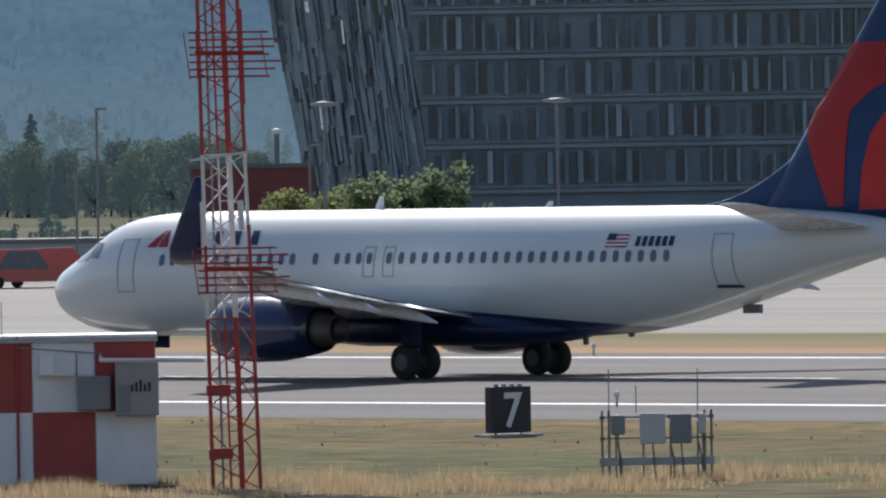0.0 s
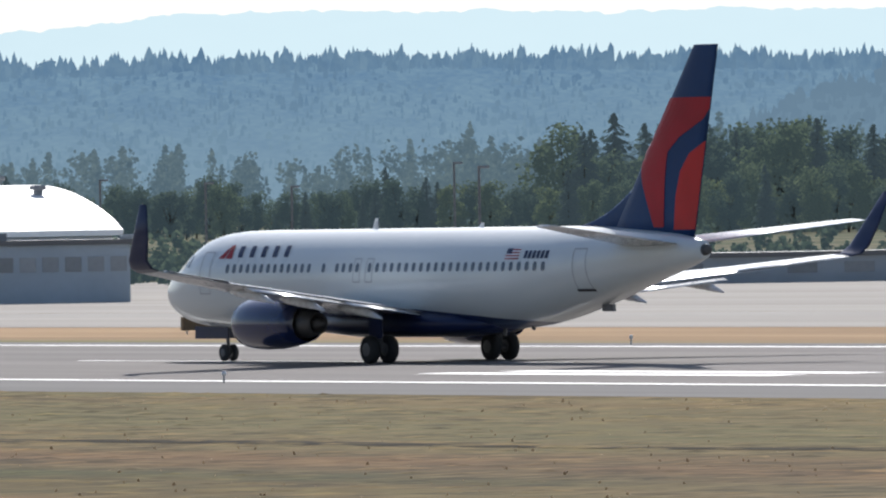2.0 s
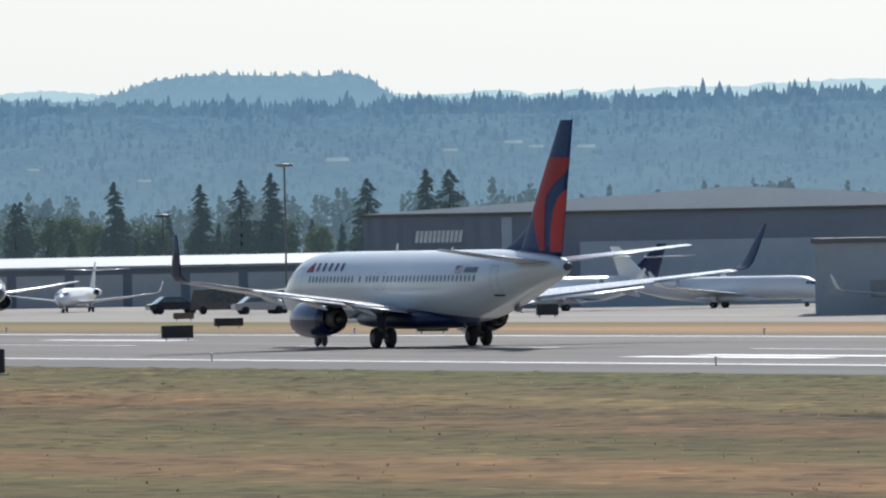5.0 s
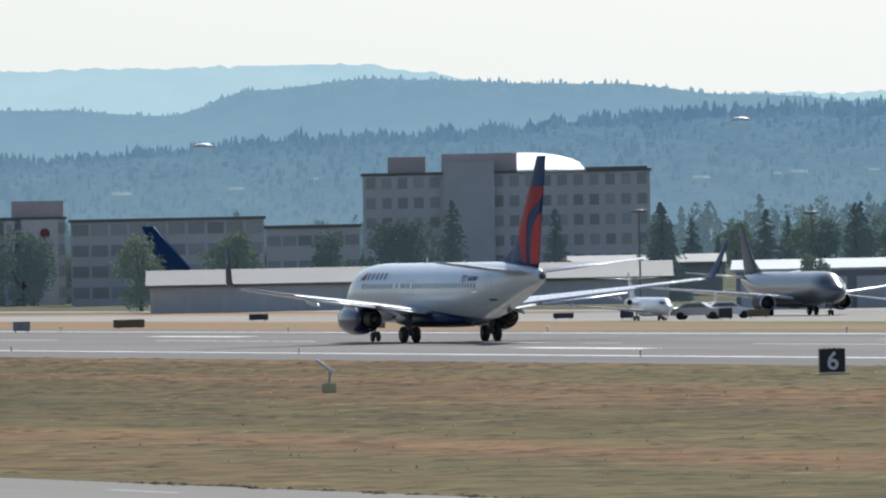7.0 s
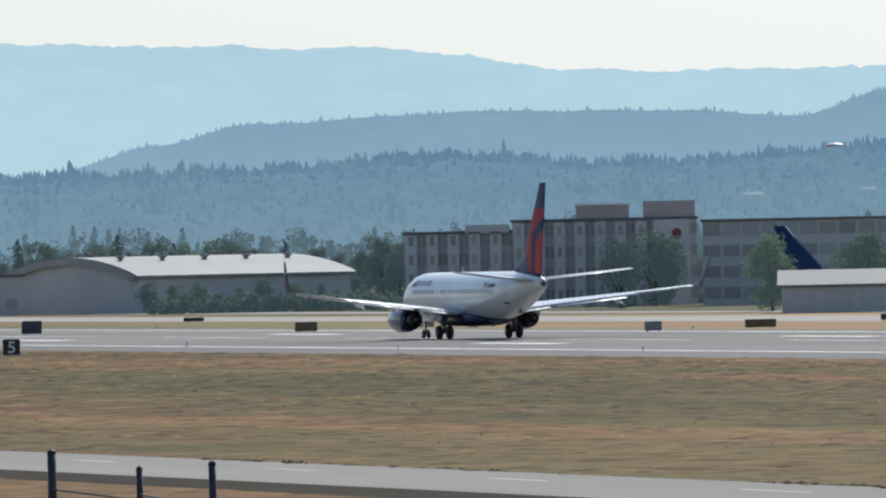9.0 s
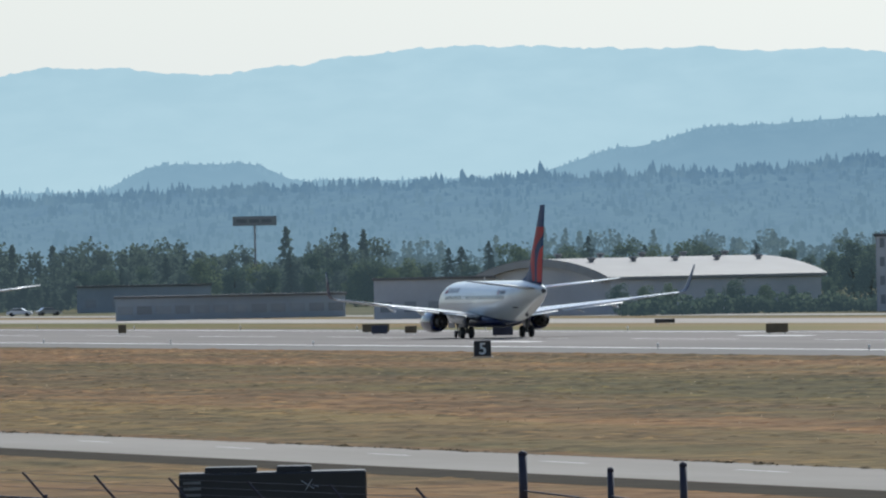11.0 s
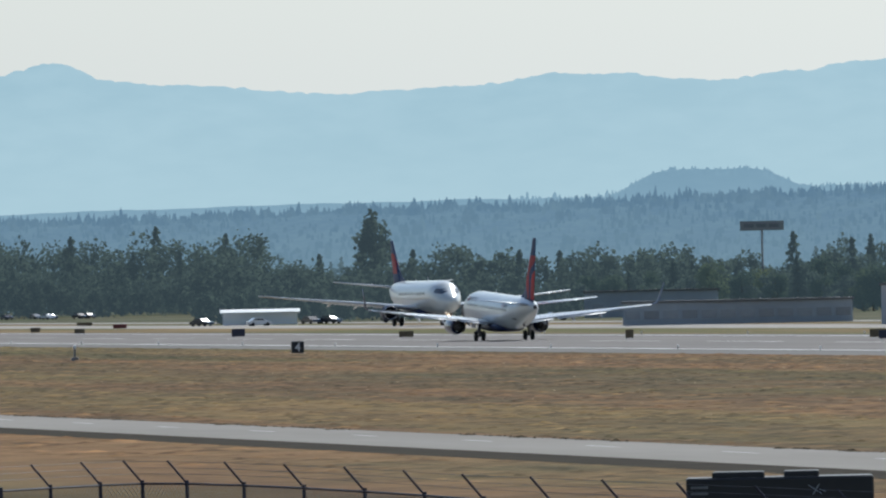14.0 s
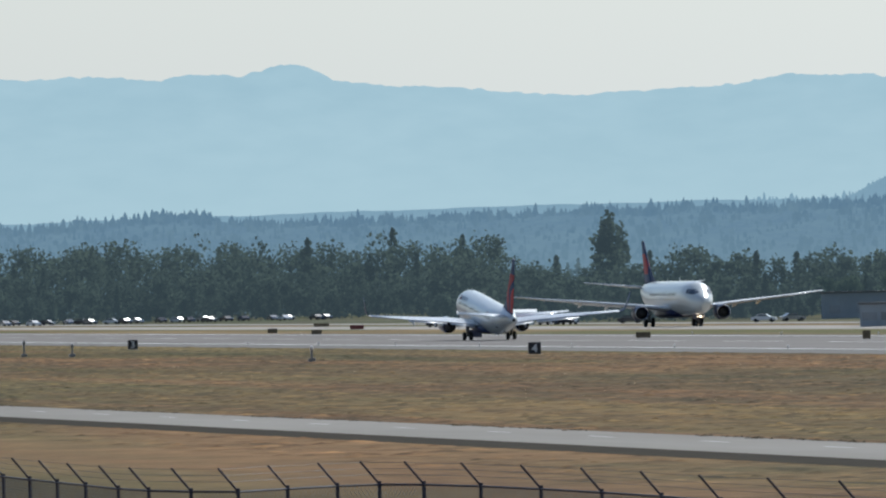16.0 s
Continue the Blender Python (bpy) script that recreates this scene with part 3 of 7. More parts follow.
BUTTE_RIDGE = [(38, 1.7), (48, 1.55), (52.5, 1.35), (53.4, 1.0), (53.8, 0.78), (54.4, 0.55), (55.2, 0.28), (56.4, 0.0)]
NEAR_RIDGE = [(38, 0.62), (54.2, 0.70), (57.2, 0.74), (61.7, 0.66), (63.2, 0.69), (66, 0.65), (69.4, 0.68), (71.2, 0.59),
              (73.3, 0.49), (74.2, 0.54), (75.2, 0.49), (77, 0.45), (79.0, 0.41), (80.5, 0.385), (81.4, 0.375), (82.0, 0.415), (82.7, 0.37), (90, 0.36)]
MID_RIDGE = [(44, 0.6), (62.3, 0.68), (63.3, 0.80), (64.5, 0.66), (66.7, 0.69), (67.0, 0.83), (67.8, 0.84), (68.5, 0.71), (69.4, 0.77), (70.1, 0.84), (71.3, 0.89), (71.9, 0.84),
             (72.35, 0.72), (73.0, 0.76), (74.0, 0.77), (75.2, 0.73), (75.7, 0.63), (76.3, 0.48), (77.4, 0.48), (77.7, 0.58), (78.15, 0.58), (78.5, 0.45), (90, 0.3)]
FAR_RIDGE = [(40, 0.95), (54.8, 0.98), (57.5, 1.01), (59.3, 0.90), (60.3, 0.77), (61.1, 0.79), (61.9, 0.96), (62.7, 0.79), (66, 0.72), (70, 0.78), (71.5, 0.97), (73.3, 0.97), (74.7, 1.12),
             (76.6, 1.17), (77.95, 1.05), (78.6, 1.11), (79.2, 1.04), (79.95, 1.02), (80.7, 1.08), (81.05, 1.10), (81.35, 1.21), (81.7, 1.15), (84, 1.17), (92, 1.0)]


def hill_height(pts, b, d, rough):
    return H_EYE + d * math.tan(radians(ridge(pts, b))) + rough * (noise.noise(Vector((b * 3.1, d * 0.001, 2.0))) + 0.5 * noise.noise(Vector((b * 9.0, 1.0, d * 0.001)))
                                                              + 0.45 * noise.noise(Vector((b * 21.0, 4.0, d * 0.001))) + 0.25 * noise.noise(Vector((b * 47.0, 7.0, d * 0.001))))


def build_hill(name, pts, d_foot, d_top, rough, material, label, step=0.06, rows=14, b0=40.0, b1=88.0):
    bm = bmesh.new()
    grid = []
    n = int((b1 - b0) / step)
    for i in range(n + 1):
        b = b0 + (b1 - b0) * i / n
        top = hill_height(pts, b, d_top, rough)
        col = []
        for j in range(rows + 1):
            k = j / rows
            d = d_foot + (d_top - d_foot) * k
            z = -2.0 + (top + 2.0) * (k ** 1.15)
            if 0 < j < rows:
                z += top * 0.05 * noise.noise(Vector((b * 4, k * 6, 0.3)))
            col.append(bm.verts.new(P(b, d, z)))
        grid.append(col)
    for a, c in zip(grid, grid[1:]):
        for j in range(rows):
            bm.faces.new((a[j], a[j + 1], c[j + 1], c[j]))
    ob = new(name, mesh_of(name, bm, material, True))
    return tagged(ob, label, "hill", kind="structure")


def build_forest(name, pts, d_top, rough, material, label, n, h0, h1, spread, b0=43.0, b1=84.5, seed=3, slope=False, d_foot=4150):
    """Crowns that break the skyline of a ridge, and that stand down its slope."""
    rng = random.Random(seed)
    verts, faces = [], []
    sides = 4
    for i in range(n):
        b = rng.uniform(b0, b1)
        k = 1.0 - rng.random() * (0.97 if slope else 0.05)
        d = d_foot + (d_top - d_foot) * k
        top = hill_height(pts, b, d_top, rough)
        z = -2.0 + (top + 2.0) * (k ** 1.15) - 0.5
        clump = 0.72 + 0.42 * max(0.0, noise.noise(Vector((b * 7, k * 3, 5.0))) + 0.4)
        h = rng.uniform(h0, h1) * clump * (1.0 if slope else max(0.75, min(1.15, 1.25 - (b - 62) * 0.05)))
        round_crown = rng.random() < (0.45 if slope else 0.22)
        if round_crown:
            h *= 0.72
        elif rng.random() < 0.05:
            h *= 1.4
        w = h * rng.uniform(0.15, 0.27) * spread * (1.7 if round_crown else 1.0)
        c = P(b, d, z)
        base = len(verts)
        turn = rng.random() * 6
        rings = ((0.85, 0.05), (1.0, 0.45), (0.75, 0.82)) if round_crown else ((0.9, 0.0), (0.72, 0.35), (0.34, 0.74))
        for rr, zz in rings:
            for s in range(sides):
                a = turn + s * math.tau / sides
                q = w * rr * rng.uniform(0.65, 1.3)
                verts.append((c.x + math.cos(a) * q, c.y + math.sin(a) * q, c.z + h * zz * rng.uniform(0.9, 1.1)))
        verts.append((c.x + rng.uniform(-0.15, 0.15) * w, c.y + rng.uniform(-0.15, 0.15) * w, c.z + h))
        for r in range(2):
            for s in range(sides):
                faces.append((base + r * sides + s, base + r * sides + (s + 1) % sides, base + (r + 1) * sides + (s + 1) % sides, base + (r + 1) * sides + s))
        for s in range(sides):
            faces.append((base + 2 * sides + s, base + 2 * sides + (s + 1) % sides, base + 3 * sides))
    me = bpy.data.meshes.new(name)
    me.from_pydata(verts, [], faces)
    me.materials.append(material)
    return tagged(new(name, me), label, "forest", kind="stuff")


def build_hills():
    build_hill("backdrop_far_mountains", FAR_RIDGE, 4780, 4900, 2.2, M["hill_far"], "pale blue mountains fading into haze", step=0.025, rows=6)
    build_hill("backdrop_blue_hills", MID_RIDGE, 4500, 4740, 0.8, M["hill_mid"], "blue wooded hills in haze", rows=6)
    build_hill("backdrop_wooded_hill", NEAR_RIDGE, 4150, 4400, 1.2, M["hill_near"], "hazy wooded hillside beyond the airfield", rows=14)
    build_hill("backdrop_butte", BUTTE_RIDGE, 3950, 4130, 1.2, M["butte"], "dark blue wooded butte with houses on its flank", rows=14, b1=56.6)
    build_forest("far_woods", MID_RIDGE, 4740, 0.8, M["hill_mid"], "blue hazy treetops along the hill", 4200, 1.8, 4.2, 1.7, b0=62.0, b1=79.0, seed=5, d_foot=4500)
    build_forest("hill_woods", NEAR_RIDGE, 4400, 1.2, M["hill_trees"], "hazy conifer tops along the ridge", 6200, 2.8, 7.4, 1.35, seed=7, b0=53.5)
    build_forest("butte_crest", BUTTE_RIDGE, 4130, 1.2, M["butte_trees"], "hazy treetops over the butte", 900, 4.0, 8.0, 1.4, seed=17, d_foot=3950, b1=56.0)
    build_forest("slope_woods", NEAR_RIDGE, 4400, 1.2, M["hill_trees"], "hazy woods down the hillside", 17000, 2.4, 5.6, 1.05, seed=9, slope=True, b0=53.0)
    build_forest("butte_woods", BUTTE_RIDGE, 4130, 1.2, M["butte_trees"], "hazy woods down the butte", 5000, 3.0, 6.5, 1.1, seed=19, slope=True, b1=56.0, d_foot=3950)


def build_hill_houses():
    rng = random.Random(6)
    for b, e, s in ((51.60, 0.89, 2.4), (50.83, 0.84, 1.3), (50.59, 0.85, 1.6), (50.18, 0.74, 0.9), (52.21, 0.98, 1.2), (51.05, 0.72, 1.0), (49.74, 0.78, 0.9), (69.06, 0.34, 1.2), (69.18, 0.34, 0.8), (68.67, 0.35, 0.8), (67.08, 0.36, 1.6), (66.49, 0.41, 1.0),
                    (66.16, 0.44, 1.3), (66.04, 0.42, 1.0), (65.78, 0.41, 1.3), (68.09, 0.28, 0.9), (72.60, 0.29, 1.4), (72.00, 0.31, 1.1), (69.57, 0.32, 1.2), (71.60, 0.36, 0.8), (59.22, 0.57, 0.7), (59.00, 0.56, 0.7), (58.87, 0.55, 0.6)):
        pts, d0, d1 = (BUTTE_RIDGE, 3950, 4130) if b < 53.6 else (NEAR_RIDGE, 4150, 4400)
        top = hill_height(pts, b, d1, 1.2)
        d = (d0 + d1) / 2
        for _ in range(4):
            z = H_EYE + d * math.tan(radians(e))
            k = max(0.0, min(1.0, (z + 2) / (top + 2))) ** (1 / 1.15)
            d = d0 + (d1 - d0) * k - 6
        t = thing("hillside_house", Matrix.Translation(P(b, d, z)) @ pose(0, 0, 0, 0, 0, b + rng.uniform(-25, 25)), "small hazy pale house on the wooded hillside", "house", "hillside houses")
        w, h = (1.5 * s, 0.5 * s) if b < 53.6 else (2.6 * s, 0.9 * s)
        # wall and roof glow with painted haze, unlit by the sun
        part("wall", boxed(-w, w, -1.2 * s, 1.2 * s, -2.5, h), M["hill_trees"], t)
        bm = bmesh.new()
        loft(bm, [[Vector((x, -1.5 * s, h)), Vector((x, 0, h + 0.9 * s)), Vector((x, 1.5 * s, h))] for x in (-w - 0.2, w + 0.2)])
        part("roof", bm, M["hill_house"], t, "roof glowing with painted haze")


def build_smoke():
    """A thin drifting plume over the wooded hill, in overlapping soft puffs."""
    rng = random.Random(2)
    t = thing("smoke_plume", Matrix.Identity(4), "thin pale blue smoke plume over the woods", "smoke")
    for k in range(16):
        f = k / 15
        c = P(60.66 - 0.26 * f + rng.uniform(-0.015, 0.015), 4040, H_EYE + 4040 * math.tan(radians(0.37 + 0.27 * f)))
        r = 0.7 + 2.2 * f
        bm = bmesh.new()
        bmesh.ops.create_icosphere(bm, subdivisions=2, radius=1.0)
        for v in bm.verts:
            v.co = Vector((v.co.x * r, v.co.y * r, v.co.z * r * 1.2)) * (1 + 0.35 * noise.noise(v.co * 2.0 + Vector((k, 0, 0)))) + c
        ob = part("puff", bm, M["smoke"], t, "", True)
        ob.visible_shadow = False


# ---- aircraft ----
FUS = [(0.0, 2.95, 2.80, 0.06), (0.25, 3.28, 2.36, 0.46), (0.7, 3.55, 1.98, 0.80), (1.3, 3.82, 1.72, 1.08), (2.0, 4.12, 1.54, 1.32), (2.7, 4.52, 1.44, 1.50), (3.4, 4.92, 1.38, 1.64),
       (4.3, 5.14, 1.33, 1.77), (5.5, 5.26, 1.30, 1.86), (7.0, 5.30, 1.29, 1.88), (16.0, 5.30, 1.29, 1.88), (25.0, 5.30, 1.29, 1.88), (27.0, 5.30, 1.40, 1.86), (29.0, 5.30, 1.70, 1.78),
       (31.0, 5.28, 2.14, 1.62), (33.0, 5.22, 2.64, 1.36), (35.0, 5.10, 3.16, 1.02), (36.5, 4.96, 3.52, 0.72), (37.6, 4.78, 3.80, 0.45), (38.1, 4.64, 3.97, 0.27)]
GEAR_U = 19.65          # main wheels, metres behind the nose


def fus_at(u):
    for a, b in zip(FUS, FUS[1:]):
        if a[0] <= u <= b[0]:
            k = (u - a[0]) / (b[0] - a[0])
            return tuple(a[i] + (b[i] - a[i]) * k for i in (1, 2, 3))
    return FUS[-1][1:]


def fus_smooth(u):
    w = 0.45 if 1.0 < u < 36.0 else 0.08
    s = [fus_at(min(38.1, max(0, u + w * k))) for k in (-1, -0.5, 0, 0.5, 1)]
    return tuple(sum(v[i] for v in s) / 5 for i in range(3))


def skin(u, z, side=1, out=0.0):
    """The place on the fuselage's side at u metres behind the nose and height z."""
    top, bot, w = fus_smooth(u)
    mid, half = (top + bot) / 2, (top - bot) / 2
    k = max(-0.98, min(0.98, (z - mid) / half))
    y = w * math.sqrt(1 - k * k)
    n = Vector((0, y / (w * w), (z - mid) / (half * half))).normalized() * out
    return Vector((GEAR_U - u, side * (y + n.y), z + n.z))


def foil(c):
    return 5 * (0.2969 * math.sqrt(c) - 0.126 * c - 0.3516 * c * c + 0.2843 * c ** 3 - 0.1036 * c ** 4)


CH = [1.0, 0.86, 0.68, 0.48, 0.30, 0.15, 0.05, 0.0]


def section(le, te, thick, place):
    """A closed wing section: place(u, h) gives the point at u behind the nose and h off the chord plane."""
    pts = [place(le + (te - le) * c, thick * foil(c)) for c in CH]
    pts += [place(le + (te - le) * c, -thick * foil(c) * 0.8) for c in CH[-2:0:-1]]
    return pts


def patch(bm, us, zs, side, out):
    """A piece of skin from a grid of u and z."""
    g = [[bm.verts.new(skin(u, z, side, out)) for u in us] for z in zs]
    for a, b in zip(g, g[1:]):
        for i in range(len(us) - 1):
            bm.faces.new((a[i], a[i + 1], b[i + 1], b[i]))
    return bm


def outline(bm, u0, u1, z0, z1, side, w=0.045, out=0.012, steps=6):
    for a, b, c, d in ((u0, u1, z0, z0 + w), (u0, u1, z1 - w, z1), (u0, u0 + w, z0, z1), (u1 - w, u1, z0, z1)):
        nu = 2
        patch(bm, [a + (b - a) * i / (nu - 1) for i in range(nu)], [c + (d - c) * i / steps for i in range(steps + 1)], side, out)
    return bm


def wheel(parent, name, x, y, r, w, m_tyre, m_rim):
    wh = new(name)
    wh.parent = parent
    wh.matrix_basis = pose(x, y, r)
    prof = [(-w / 2, r * 0.60), (-w / 2, r * 0.80), (-w * 0.36, r * 0.95), (0, r), (w * 0.36, r * 0.95), (w / 2, r * 0.80), (w / 2, r * 0.60)]
    part("tyre", revolve(bmesh.new(), prof, 22, 'Y'), m_tyre, wh, "black rubber tyre", True)
    part("rim", revolve(bmesh.new(), [(-w * 0.52, 0.05 * r), (-w * 0.54, r * 0.35), (-w * 0.46, r * 0.60), (w * 0.46, r * 0.60), (w * 0.54, r * 0.35), (w * 0.52, 0.05 * r)], 16, 'Y'), m_rim, wh, "grey metal rim", True)
    return wh


def build_engine(root, x_in, y, z, s, cowl, lip=None):
    """A turbofan with its inlet at x_in, looking forward along +x."""
    def tr(bm):
        for v in bm.verts:
            if v.co.z < 0:
                v.co.z *= 0.94
            v.co = Vector((x_in + v.co.x * s, y + v.co.y * s, z + v.co.z * s))
        return bm
    en = part("engine", tr(revolve(bmesh.new(), [(-0.35, 0.80), (-0.15, 0.86), (0.0, 0.93), (-0.12, 0.985), (-0.5, 1.05), (-1.2, 1.09), (-2.4, 1.06), (-3.4, 0.93), (-4.25, 0.75), (-4.20, 0.71), (-2.6, 0.80), (-1.0, 0.80)], 32, close=True)),
              cowl, root, "rounded engine cowling", True)
    part("inlet_lip", tr(revolve(bmesh.new(), [(-0.18, 0.868), (-0.05, 0.895), (0.012, 0.935), (-0.05, 0.975), (-0.14, 0.998), (-0.14, 0.985), (-0.02, 0.935), (-0.18, 0.86)], 32, close=True)), lip or M["metal"], en, "polished inlet lip", True)
    part("fan", tr(revolve(bmesh.new(), [(-0.75, 0.79), (-0.72, 0.28), (-0.45, 0.12), (-0.28, 0.01)], 24)), M["hot_metal"], en, "dark fan and spinner", True)
    part("core_nozzle", tr(revolve(bmesh.new(), [(-3.0, 0.62), (-4.2, 0.60), (-5.0, 0.45), (-5.02, 0.41), (-3.3, 0.40)], 24)), M["hot_metal"], en, "heat-stained core nozzle", True)
    part("exhaust_plug", tr(revolve(bmesh.new(), [(-4.4, 0.36), (-5.1, 0.24), (-5.5, 0.05)], 18)), M["hot_metal"], en, "dark exhaust plug", True)
    return en


def build_jet(name, label, fus, belly, wing, fin, cowl, tip=None, detail=True, fin_h=1.0, rear_engines=False, t_tail=False, group="", span=1.0, engine=1.0, winglets=True):
    """A jet in its own space: +x forward, +y to its left, wheels on z = 0 about the main gear."""
    root = thing(name, Matrix.Identity(4), label, "aeroplane", group)
    X = lambda u: GEAR_U - u
    us = [0, 0.06, 0.15, 0.28, 0.45, 0.7, 1.0, 1.35, 1.75, 2.1, 2.45, 2.8, 3.15, 3.5, 3.9, 4.4, 5, 5.7, 6.6, 8, 11, 15, 20, 24, 25.2, 26.2, 27.2, 28.2, 29.2, 30.2, 31.2, 32.2, 33.2, 34.2, 35.2, 36, 36.8, 37.4, 37.8, 38.1]
    secs = []
    for u in us:
        top, bot, w = fus_smooth(u)
        mid, half = (top + bot) / 2, (top - bot) / 2
        secs.append([Vector((X(u), w * math.cos(i * math.tau / 40), mid + half * math.sin(i * math.tau / 40))) for i in range(40)])
    body = part("fuselage", loft(bmesh.new(), secs), fus, root, "", True)
    # wing-to-body fairing
    secs = []
    for u, w, zt, zb in ((12.2, 0.9, 1.75, 1.32), (13.4, 1.75, 2.0, 1.12), (15.5, 2.02, 2.15, 0.98), (20.5, 2.02, 2.15, 0.98), (22.8, 1.7, 1.95, 1.10), (24.6, 0.8, 1.7, 1.32)):
        secs.append([Vector((X(u), w * math.copysign(abs(math.cos(a)) ** 0.6, math.cos(a)), (zt + zb) / 2 + (zt - zb) / 2 * math.copysign(abs(math.sin(a)) ** 0.7, math.sin(a)))) for a in [i * math.tau / 20 for i in range(20)]])
    part("belly_fairing", loft(bmesh.new(), secs), belly, root, "smooth wing-root fairing", True)
    # wings
    ROWS = [(1.2, 13.5, 20.9, 2.02, 0.66), (1.9, 13.9, 20.9, 2.16, 0.64), (5.6, 16.3, 21.2, 2.62, 0.50), (9.2, 18.65, 22.5, 3.02, 0.40), (12.8, 21.0, 23.75, 3.42, 0.28), (16.3, 23.2, 25.0, 3.86, 0.18)]
    ROWS = [(1.9 + (y - 1.9) * span if y > 1.9 else y, le, te, z, th) for y, le, te, z, th in ROWS]
    def along(y):
        for a, b in zip(ROWS, ROWS[1:]):
            if a[0] <= y <= b[0]:
                k = (y - a[0]) / (b[0] - a[0])
                return [a[i] + (b[i] - a[i]) * k for i in range(5)]
        return list(ROWS[-1])
    for sd in (1, -1):
        secs = []
        for y, le, te, z, th in ROWS:
            secs.append(section(le, te, th, lambda u, h, y=y, z=z, le=le, te=te: Vector((X(u), sd * y, z + h - 0.014 * (u - le)))))
        w = part("wing", loft(bmesh.new(), secs), wing, root, "swept grey wing", True)
        for y0, y1 in ((2.2, 5.4), (5.9, 11.2)):
            secs = []
            for y in (y0, y1):
                _, le, te, z, th = along(y)
                ch = (te - le)
                hz = lambda u, h, y=y, z=z, le=le, te=te, ch=ch: Vector((X(u), sd * y, z + h - 0.014 * (u - le) - 0.02 - 0.18 * max(0, u - (te - 0.16 * ch)) / (0.28 * ch)))
                secs.append(section(te - 0.16 * ch, te + 0.12 * ch, 0.18, hz))
            part("flap", loft(bmesh.new(), secs), M["wing"] if wing == M["wing"] else wing, w, "lowered trailing-edge flap", True)
        _, a0, b0, z0, t0 = along(1.9 + 10.1 * span)
        _, a1, b1, z1, t1 = along(1.9 + 13.9 * span)
        part("aileron", loft(bmesh.new(), [section(b - 0.22 * (b - a), b + 0.02, 0.07, lambda u, h, y=y, z=z, a=a: Vector((X(u), sd * y, z + 0.075 + h - 0.014 * (u - a)))) for y, a, b, z in ((1.9 + 10.1 * span, a0, b0, z0), (1.9 + 13.9 * span, a1, b1, z1))]), wing, w, "", True)
        if detail:
            for y in (4.4, 7.6, 10.6):
                _, le, te, z, th = along(y)
                zz = z - 0.014 * (te - le) - 0.26
                part("flap_fairing", loft(bmesh.new(), [[Vector((X(te + du), sd * y + r * 0.7 * math.cos(k * math.tau / 10), zz + dz + r * math.sin(k * math.tau / 10))) for k in range(10)] for du, r, dz in
                     ((-2.1, 0.03, 0.12), (-1.5, 0.15, 0.05), (-0.5, 0.20, -0.02), (0.4, 0.15, -0.16), (1.15, 0.03, -0.34))]), M["wing"], w, "canoe-shaped flap fairing", True)
        if winglets:
            secs = []
            for y, le, te, z, th, ny in ((16.3, 23.2, 25.0, 3.86, 0.18, 0.0), (16.72, 23.5, 25.1, 3.97, 0.14, 0.45), (17.0, 23.8, 25.2, 4.28, 0.12, 0.85), (17.2, 24.45, 25.6, 5.1, 0.10, 0.97), (17.5, 25.50, 26.0, 6.42, 0.06, 0.97)):
                secs.append(section(le, te, th, lambda u, h, y=y, z=z, ny=ny: Vector((X(u), sd * (y - h * ny), z + h * (1 - ny)))))
            part("winglet", loft(bmesh.new(), secs), tip or belly, w, "upturned blended winglet", True)
        # tailplane
        zt = 12.0 * fin_h * 0.93 if t_tail else 4.55
        rows = [(0.35, 33.2, 37.0, zt, 0.36), (7.16, 37.2, 38.75, zt + (0.25 if t_tail else 0.78), 0.13)]
        shift = 2.0 if t_tail else 0.0
        part("tailplane", loft(bmesh.new(), [section(le + shift, te + shift, th, lambda u, h, y=y, z=z: Vector((X(u), sd * y, z + h))) for y, le, te, z, th in rows]), wing, root, "swept grey tailplane", True)
        # engines and pylons
        if rear_engines:
            build_engine(root, X(26.0), sd * 2.75, 4.2, 0.72, cowl)
            part("pylon", loft(bmesh.new(), [section(27.0, 30.5, 0.3, lambda u, h, y=y: Vector((X(u), sd * y, 4.2 + h))) for y in (1.2, 2.2)]), belly, root, "", True)
        else:
            build_engine(root, X(13.35), sd * 4.83, 1.60, 0.99 * engine, cowl)
            part("pylon", loft(bmesh.new(), [[Vector((X(u), sd * (4.83 + yy), z)) for u, yy, z in ((u0, -0.02, z1), (u0 + 1.4, -0.2, z1), (u1, -0.05, z1), (u1, 0.05, z1), (u0 + 1.4, 0.2, z1), (u0, 0.02, z1))] for u0, u1, z1 in ((14.7, 18.4, 2.35), (15.6, 19.0, 2.60))]), wing, root, "", False)
        # main gear
        leg = part("main_gear", rodded(((X(GEAR_U), sd * 2.86, 0.56), (X(GEAR_U), sd * 2.80, 2.0), 0.13), ((X(GEAR_U), sd * 2.86, 1.2), (X(GEAR_U - 0.9), sd * 2.3, 1.9), 0.06), ((X(GEAR_U), sd * 2.4, 0.56), (X(GEAR_U), sd * 3.3, 0.56), 0.09), n=10), M["strut"], root, "steel main gear leg", True)
        for dy in (-0.43, 0.43):
            wheel(leg, "wheel", 0, sd * 2.86 + dy, 0.56, 0.40, M["rubber"], M["rim"])
        part("gear_door", boxed(X(GEAR_U + 0.45), X(GEAR_U - 0.45), sd * 3.02 - 0.02, sd * 3.02 + 0.02, 1.0, 1.9), belly, leg)
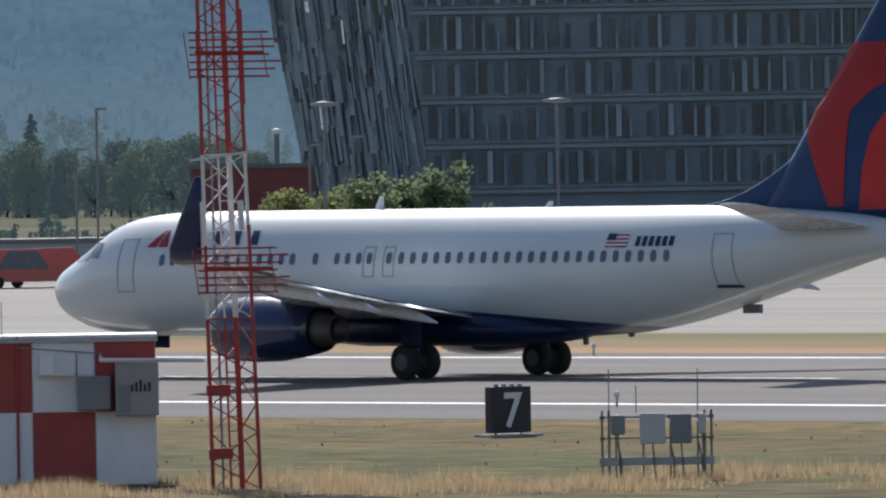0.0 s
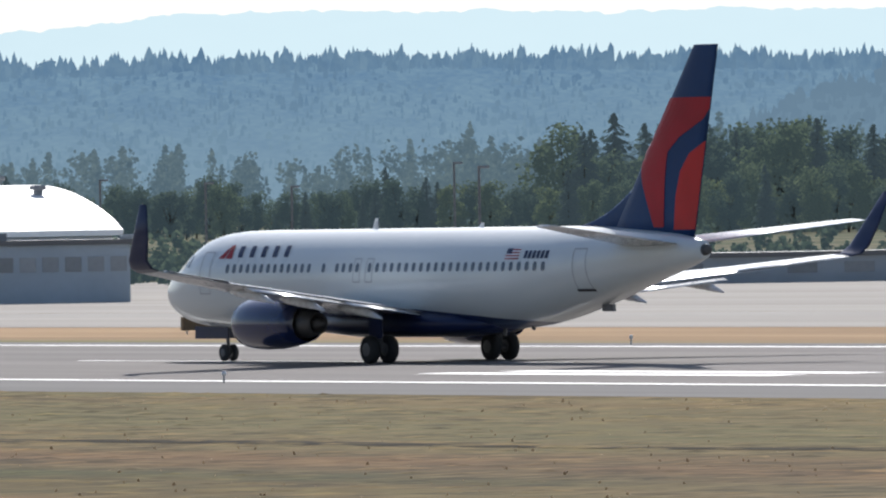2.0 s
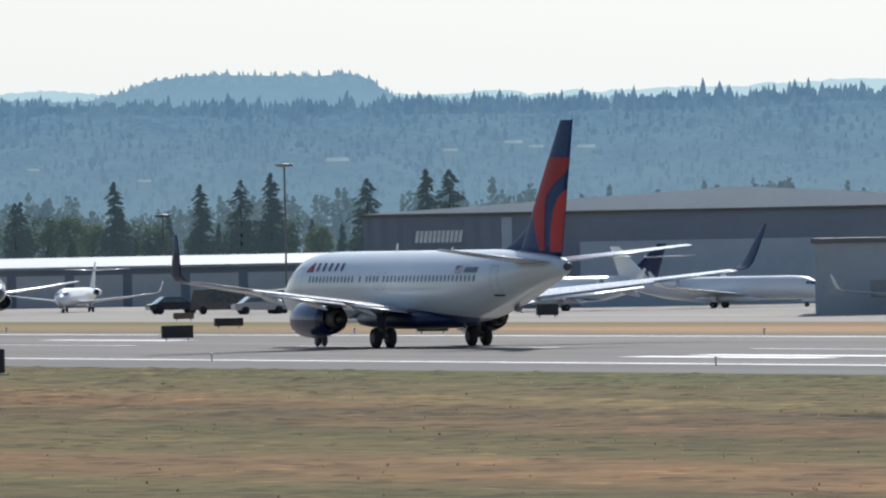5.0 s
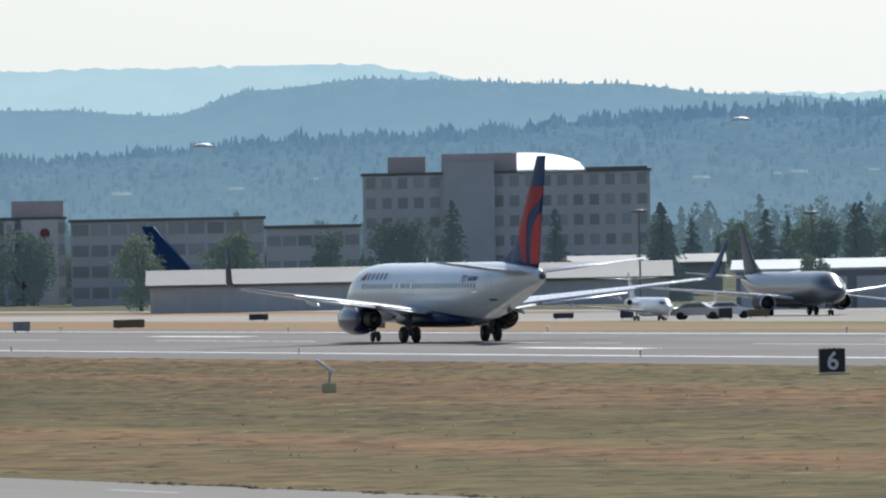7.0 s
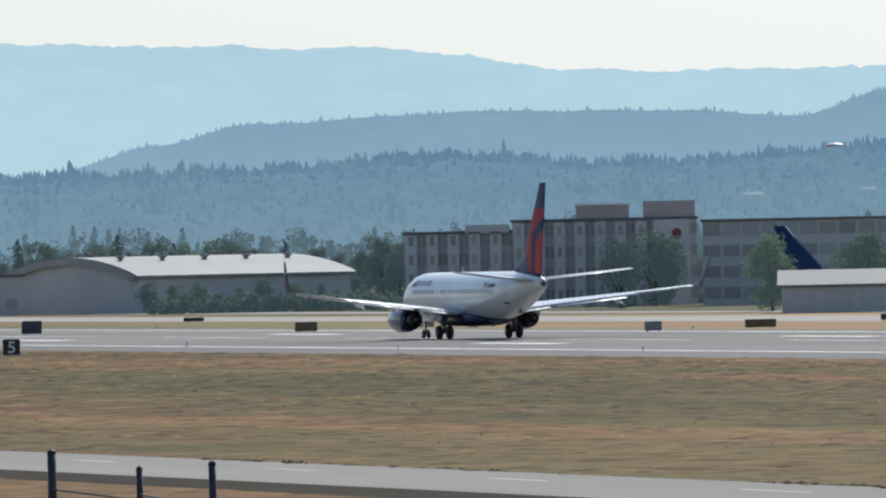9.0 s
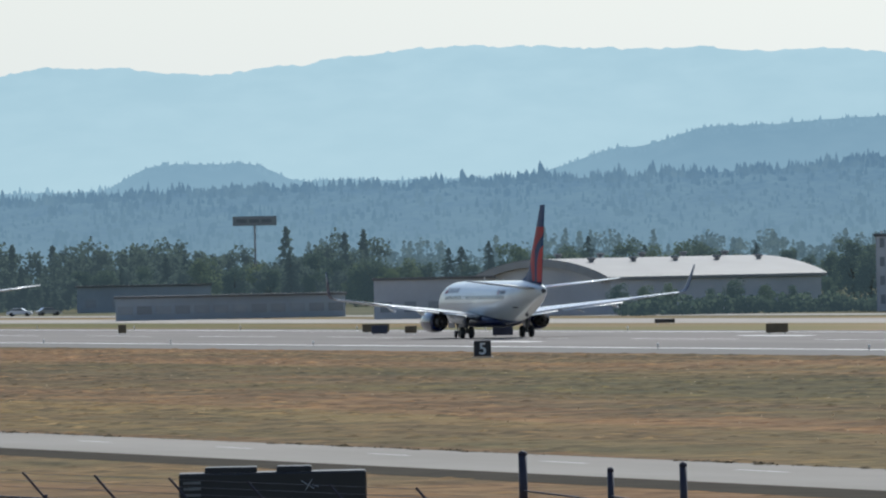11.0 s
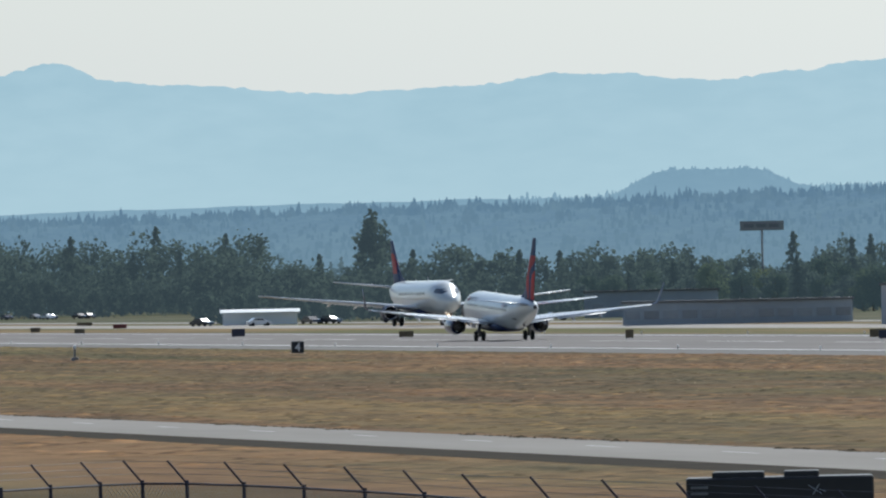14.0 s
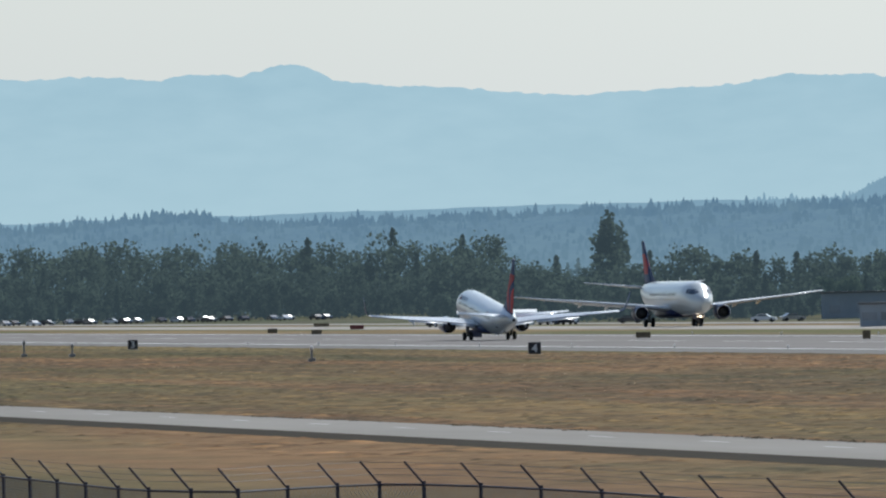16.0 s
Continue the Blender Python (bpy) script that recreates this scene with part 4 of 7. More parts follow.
    # nose gear
    leg = part("nose_gear", rodded(((15.6, 0, 0.35), (15.7, 0, 1.6), 0.075), ((15.6, -0.28, 0.35), (15.6, 0.28, 0.35), 0.06), ((15.65, 0, 0.9), (16.5, 0, 1.5), 0.04), n=10), M["strut"], root, "steel nose gear leg", True)
    for dy in (-0.20, 0.20):
        wheel(leg, "wheel", 15.6, dy, 0.345, 0.20, M["rubber"], M["rim"])
    for sd in (1, -1):
        part("gear_door", boxed(14.9, 17.4, sd * 0.45 - 0.02, sd * 0.45 + 0.02, 0.92, 1.42), belly, leg, "dark nose gear door")
    # fin
    Z0, Z1 = 5.0, 5.0 + 7.15 * fin_h
    def fin_le(z):
        k = (z - 5.0) / (Z1 - 5.0)
        return 31.95 + (37.6 - 31.95) * k
    def fin_te(z):
        k = (z - 5.0) / (Z1 - 5.0)
        return 37.5 + (39.22 - 37.5) * k
    def fin_th(z):
        return 0.56 - 0.36 * (z - 5.0) / (Z1 - 5.0)
    def fin_y(u, z):
        return fin_th(z) * foil(min(1, max(0, (u - fin_le(z)) / (fin_te(z) - fin_le(z)))))
    fn = part("fin", loft(bmesh.new(), [[Vector((X(fin_le(z) + (fin_te(z) - fin_le(z)) * c), sg * fin_th(z) * foil(c), z)) for c, sg in [(c, 1) for c in CH] + [(c, -1) for c in CH[-2:0:-1]]] for z in (Z0 - 0.2, Z0 + 0.5, Z0 + 2, Z0 + 4, Z1 - 0.06, Z1)]), fin, root, "tall swept tail fin", True)
    if not t_tail:
        secs = []
        for i in range(9):
            u = 29.0 + 4.6 * i / 8
            h = 5.26 + 1.62 * (i / 8) ** 1.9
            w = 0.04 + 0.05 * i / 8
            secs.append([Vector((X(u), w * math.cos(q * math.pi / 8), 5.0 + (h - 5.0) * math.sin(q * math.pi / 8) ** 0.7)) for q in range(9)])
        part("dorsal_fillet", loft(bmesh.new(), secs), fin, fn, "", True)
    part("tail_cone", revolve(bmesh.new(), [(X(38.02), 0.24), (X(38.3), 0.19), (X(38.32), 0.12)], 16, centre=(0, 0, 4.32)), M["hot_metal"], root, "dark auxiliary exhaust", True)
    # flight-deck windows
    for sd in (1, -1):
        for k, (u0, u1, zl, zh) in enumerate(((1.72, 2.35, 3.72, 4.06), (2.30, 2.95, 3.76, 4.30), (3.02, 3.6, 3.84, 4.34))):
            bm = bmesh.new()
            patch(bm, [u0 + (u1 - u0) * i / 3 for i in range(4)], [zl + (zh - zl) * i / 3 for i in range(4)], sd, 0.012)
            part("flight_deck_window", bm, M["window"], body, "tinted flight-deck window", True)
    if detail:
        # cabin windows, one mesh along the straight body
        def pane(u):
            bm = bmesh.new()
            c = [bm.verts.new(skin(u + 0.120 * px - 0, 3.77 + 0.178 * pz, 1, 0.012)) for px, pz in ((-1, -0.55), (-0.6, -1), (0.6, -1), (1, -0.55), (1, 0.55), (0.6, 1), (-0.6, 1), (-1, 0.55))]
            bm.faces.new(c)
            for v in bm.verts:
                v.co.x -= X(u)
            return mesh_of("cabin_window", bm, M["window"])
        shared = pane(15.0)
        row = [6.93 + 0.508 * i for i in range(13)] + [14.09] + [15.08, 15.57, 16.07, 16.56, 17.45] + [18.0 + 0.526 * i for i in range(23)]
        for u in row:
            me = shared if 7.5 < u < 24.8 else pane(u)
            part("cabin_window", me, None, body, at=pose(X(u), 0, 0))
            if me is shared:
                part("cabin_window", me, None, body, at=pose(X(u), 0, 0, 0, 0, 180))
        for sd in (1, -1):
            for u0, u1, z0, z1 in ((31.35, 32.15, 2.85, 4.44), (4.75, 5.6, 2.75, 4.46), (16.28, 16.80, 3.18, 4.14), (17.18, 17.70, 3.18, 4.14)):
                part("cabin_door", outline(bmesh.new(), u0, u1, z0, z1, sd), M["seam"], body, "door outline with grey seam")
            part("door_sill", patch(bmesh.new(), [31.3, 31.75, 32.2], [2.78, 2.87], sd, 0.02), M["rubber"], body, "dark door sill plate")
        for u, h in ((14.9, 0.42), (22.5, 0.18)):
            part("blade_antenna", loft(bmesh.new(), [[Vector((X(u + d0 + dd * wd), yy, z)) for dd, yy in ((0, 0), (0.5, 0.03), (1, 0), (0.5, -0.03))]
                 for z, d0, wd in ((5.26, 0, 0.42), (5.30 + h, 0.26, 0.20))]), M["white"], root, "white blade antenna")
        part("tail_skid", boxed(X(31.9), X(31.2), -0.08, 0.08, 1.98, 2.25), M["strut"], root)
        for u in (24.2, 26.2):
            part("belly_antenna", boxed(X(u + 0.2), X(u), -0.03, 0.03, 1.02 + (u - 24.2) * 0.12, 1.45), M["strut"], root)
    return root, body, fn, fin_y, fin_le, fin_te, X


def fin_decal(fn, rows, fin_y, X, material, label):
    """A painted field on both faces of the fin, from rows of (height, front, back)."""
    for sd in (1, -1):
        bm = bmesh.new()
        g = []
        for (z0, a0, b0), (z1, a1, b1) in zip(rows, rows[1:]):
            for k in range(4):
                f = k / 4
                g.append((z0 + (z1 - z0) * f, a0 + (a1 - a0) * f, b0 + (b1 - b0) * f))
        g.append(rows[-1])
        lines = [[bm.verts.new((X(a + (b - a) * i / 8), sd * (fin_y(a + (b - a) * i / 8, z) + 0.022), z)) for i in range(9)] for z, a, b in g]
        for p, q in zip(lines, lines[1:]):
            for i in range(8):
                bm.faces.new((p[i], p[i + 1], q[i + 1], q[i]))
        part("fin_paint", bm, material, fn, label)


def build_airliner():
    root, body, fn, fy, fle, fte, X = build_jet("airliner", "white twin-engine airliner with navy belly and red-blue tail fin",
                                                M["fus_airliner"], M["navy"], M["wing"], M["fin"], M["cowl"], tip=M["navy"])
    e = 0.03
    fin_decal(fn, [(5.2, 35.05, 35.66), (6.2, 34.62, 35.72), (7.02, 34.25, 35.80), (7.67, 34.10, 35.90), (8.07, 34.28, 36.0), (8.64, fle(8.64) + e, 36.75), (9.3, fle(9.3) + e, 38.2), (9.7, fle(9.7) + e, fte(9.7) - e), (10.15, fle(10.15) + e, fte(10.15) - e)],
              fy, X, M["dark_red"], "red paint field on the fin")
    fin_decal(fn, [(5.1, 36.25, fte(5.1) - e), (6.37, 36.42, fte(6.37) - e), (7.34, 36.75, fte(7.34) - e), (7.99, 37.3, fte(7.99) - e), (8.45, fte(8.45) - 0.1, fte(8.45) - e)], fy, X, M["red"], "bright red paint field on the fin")
    for sd in (1, -1):
        # plain slanted bars stand for the airline's title
        for k in range(5):
            bm = bmesh.new()
            u0 = 7.42 + k * 0.86
            g = [[bm.verts.new(skin(u0 + (0.33 * i / 3) - 0.30 * (z - 4.45), z, sd, 0.014)) for i in range(4)] for z in (4.22, 4.34, 4.45, 4.56, 4.67)]
            for j, (a, b) in enumerate(zip(g, g[1:])):
                for i in range(3):
                    bm.faces.new((a[i], a[i + 1], b[i + 1], b[i]))
            part("title_bar", bm, M["navy"], body, "navy title bar")
        bm = bmesh.new()
        for base0, base1, tip_u in ((6.05, 6.52, 6.78), (6.60, 7.08, 6.82)):
            lines = []
            for j in range(6):
                f = j / 6
                lines.append([bm.verts.new(skin(base0 + (tip_u - base0) * f + (base1 - base0) * (1 - f) * i / 2, 4.18 + 0.64 * f, sd, 0.016)) for i in range(3)])
            for p, q in zip(lines, lines[1:]):
                for i in range(2):
                    bm.faces.new((p[i], p[i + 1], q[i + 1], q[i]))
        part("emblem", bm, M["dark_red"], body, "small red triangular emblem")
        # flag
        flag = part("flag", patch(bmesh.new(), [26.95, 27.25, 27.55, 27.87], [4.02, 4.17, 4.32, 4.46], sd, 0.012), M["white"], body, "small striped flag")
        for k in range(4):
            part("stripe", patch(bmesh.new(), [26.95 if k < 2 else 27.32, 27.6, 27.87], [4.035 + k * 0.115, 4.09 + k * 0.115], sd, 0.018), M["dark_red"], flag)
        part("canton", patch(bmesh.new(), [26.95, 27.32], [4.25, 4.36, 4.46], sd, 0.020), M["navy"], flag)
        for k in range(6):
            u0 = 28.20 + k * 0.28
            part("registration_bar", patch(bmesh.new(), [u0, u0 + 0.09, u0 + 0.19], [4.07, 4.22, 4.37], sd, 0.012), M["navy"], body)
    return root


def build_taxiing_jet():
    root, body, fn, fy, fle, fte, X = build_jet("taxiing_jet", "large white twin jet taxiing, navy belly and red-marked fin", M["fus_airliner"], M["navy"], M["wing"], M["fin"], M["navy"],
                                                tip=M["wing"], detail=True, fin_h=0.72, span=1.16, engine=0.85, winglets=False)
    fin_decal(fn, [(6.2, 34.0, 37.0), (7.4, 34.6, 37.6), (8.6, 36.2, fte(8.6) - 0.05)], fy, X, M["dark_red"], "red paint field on the fin")
    for y in (0.55, -0.55):
        part("landing_light", revolve(bmesh.new(), [(0, 0.02), (0.04, 0.12), (0.10, 0.12)], 12, centre=(15.9, y * 0.4, 1.15)), M["landing_glow"], root, "glowing landing light", True)
    root.scale = (1.38,) * 3
    return root


def heading(bearing, right):
    """Turn of a thing that points its +x towards the standpoint, swung right by so many degrees."""
    return bearing - 90 + right


# ---- trees ----
def leaf_quads(bm, centre, r, n, rng, size):
    for _ in range(n):
        d = Vector((rng.gauss(0, 1), rng.gauss(0, 1), rng.gauss(0, 0.8))).normalized()
        p = centre + d * r * rng.uniform(0.45, 1.05)
        s = size * rng.uniform(0.6, 1.4)
        a = Vector((rng.uniform(-1, 1), rng.uniform(-1, 1), rng.uniform(-0.6, 0.6))).normalized()
        b = a.cross(Vector((rng.uniform(-1, 1), rng.uniform(-1, 1), rng.uniform(-1, 1)))).normalized()
        v = [bm.verts.new(p + a * s * i + b * s * j) for i, j in ((-1, -0.5), (0.1, -0.8), (1, 0), (0.1, 0.8), (-1, 0.5))]
        bm.faces.new(v)


def build_broadleaf(h, seed, leaf, label):
    rng = random.Random(seed)
    t = thing("tree", Matrix.Translation((0, -900 - seed * 3, 0)), label, "tree")
    bm = bmesh.new()
    rod(bm, (0, 0, 0), (0.1 * h * 0.1, 0, h * 0.45), h * 0.022, h * 0.013, 7)
    clumps = []
    for k in range(24):
        a, zz = rng.random() * math.tau, rng.uniform(0.10, 0.92)
        rad = h * 0.30 * math.sin(math.pi * min(1, (zz - 0.08) / 0.98)) ** 0.7 * rng.uniform(0.35, 1.0)
        c = Vector((math.cos(a) * rad, math.sin(a) * rad, zz * h))
        clumps.append((c, h * rng.uniform(0.10, 0.18)))
        if k < 8:
            rod(bm, (0, 0, h * rng.uniform(0.15, 0.42)), c, h * 0.010, h * 0.003, 5)
    part("trunk", bm, M["bark"], t, "brown trunk and limbs")
    bm = bmesh.new()
    for c, r in clumps:
        leaf_quads(bm, c, r, 165, rng, h * 0.018)
    part("crown", bm, leaf, t, "uneven leafy crown")
    return t


def build_conifer(h, seed, leaf, label, slim=1.0):
    rng = random.Random(seed)
    t = thing("conifer", Matrix.Translation((0, -960 - seed * 3, 0)), label, "tree")
    bm = bmesh.new()
    rod(bm, (0, 0, 0), (0, 0, h * 0.93), h * 0.016, h * 0.002, 6)
    part("trunk", bm, M["bark"], t, "straight brown trunk")
    bm = bmesh.new()
    tiers = 40
    for k in range(tiers):
        f = k / (tiers - 1)
        z = h * (0.05 + 0.94 * f)
        reach = h * 0.19 * slim * ((1 - f) ** 0.62) * rng.uniform(0.72, 1.12) + h * 0.010
        for j in range(max(4, int(15 * (1 - f) + 4))):
            a = rng.random() * math.tau
            for q in range(4):
                rr = reach * (0.25 + 0.25 * q) * rng.uniform(0.8, 1.15)
                c = Vector((math.cos(a) * rr, math.sin(a) * rr, z - rr * 0.25 + rng.uniform(-0.01, 0.01) * h))
                d = Vector((math.cos(a), math.sin(a), -0.3))
                side = Vector((-math.sin(a), math.cos(a), rng.uniform(-0.5, 0.5)))
                s = h * 0.024 * rng.uniform(0.7, 1.3) * (1.1 - 0.4 * f)
                v = [bm.verts.new(c + d * s * i + side * s * w + Vector((0, 0, s * u))) for i, w, u in ((-1.1, 0, 0.4), (0, -0.9, -0.3), (1.4, 0, 0), (0, 0.9, 0.5))]
                bm.faces.new(v)
    part("crown", bm, leaf, t, "dense tapering crown of needles")
    return t


def plant(proto, p, h, h0, turn):
    k = h / h0
    return copy_thing(proto, Matrix.Translation(p) @ pose(0, 0, 0, 0, 0, turn) @ Matrix.Diagonal((k, k, k, 1)))


def build_trees():
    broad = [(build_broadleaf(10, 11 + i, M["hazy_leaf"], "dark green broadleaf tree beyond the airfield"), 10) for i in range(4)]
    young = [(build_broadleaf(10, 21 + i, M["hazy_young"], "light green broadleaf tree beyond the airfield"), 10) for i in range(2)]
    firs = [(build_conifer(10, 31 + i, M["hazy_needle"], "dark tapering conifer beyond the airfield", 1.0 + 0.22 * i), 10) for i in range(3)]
    lawn = [(build_broadleaf(10, 41 + i, M["bright_leaf"], "light green broadleaf tree before the terminal"), 10) for i in range(2)]
    rng = random.Random(77)

    def belt(b0, b1, n, d0, d1, e0, e1, fir=0.35, bright=0.12):
        for i in range(n):
            b = b0 + (b1 - b0) * (i + rng.uniform(0.1, 0.9)) / n
            d = rng.uniform(d0, d1)
            h = H_EYE + d * math.tan(radians(rng.uniform(e0, e1)))
            r = rng.random()
            proto, ph = rng.choice(firs) if r < fir else rng.choice(young) if r < fir + bright else rng.choice(broad)
            plant(proto, P(b, d), h * (1.06 if r < fir else 1.0), ph, rng.uniform(0, 360))
    belt(46.9, 50.0, 54, 1900, 2050, 0.10, 0.24, 0.35, 0.10)
    belt(49.5, 55.9, 120, 1900, 2100, 0.22, 0.39, 0.42, 0.08)
    belt(49.3, 56.0, 64, 1800, 1880, 0.06, 0.21, 0.15, 0.22)
    belt(55.8, 60.5, 74, 2000, 2200, 0.02, 0.17, 0.30, 0.25)
    belt(60.5, 63.6, 46, 2000, 2200, 0.03, 0.14, 0.35, 0.20)
    belt(63.4, 69.9, 58, 2000, 2200, 0.02, 0.13, 0.45, 0.20)
    belt(70.0, 74.5, 26, 1580, 1640, -0.02, 0.07, 0.30, 0.25)
    belt(73.8, 76.7, 40, 2000, 2100, 0.03, 0.15, 0.25, 0.15)
    belt(76.7, 78.6, 26, 2040, 2110, 0.0, 0.11, 0.15, 0.15)
    for b, d, h, kind in ((68.25, 1180, 12.2, 0), (67.80, 1180, 11.8, 0), (67.59, 1180, 12.2, 2), (67.43, 1185, 12.9, 0), (66.93, 1190, 12.2, 2), (66.62, 1190, 13.0, 0), (66.50, 1192, 13.0, 2), (69.78, 1180, 10.3, 2),
                          (68.77, 1180, 10.2, 1), (70.88, 1240, 11.6, 1), (70.34, 1240, 10.3, 0), (69.79, 1250, 10.9, 2), (69.24, 1250, 9.9, 2), (68.74, 1250, 10.6, 1), (61.78, 930, 8.6, 1), (62.16, 930, 8.9, 0), (57.23, 940, 7.4, 0),
                          (56.93, 940, 6.9, 0), (55.61, 860, 13.0, 2), (55.29, 860, 12.7, 2), (54.05, 870, 11.5, 1), (48.13, 850, 11.6, 0)):
        k = 2000 / d if d < 1000 else 1.0
        plant(firs[kind][0], P(b, d * k), H_EYE + (h - H_EYE) * k, 10, b * 40)
    for b, d, h in ((46.82, 700, 5.7), (46.38, 700, 6.7), (45.99, 700, 7.3), (46.15, 705, 6.6), (46.55, 705, 5.8), (50.05, 790, 8.3)):
        plant((young if d > 750 else lawn)[int(b * 10) % 2][0], P(b, d), h, 10, b * 70)
    for b, d, h in ((72.51, 1200, 8.3), (72.03, 1200, 8.4), (71.53, 1200, 8.2), (71.21, 1200, 9.0), (71.09, 1200, 9.0), (75.77, 1440, 4.2), (75.51, 1440, 4.0), (75.63, 1440, 3.8), (75.28, 1440, 3.2), (75.16, 1440, 4.5), (74.66, 1440, 4.4),
                    (73.12, 1385, 9.6), (73.07, 1388, 8.4), (75.0, 1440, 3.6), (74.85, 1440, 3.4), (73.3, 1330, 8.5), (72.05, 1290, 7.0), (69.0, 1000, 5.0)):
        plant((young if int(b * 100) % 3 == 0 else broad)[int(b * 10) % 2][0], P(b, d), h, 10, b * 70)
    for proto, _ in lawn:
        proto.matrix_basis = Matrix.Translation(P(rng.uniform(46.0, 46.5), 712)) @ pose(0, 0, 0, 0, 0, rng.uniform(0, 360)) @ Matrix.Diagonal((0.6, 0.6, 0.6, 1))
    for proto, _ in broad + young + firs:          # the models themselves stand in the wood too
        b = rng.uniform(58, 63)
        proto.matrix_basis = Matrix.Translation(P(b, rng.uniform(2040, 2120))) @ pose(0, 0, 0, 0, 0, rng.uniform(0, 360))


def clump_woods(name, trees, n, material, label, leaf=0.022, seed=5):
    """Woods of crowns made of many small leaf clumps, from (bearing, distance, height, conifer, slimness, foot)."""
    rng = np.random.default_rng(seed)
    out = []
    for b, d, h, fir, slim, foot in trees:
        if fir:
            f = rng.random(n) ** 1.25
            ang = rng.random(n) * math.tau
            r = h * 0.22 * (1 - f) ** 0.65 * np.sqrt(rng.random(n)) * (0.8 + 0.35 * np.sin(f * 55)) + 0.05
            c = np.stack([np.cos(ang) * r, np.sin(ang) * r, h * (0.04 + 1.04 * f)], 1)
        else:
            k = 18
            zz = rng.uniform(0.12, 0.92, k)
            ang = rng.random(k) * math.tau
            r = h * 0.33 * np.sin(np.pi * np.minimum(1, (zz - 0.06) / 0.98)) ** 0.7 * rng.uniform(0.3, 1.0, k)
            cl = np.stack([np.cos(ang) * r, np.sin(ang) * r, zz * h], 1)
            own = rng.integers(0, k, n)
            g = rng.normal(size=(n, 3))
            g /= np.linalg.norm(g, axis=1)[:, None]
            c = cl[own] + g * (h * rng.uniform(0.09, 0.18, k))[own][:, None] * rng.uniform(0.4, 1.05, n)[:, None]
            c[:, :2] *= slim
        c += np.array(P(b, d, foot))
        s = (0.18 + h * leaf * rng.uniform(0.5, 1.3, n))[:, None]
        a = rng.normal(size=(n, 3))
        a /= np.linalg.norm(a, axis=1)[:, None]
        e = np.cross(a, rng.normal(size=(n, 3)))
        e /= np.linalg.norm(e, axis=1)[:, None]
        out.append(np.stack([c - a * s, c - e * s * 0.7, c + a * s, c + e * s * 0.7], 1))
    v = np.concatenate(out).reshape(-1, 3)
    me = bpy.data.meshes.new(name)
    me.from_pydata(v.tolist(), [], np.arange(len(v)).reshape(-1, 4).tolist())
    me.materials.append(material)
    return tagged(new(name, me), label, "woods", kind="stuff")


def build_far_woods():
    """The woods at the end of the valley and behind the town, too far off to part."""
    rng = random.Random(5)
    trees = []
    for b0, b1, n, d0, d1, h0, h1, fir in ((77.0, 80.6, 105, 2120, 2320, 8.0, 14.5, 0.15), (80.3, 84.0, 130, 2950, 3250, 14.0, 23.0, 0.12), (79.9, 84.0, 110, 2890, 2930, 6.0, 13.0, 0.03), (77.0, 80.6, 90, 2060, 2100, 4.0, 8.5, 0.03)):
        for i in range(n):
            trees.append((b0 + (b1 - b0) * (i + rng.uniform(0.1, 0.9)) / n, rng.uniform(d0, d1), rng.uniform(h0, h1), rng.random() < fir, 1.0, 0.0))
    trees += [(79.70, 2352, 23.5, False, 0.46, 0.0), (79.675, 2356, 21.0, False, 0.42, 0.0), (79.725, 2350, 20.5, False, 0.42, 0.0), (79.70, 2348, 17.0, False, 0.6, 0.0)]
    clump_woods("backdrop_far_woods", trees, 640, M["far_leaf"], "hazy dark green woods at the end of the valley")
    trees = []
    for b0, b1, n, d0, d1, e0, e1 in ((46.5, 56.5, 190, 2700, 3600, 0.16, 0.42), (55.5, 64.0, 420, 2600, 3700, 0.04, 0.36), (64.0, 70.0, 260, 2600, 3700, 0.02, 0.28), (70.0, 77.5, 300, 2600, 3700, 0.0, 0.24), (77.0, 84.0, 90, 3500, 3900, 0.02, 0.17)):
        for i in range(n):
            b, d = rng.uniform(b0, b1), rng.uniform(d0, d1)
            low = noise.noise(Vector((b * 1.3, d * 0.002, 4.0)))
            e = e0 + (e1 - e0) * max(0.0, min(1.0, (d - d0) / (d1 - d0) * 0.7 + 0.35 * low + rng.uniform(-0.1, 0.2)))
            top = H_EYE + d * math.tan(radians(e))
            trees.append((b, d, top, rng.random() < 0.4, 0.8, 0.0))
    # valley trees are emissive too, haze in their colour
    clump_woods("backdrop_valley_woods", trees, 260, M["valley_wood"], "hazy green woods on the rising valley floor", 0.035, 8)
    trees = [(rng.uniform(44.0, 58.4), rng.uniform(880, 1010), rng.choice((rng.uniform(1.2, 2.6), rng.uniform(2.0, 4.6))), rng.random() < 0.12, 1.2, -0.1) for i in range(420)]
    # shrubs and hedge carry the same painted haze emission
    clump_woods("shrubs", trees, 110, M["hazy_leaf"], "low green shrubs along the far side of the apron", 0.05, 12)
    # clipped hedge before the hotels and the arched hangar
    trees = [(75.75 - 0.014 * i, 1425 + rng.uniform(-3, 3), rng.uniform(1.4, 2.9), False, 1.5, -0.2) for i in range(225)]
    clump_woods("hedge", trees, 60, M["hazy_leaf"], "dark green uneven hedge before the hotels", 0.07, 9)


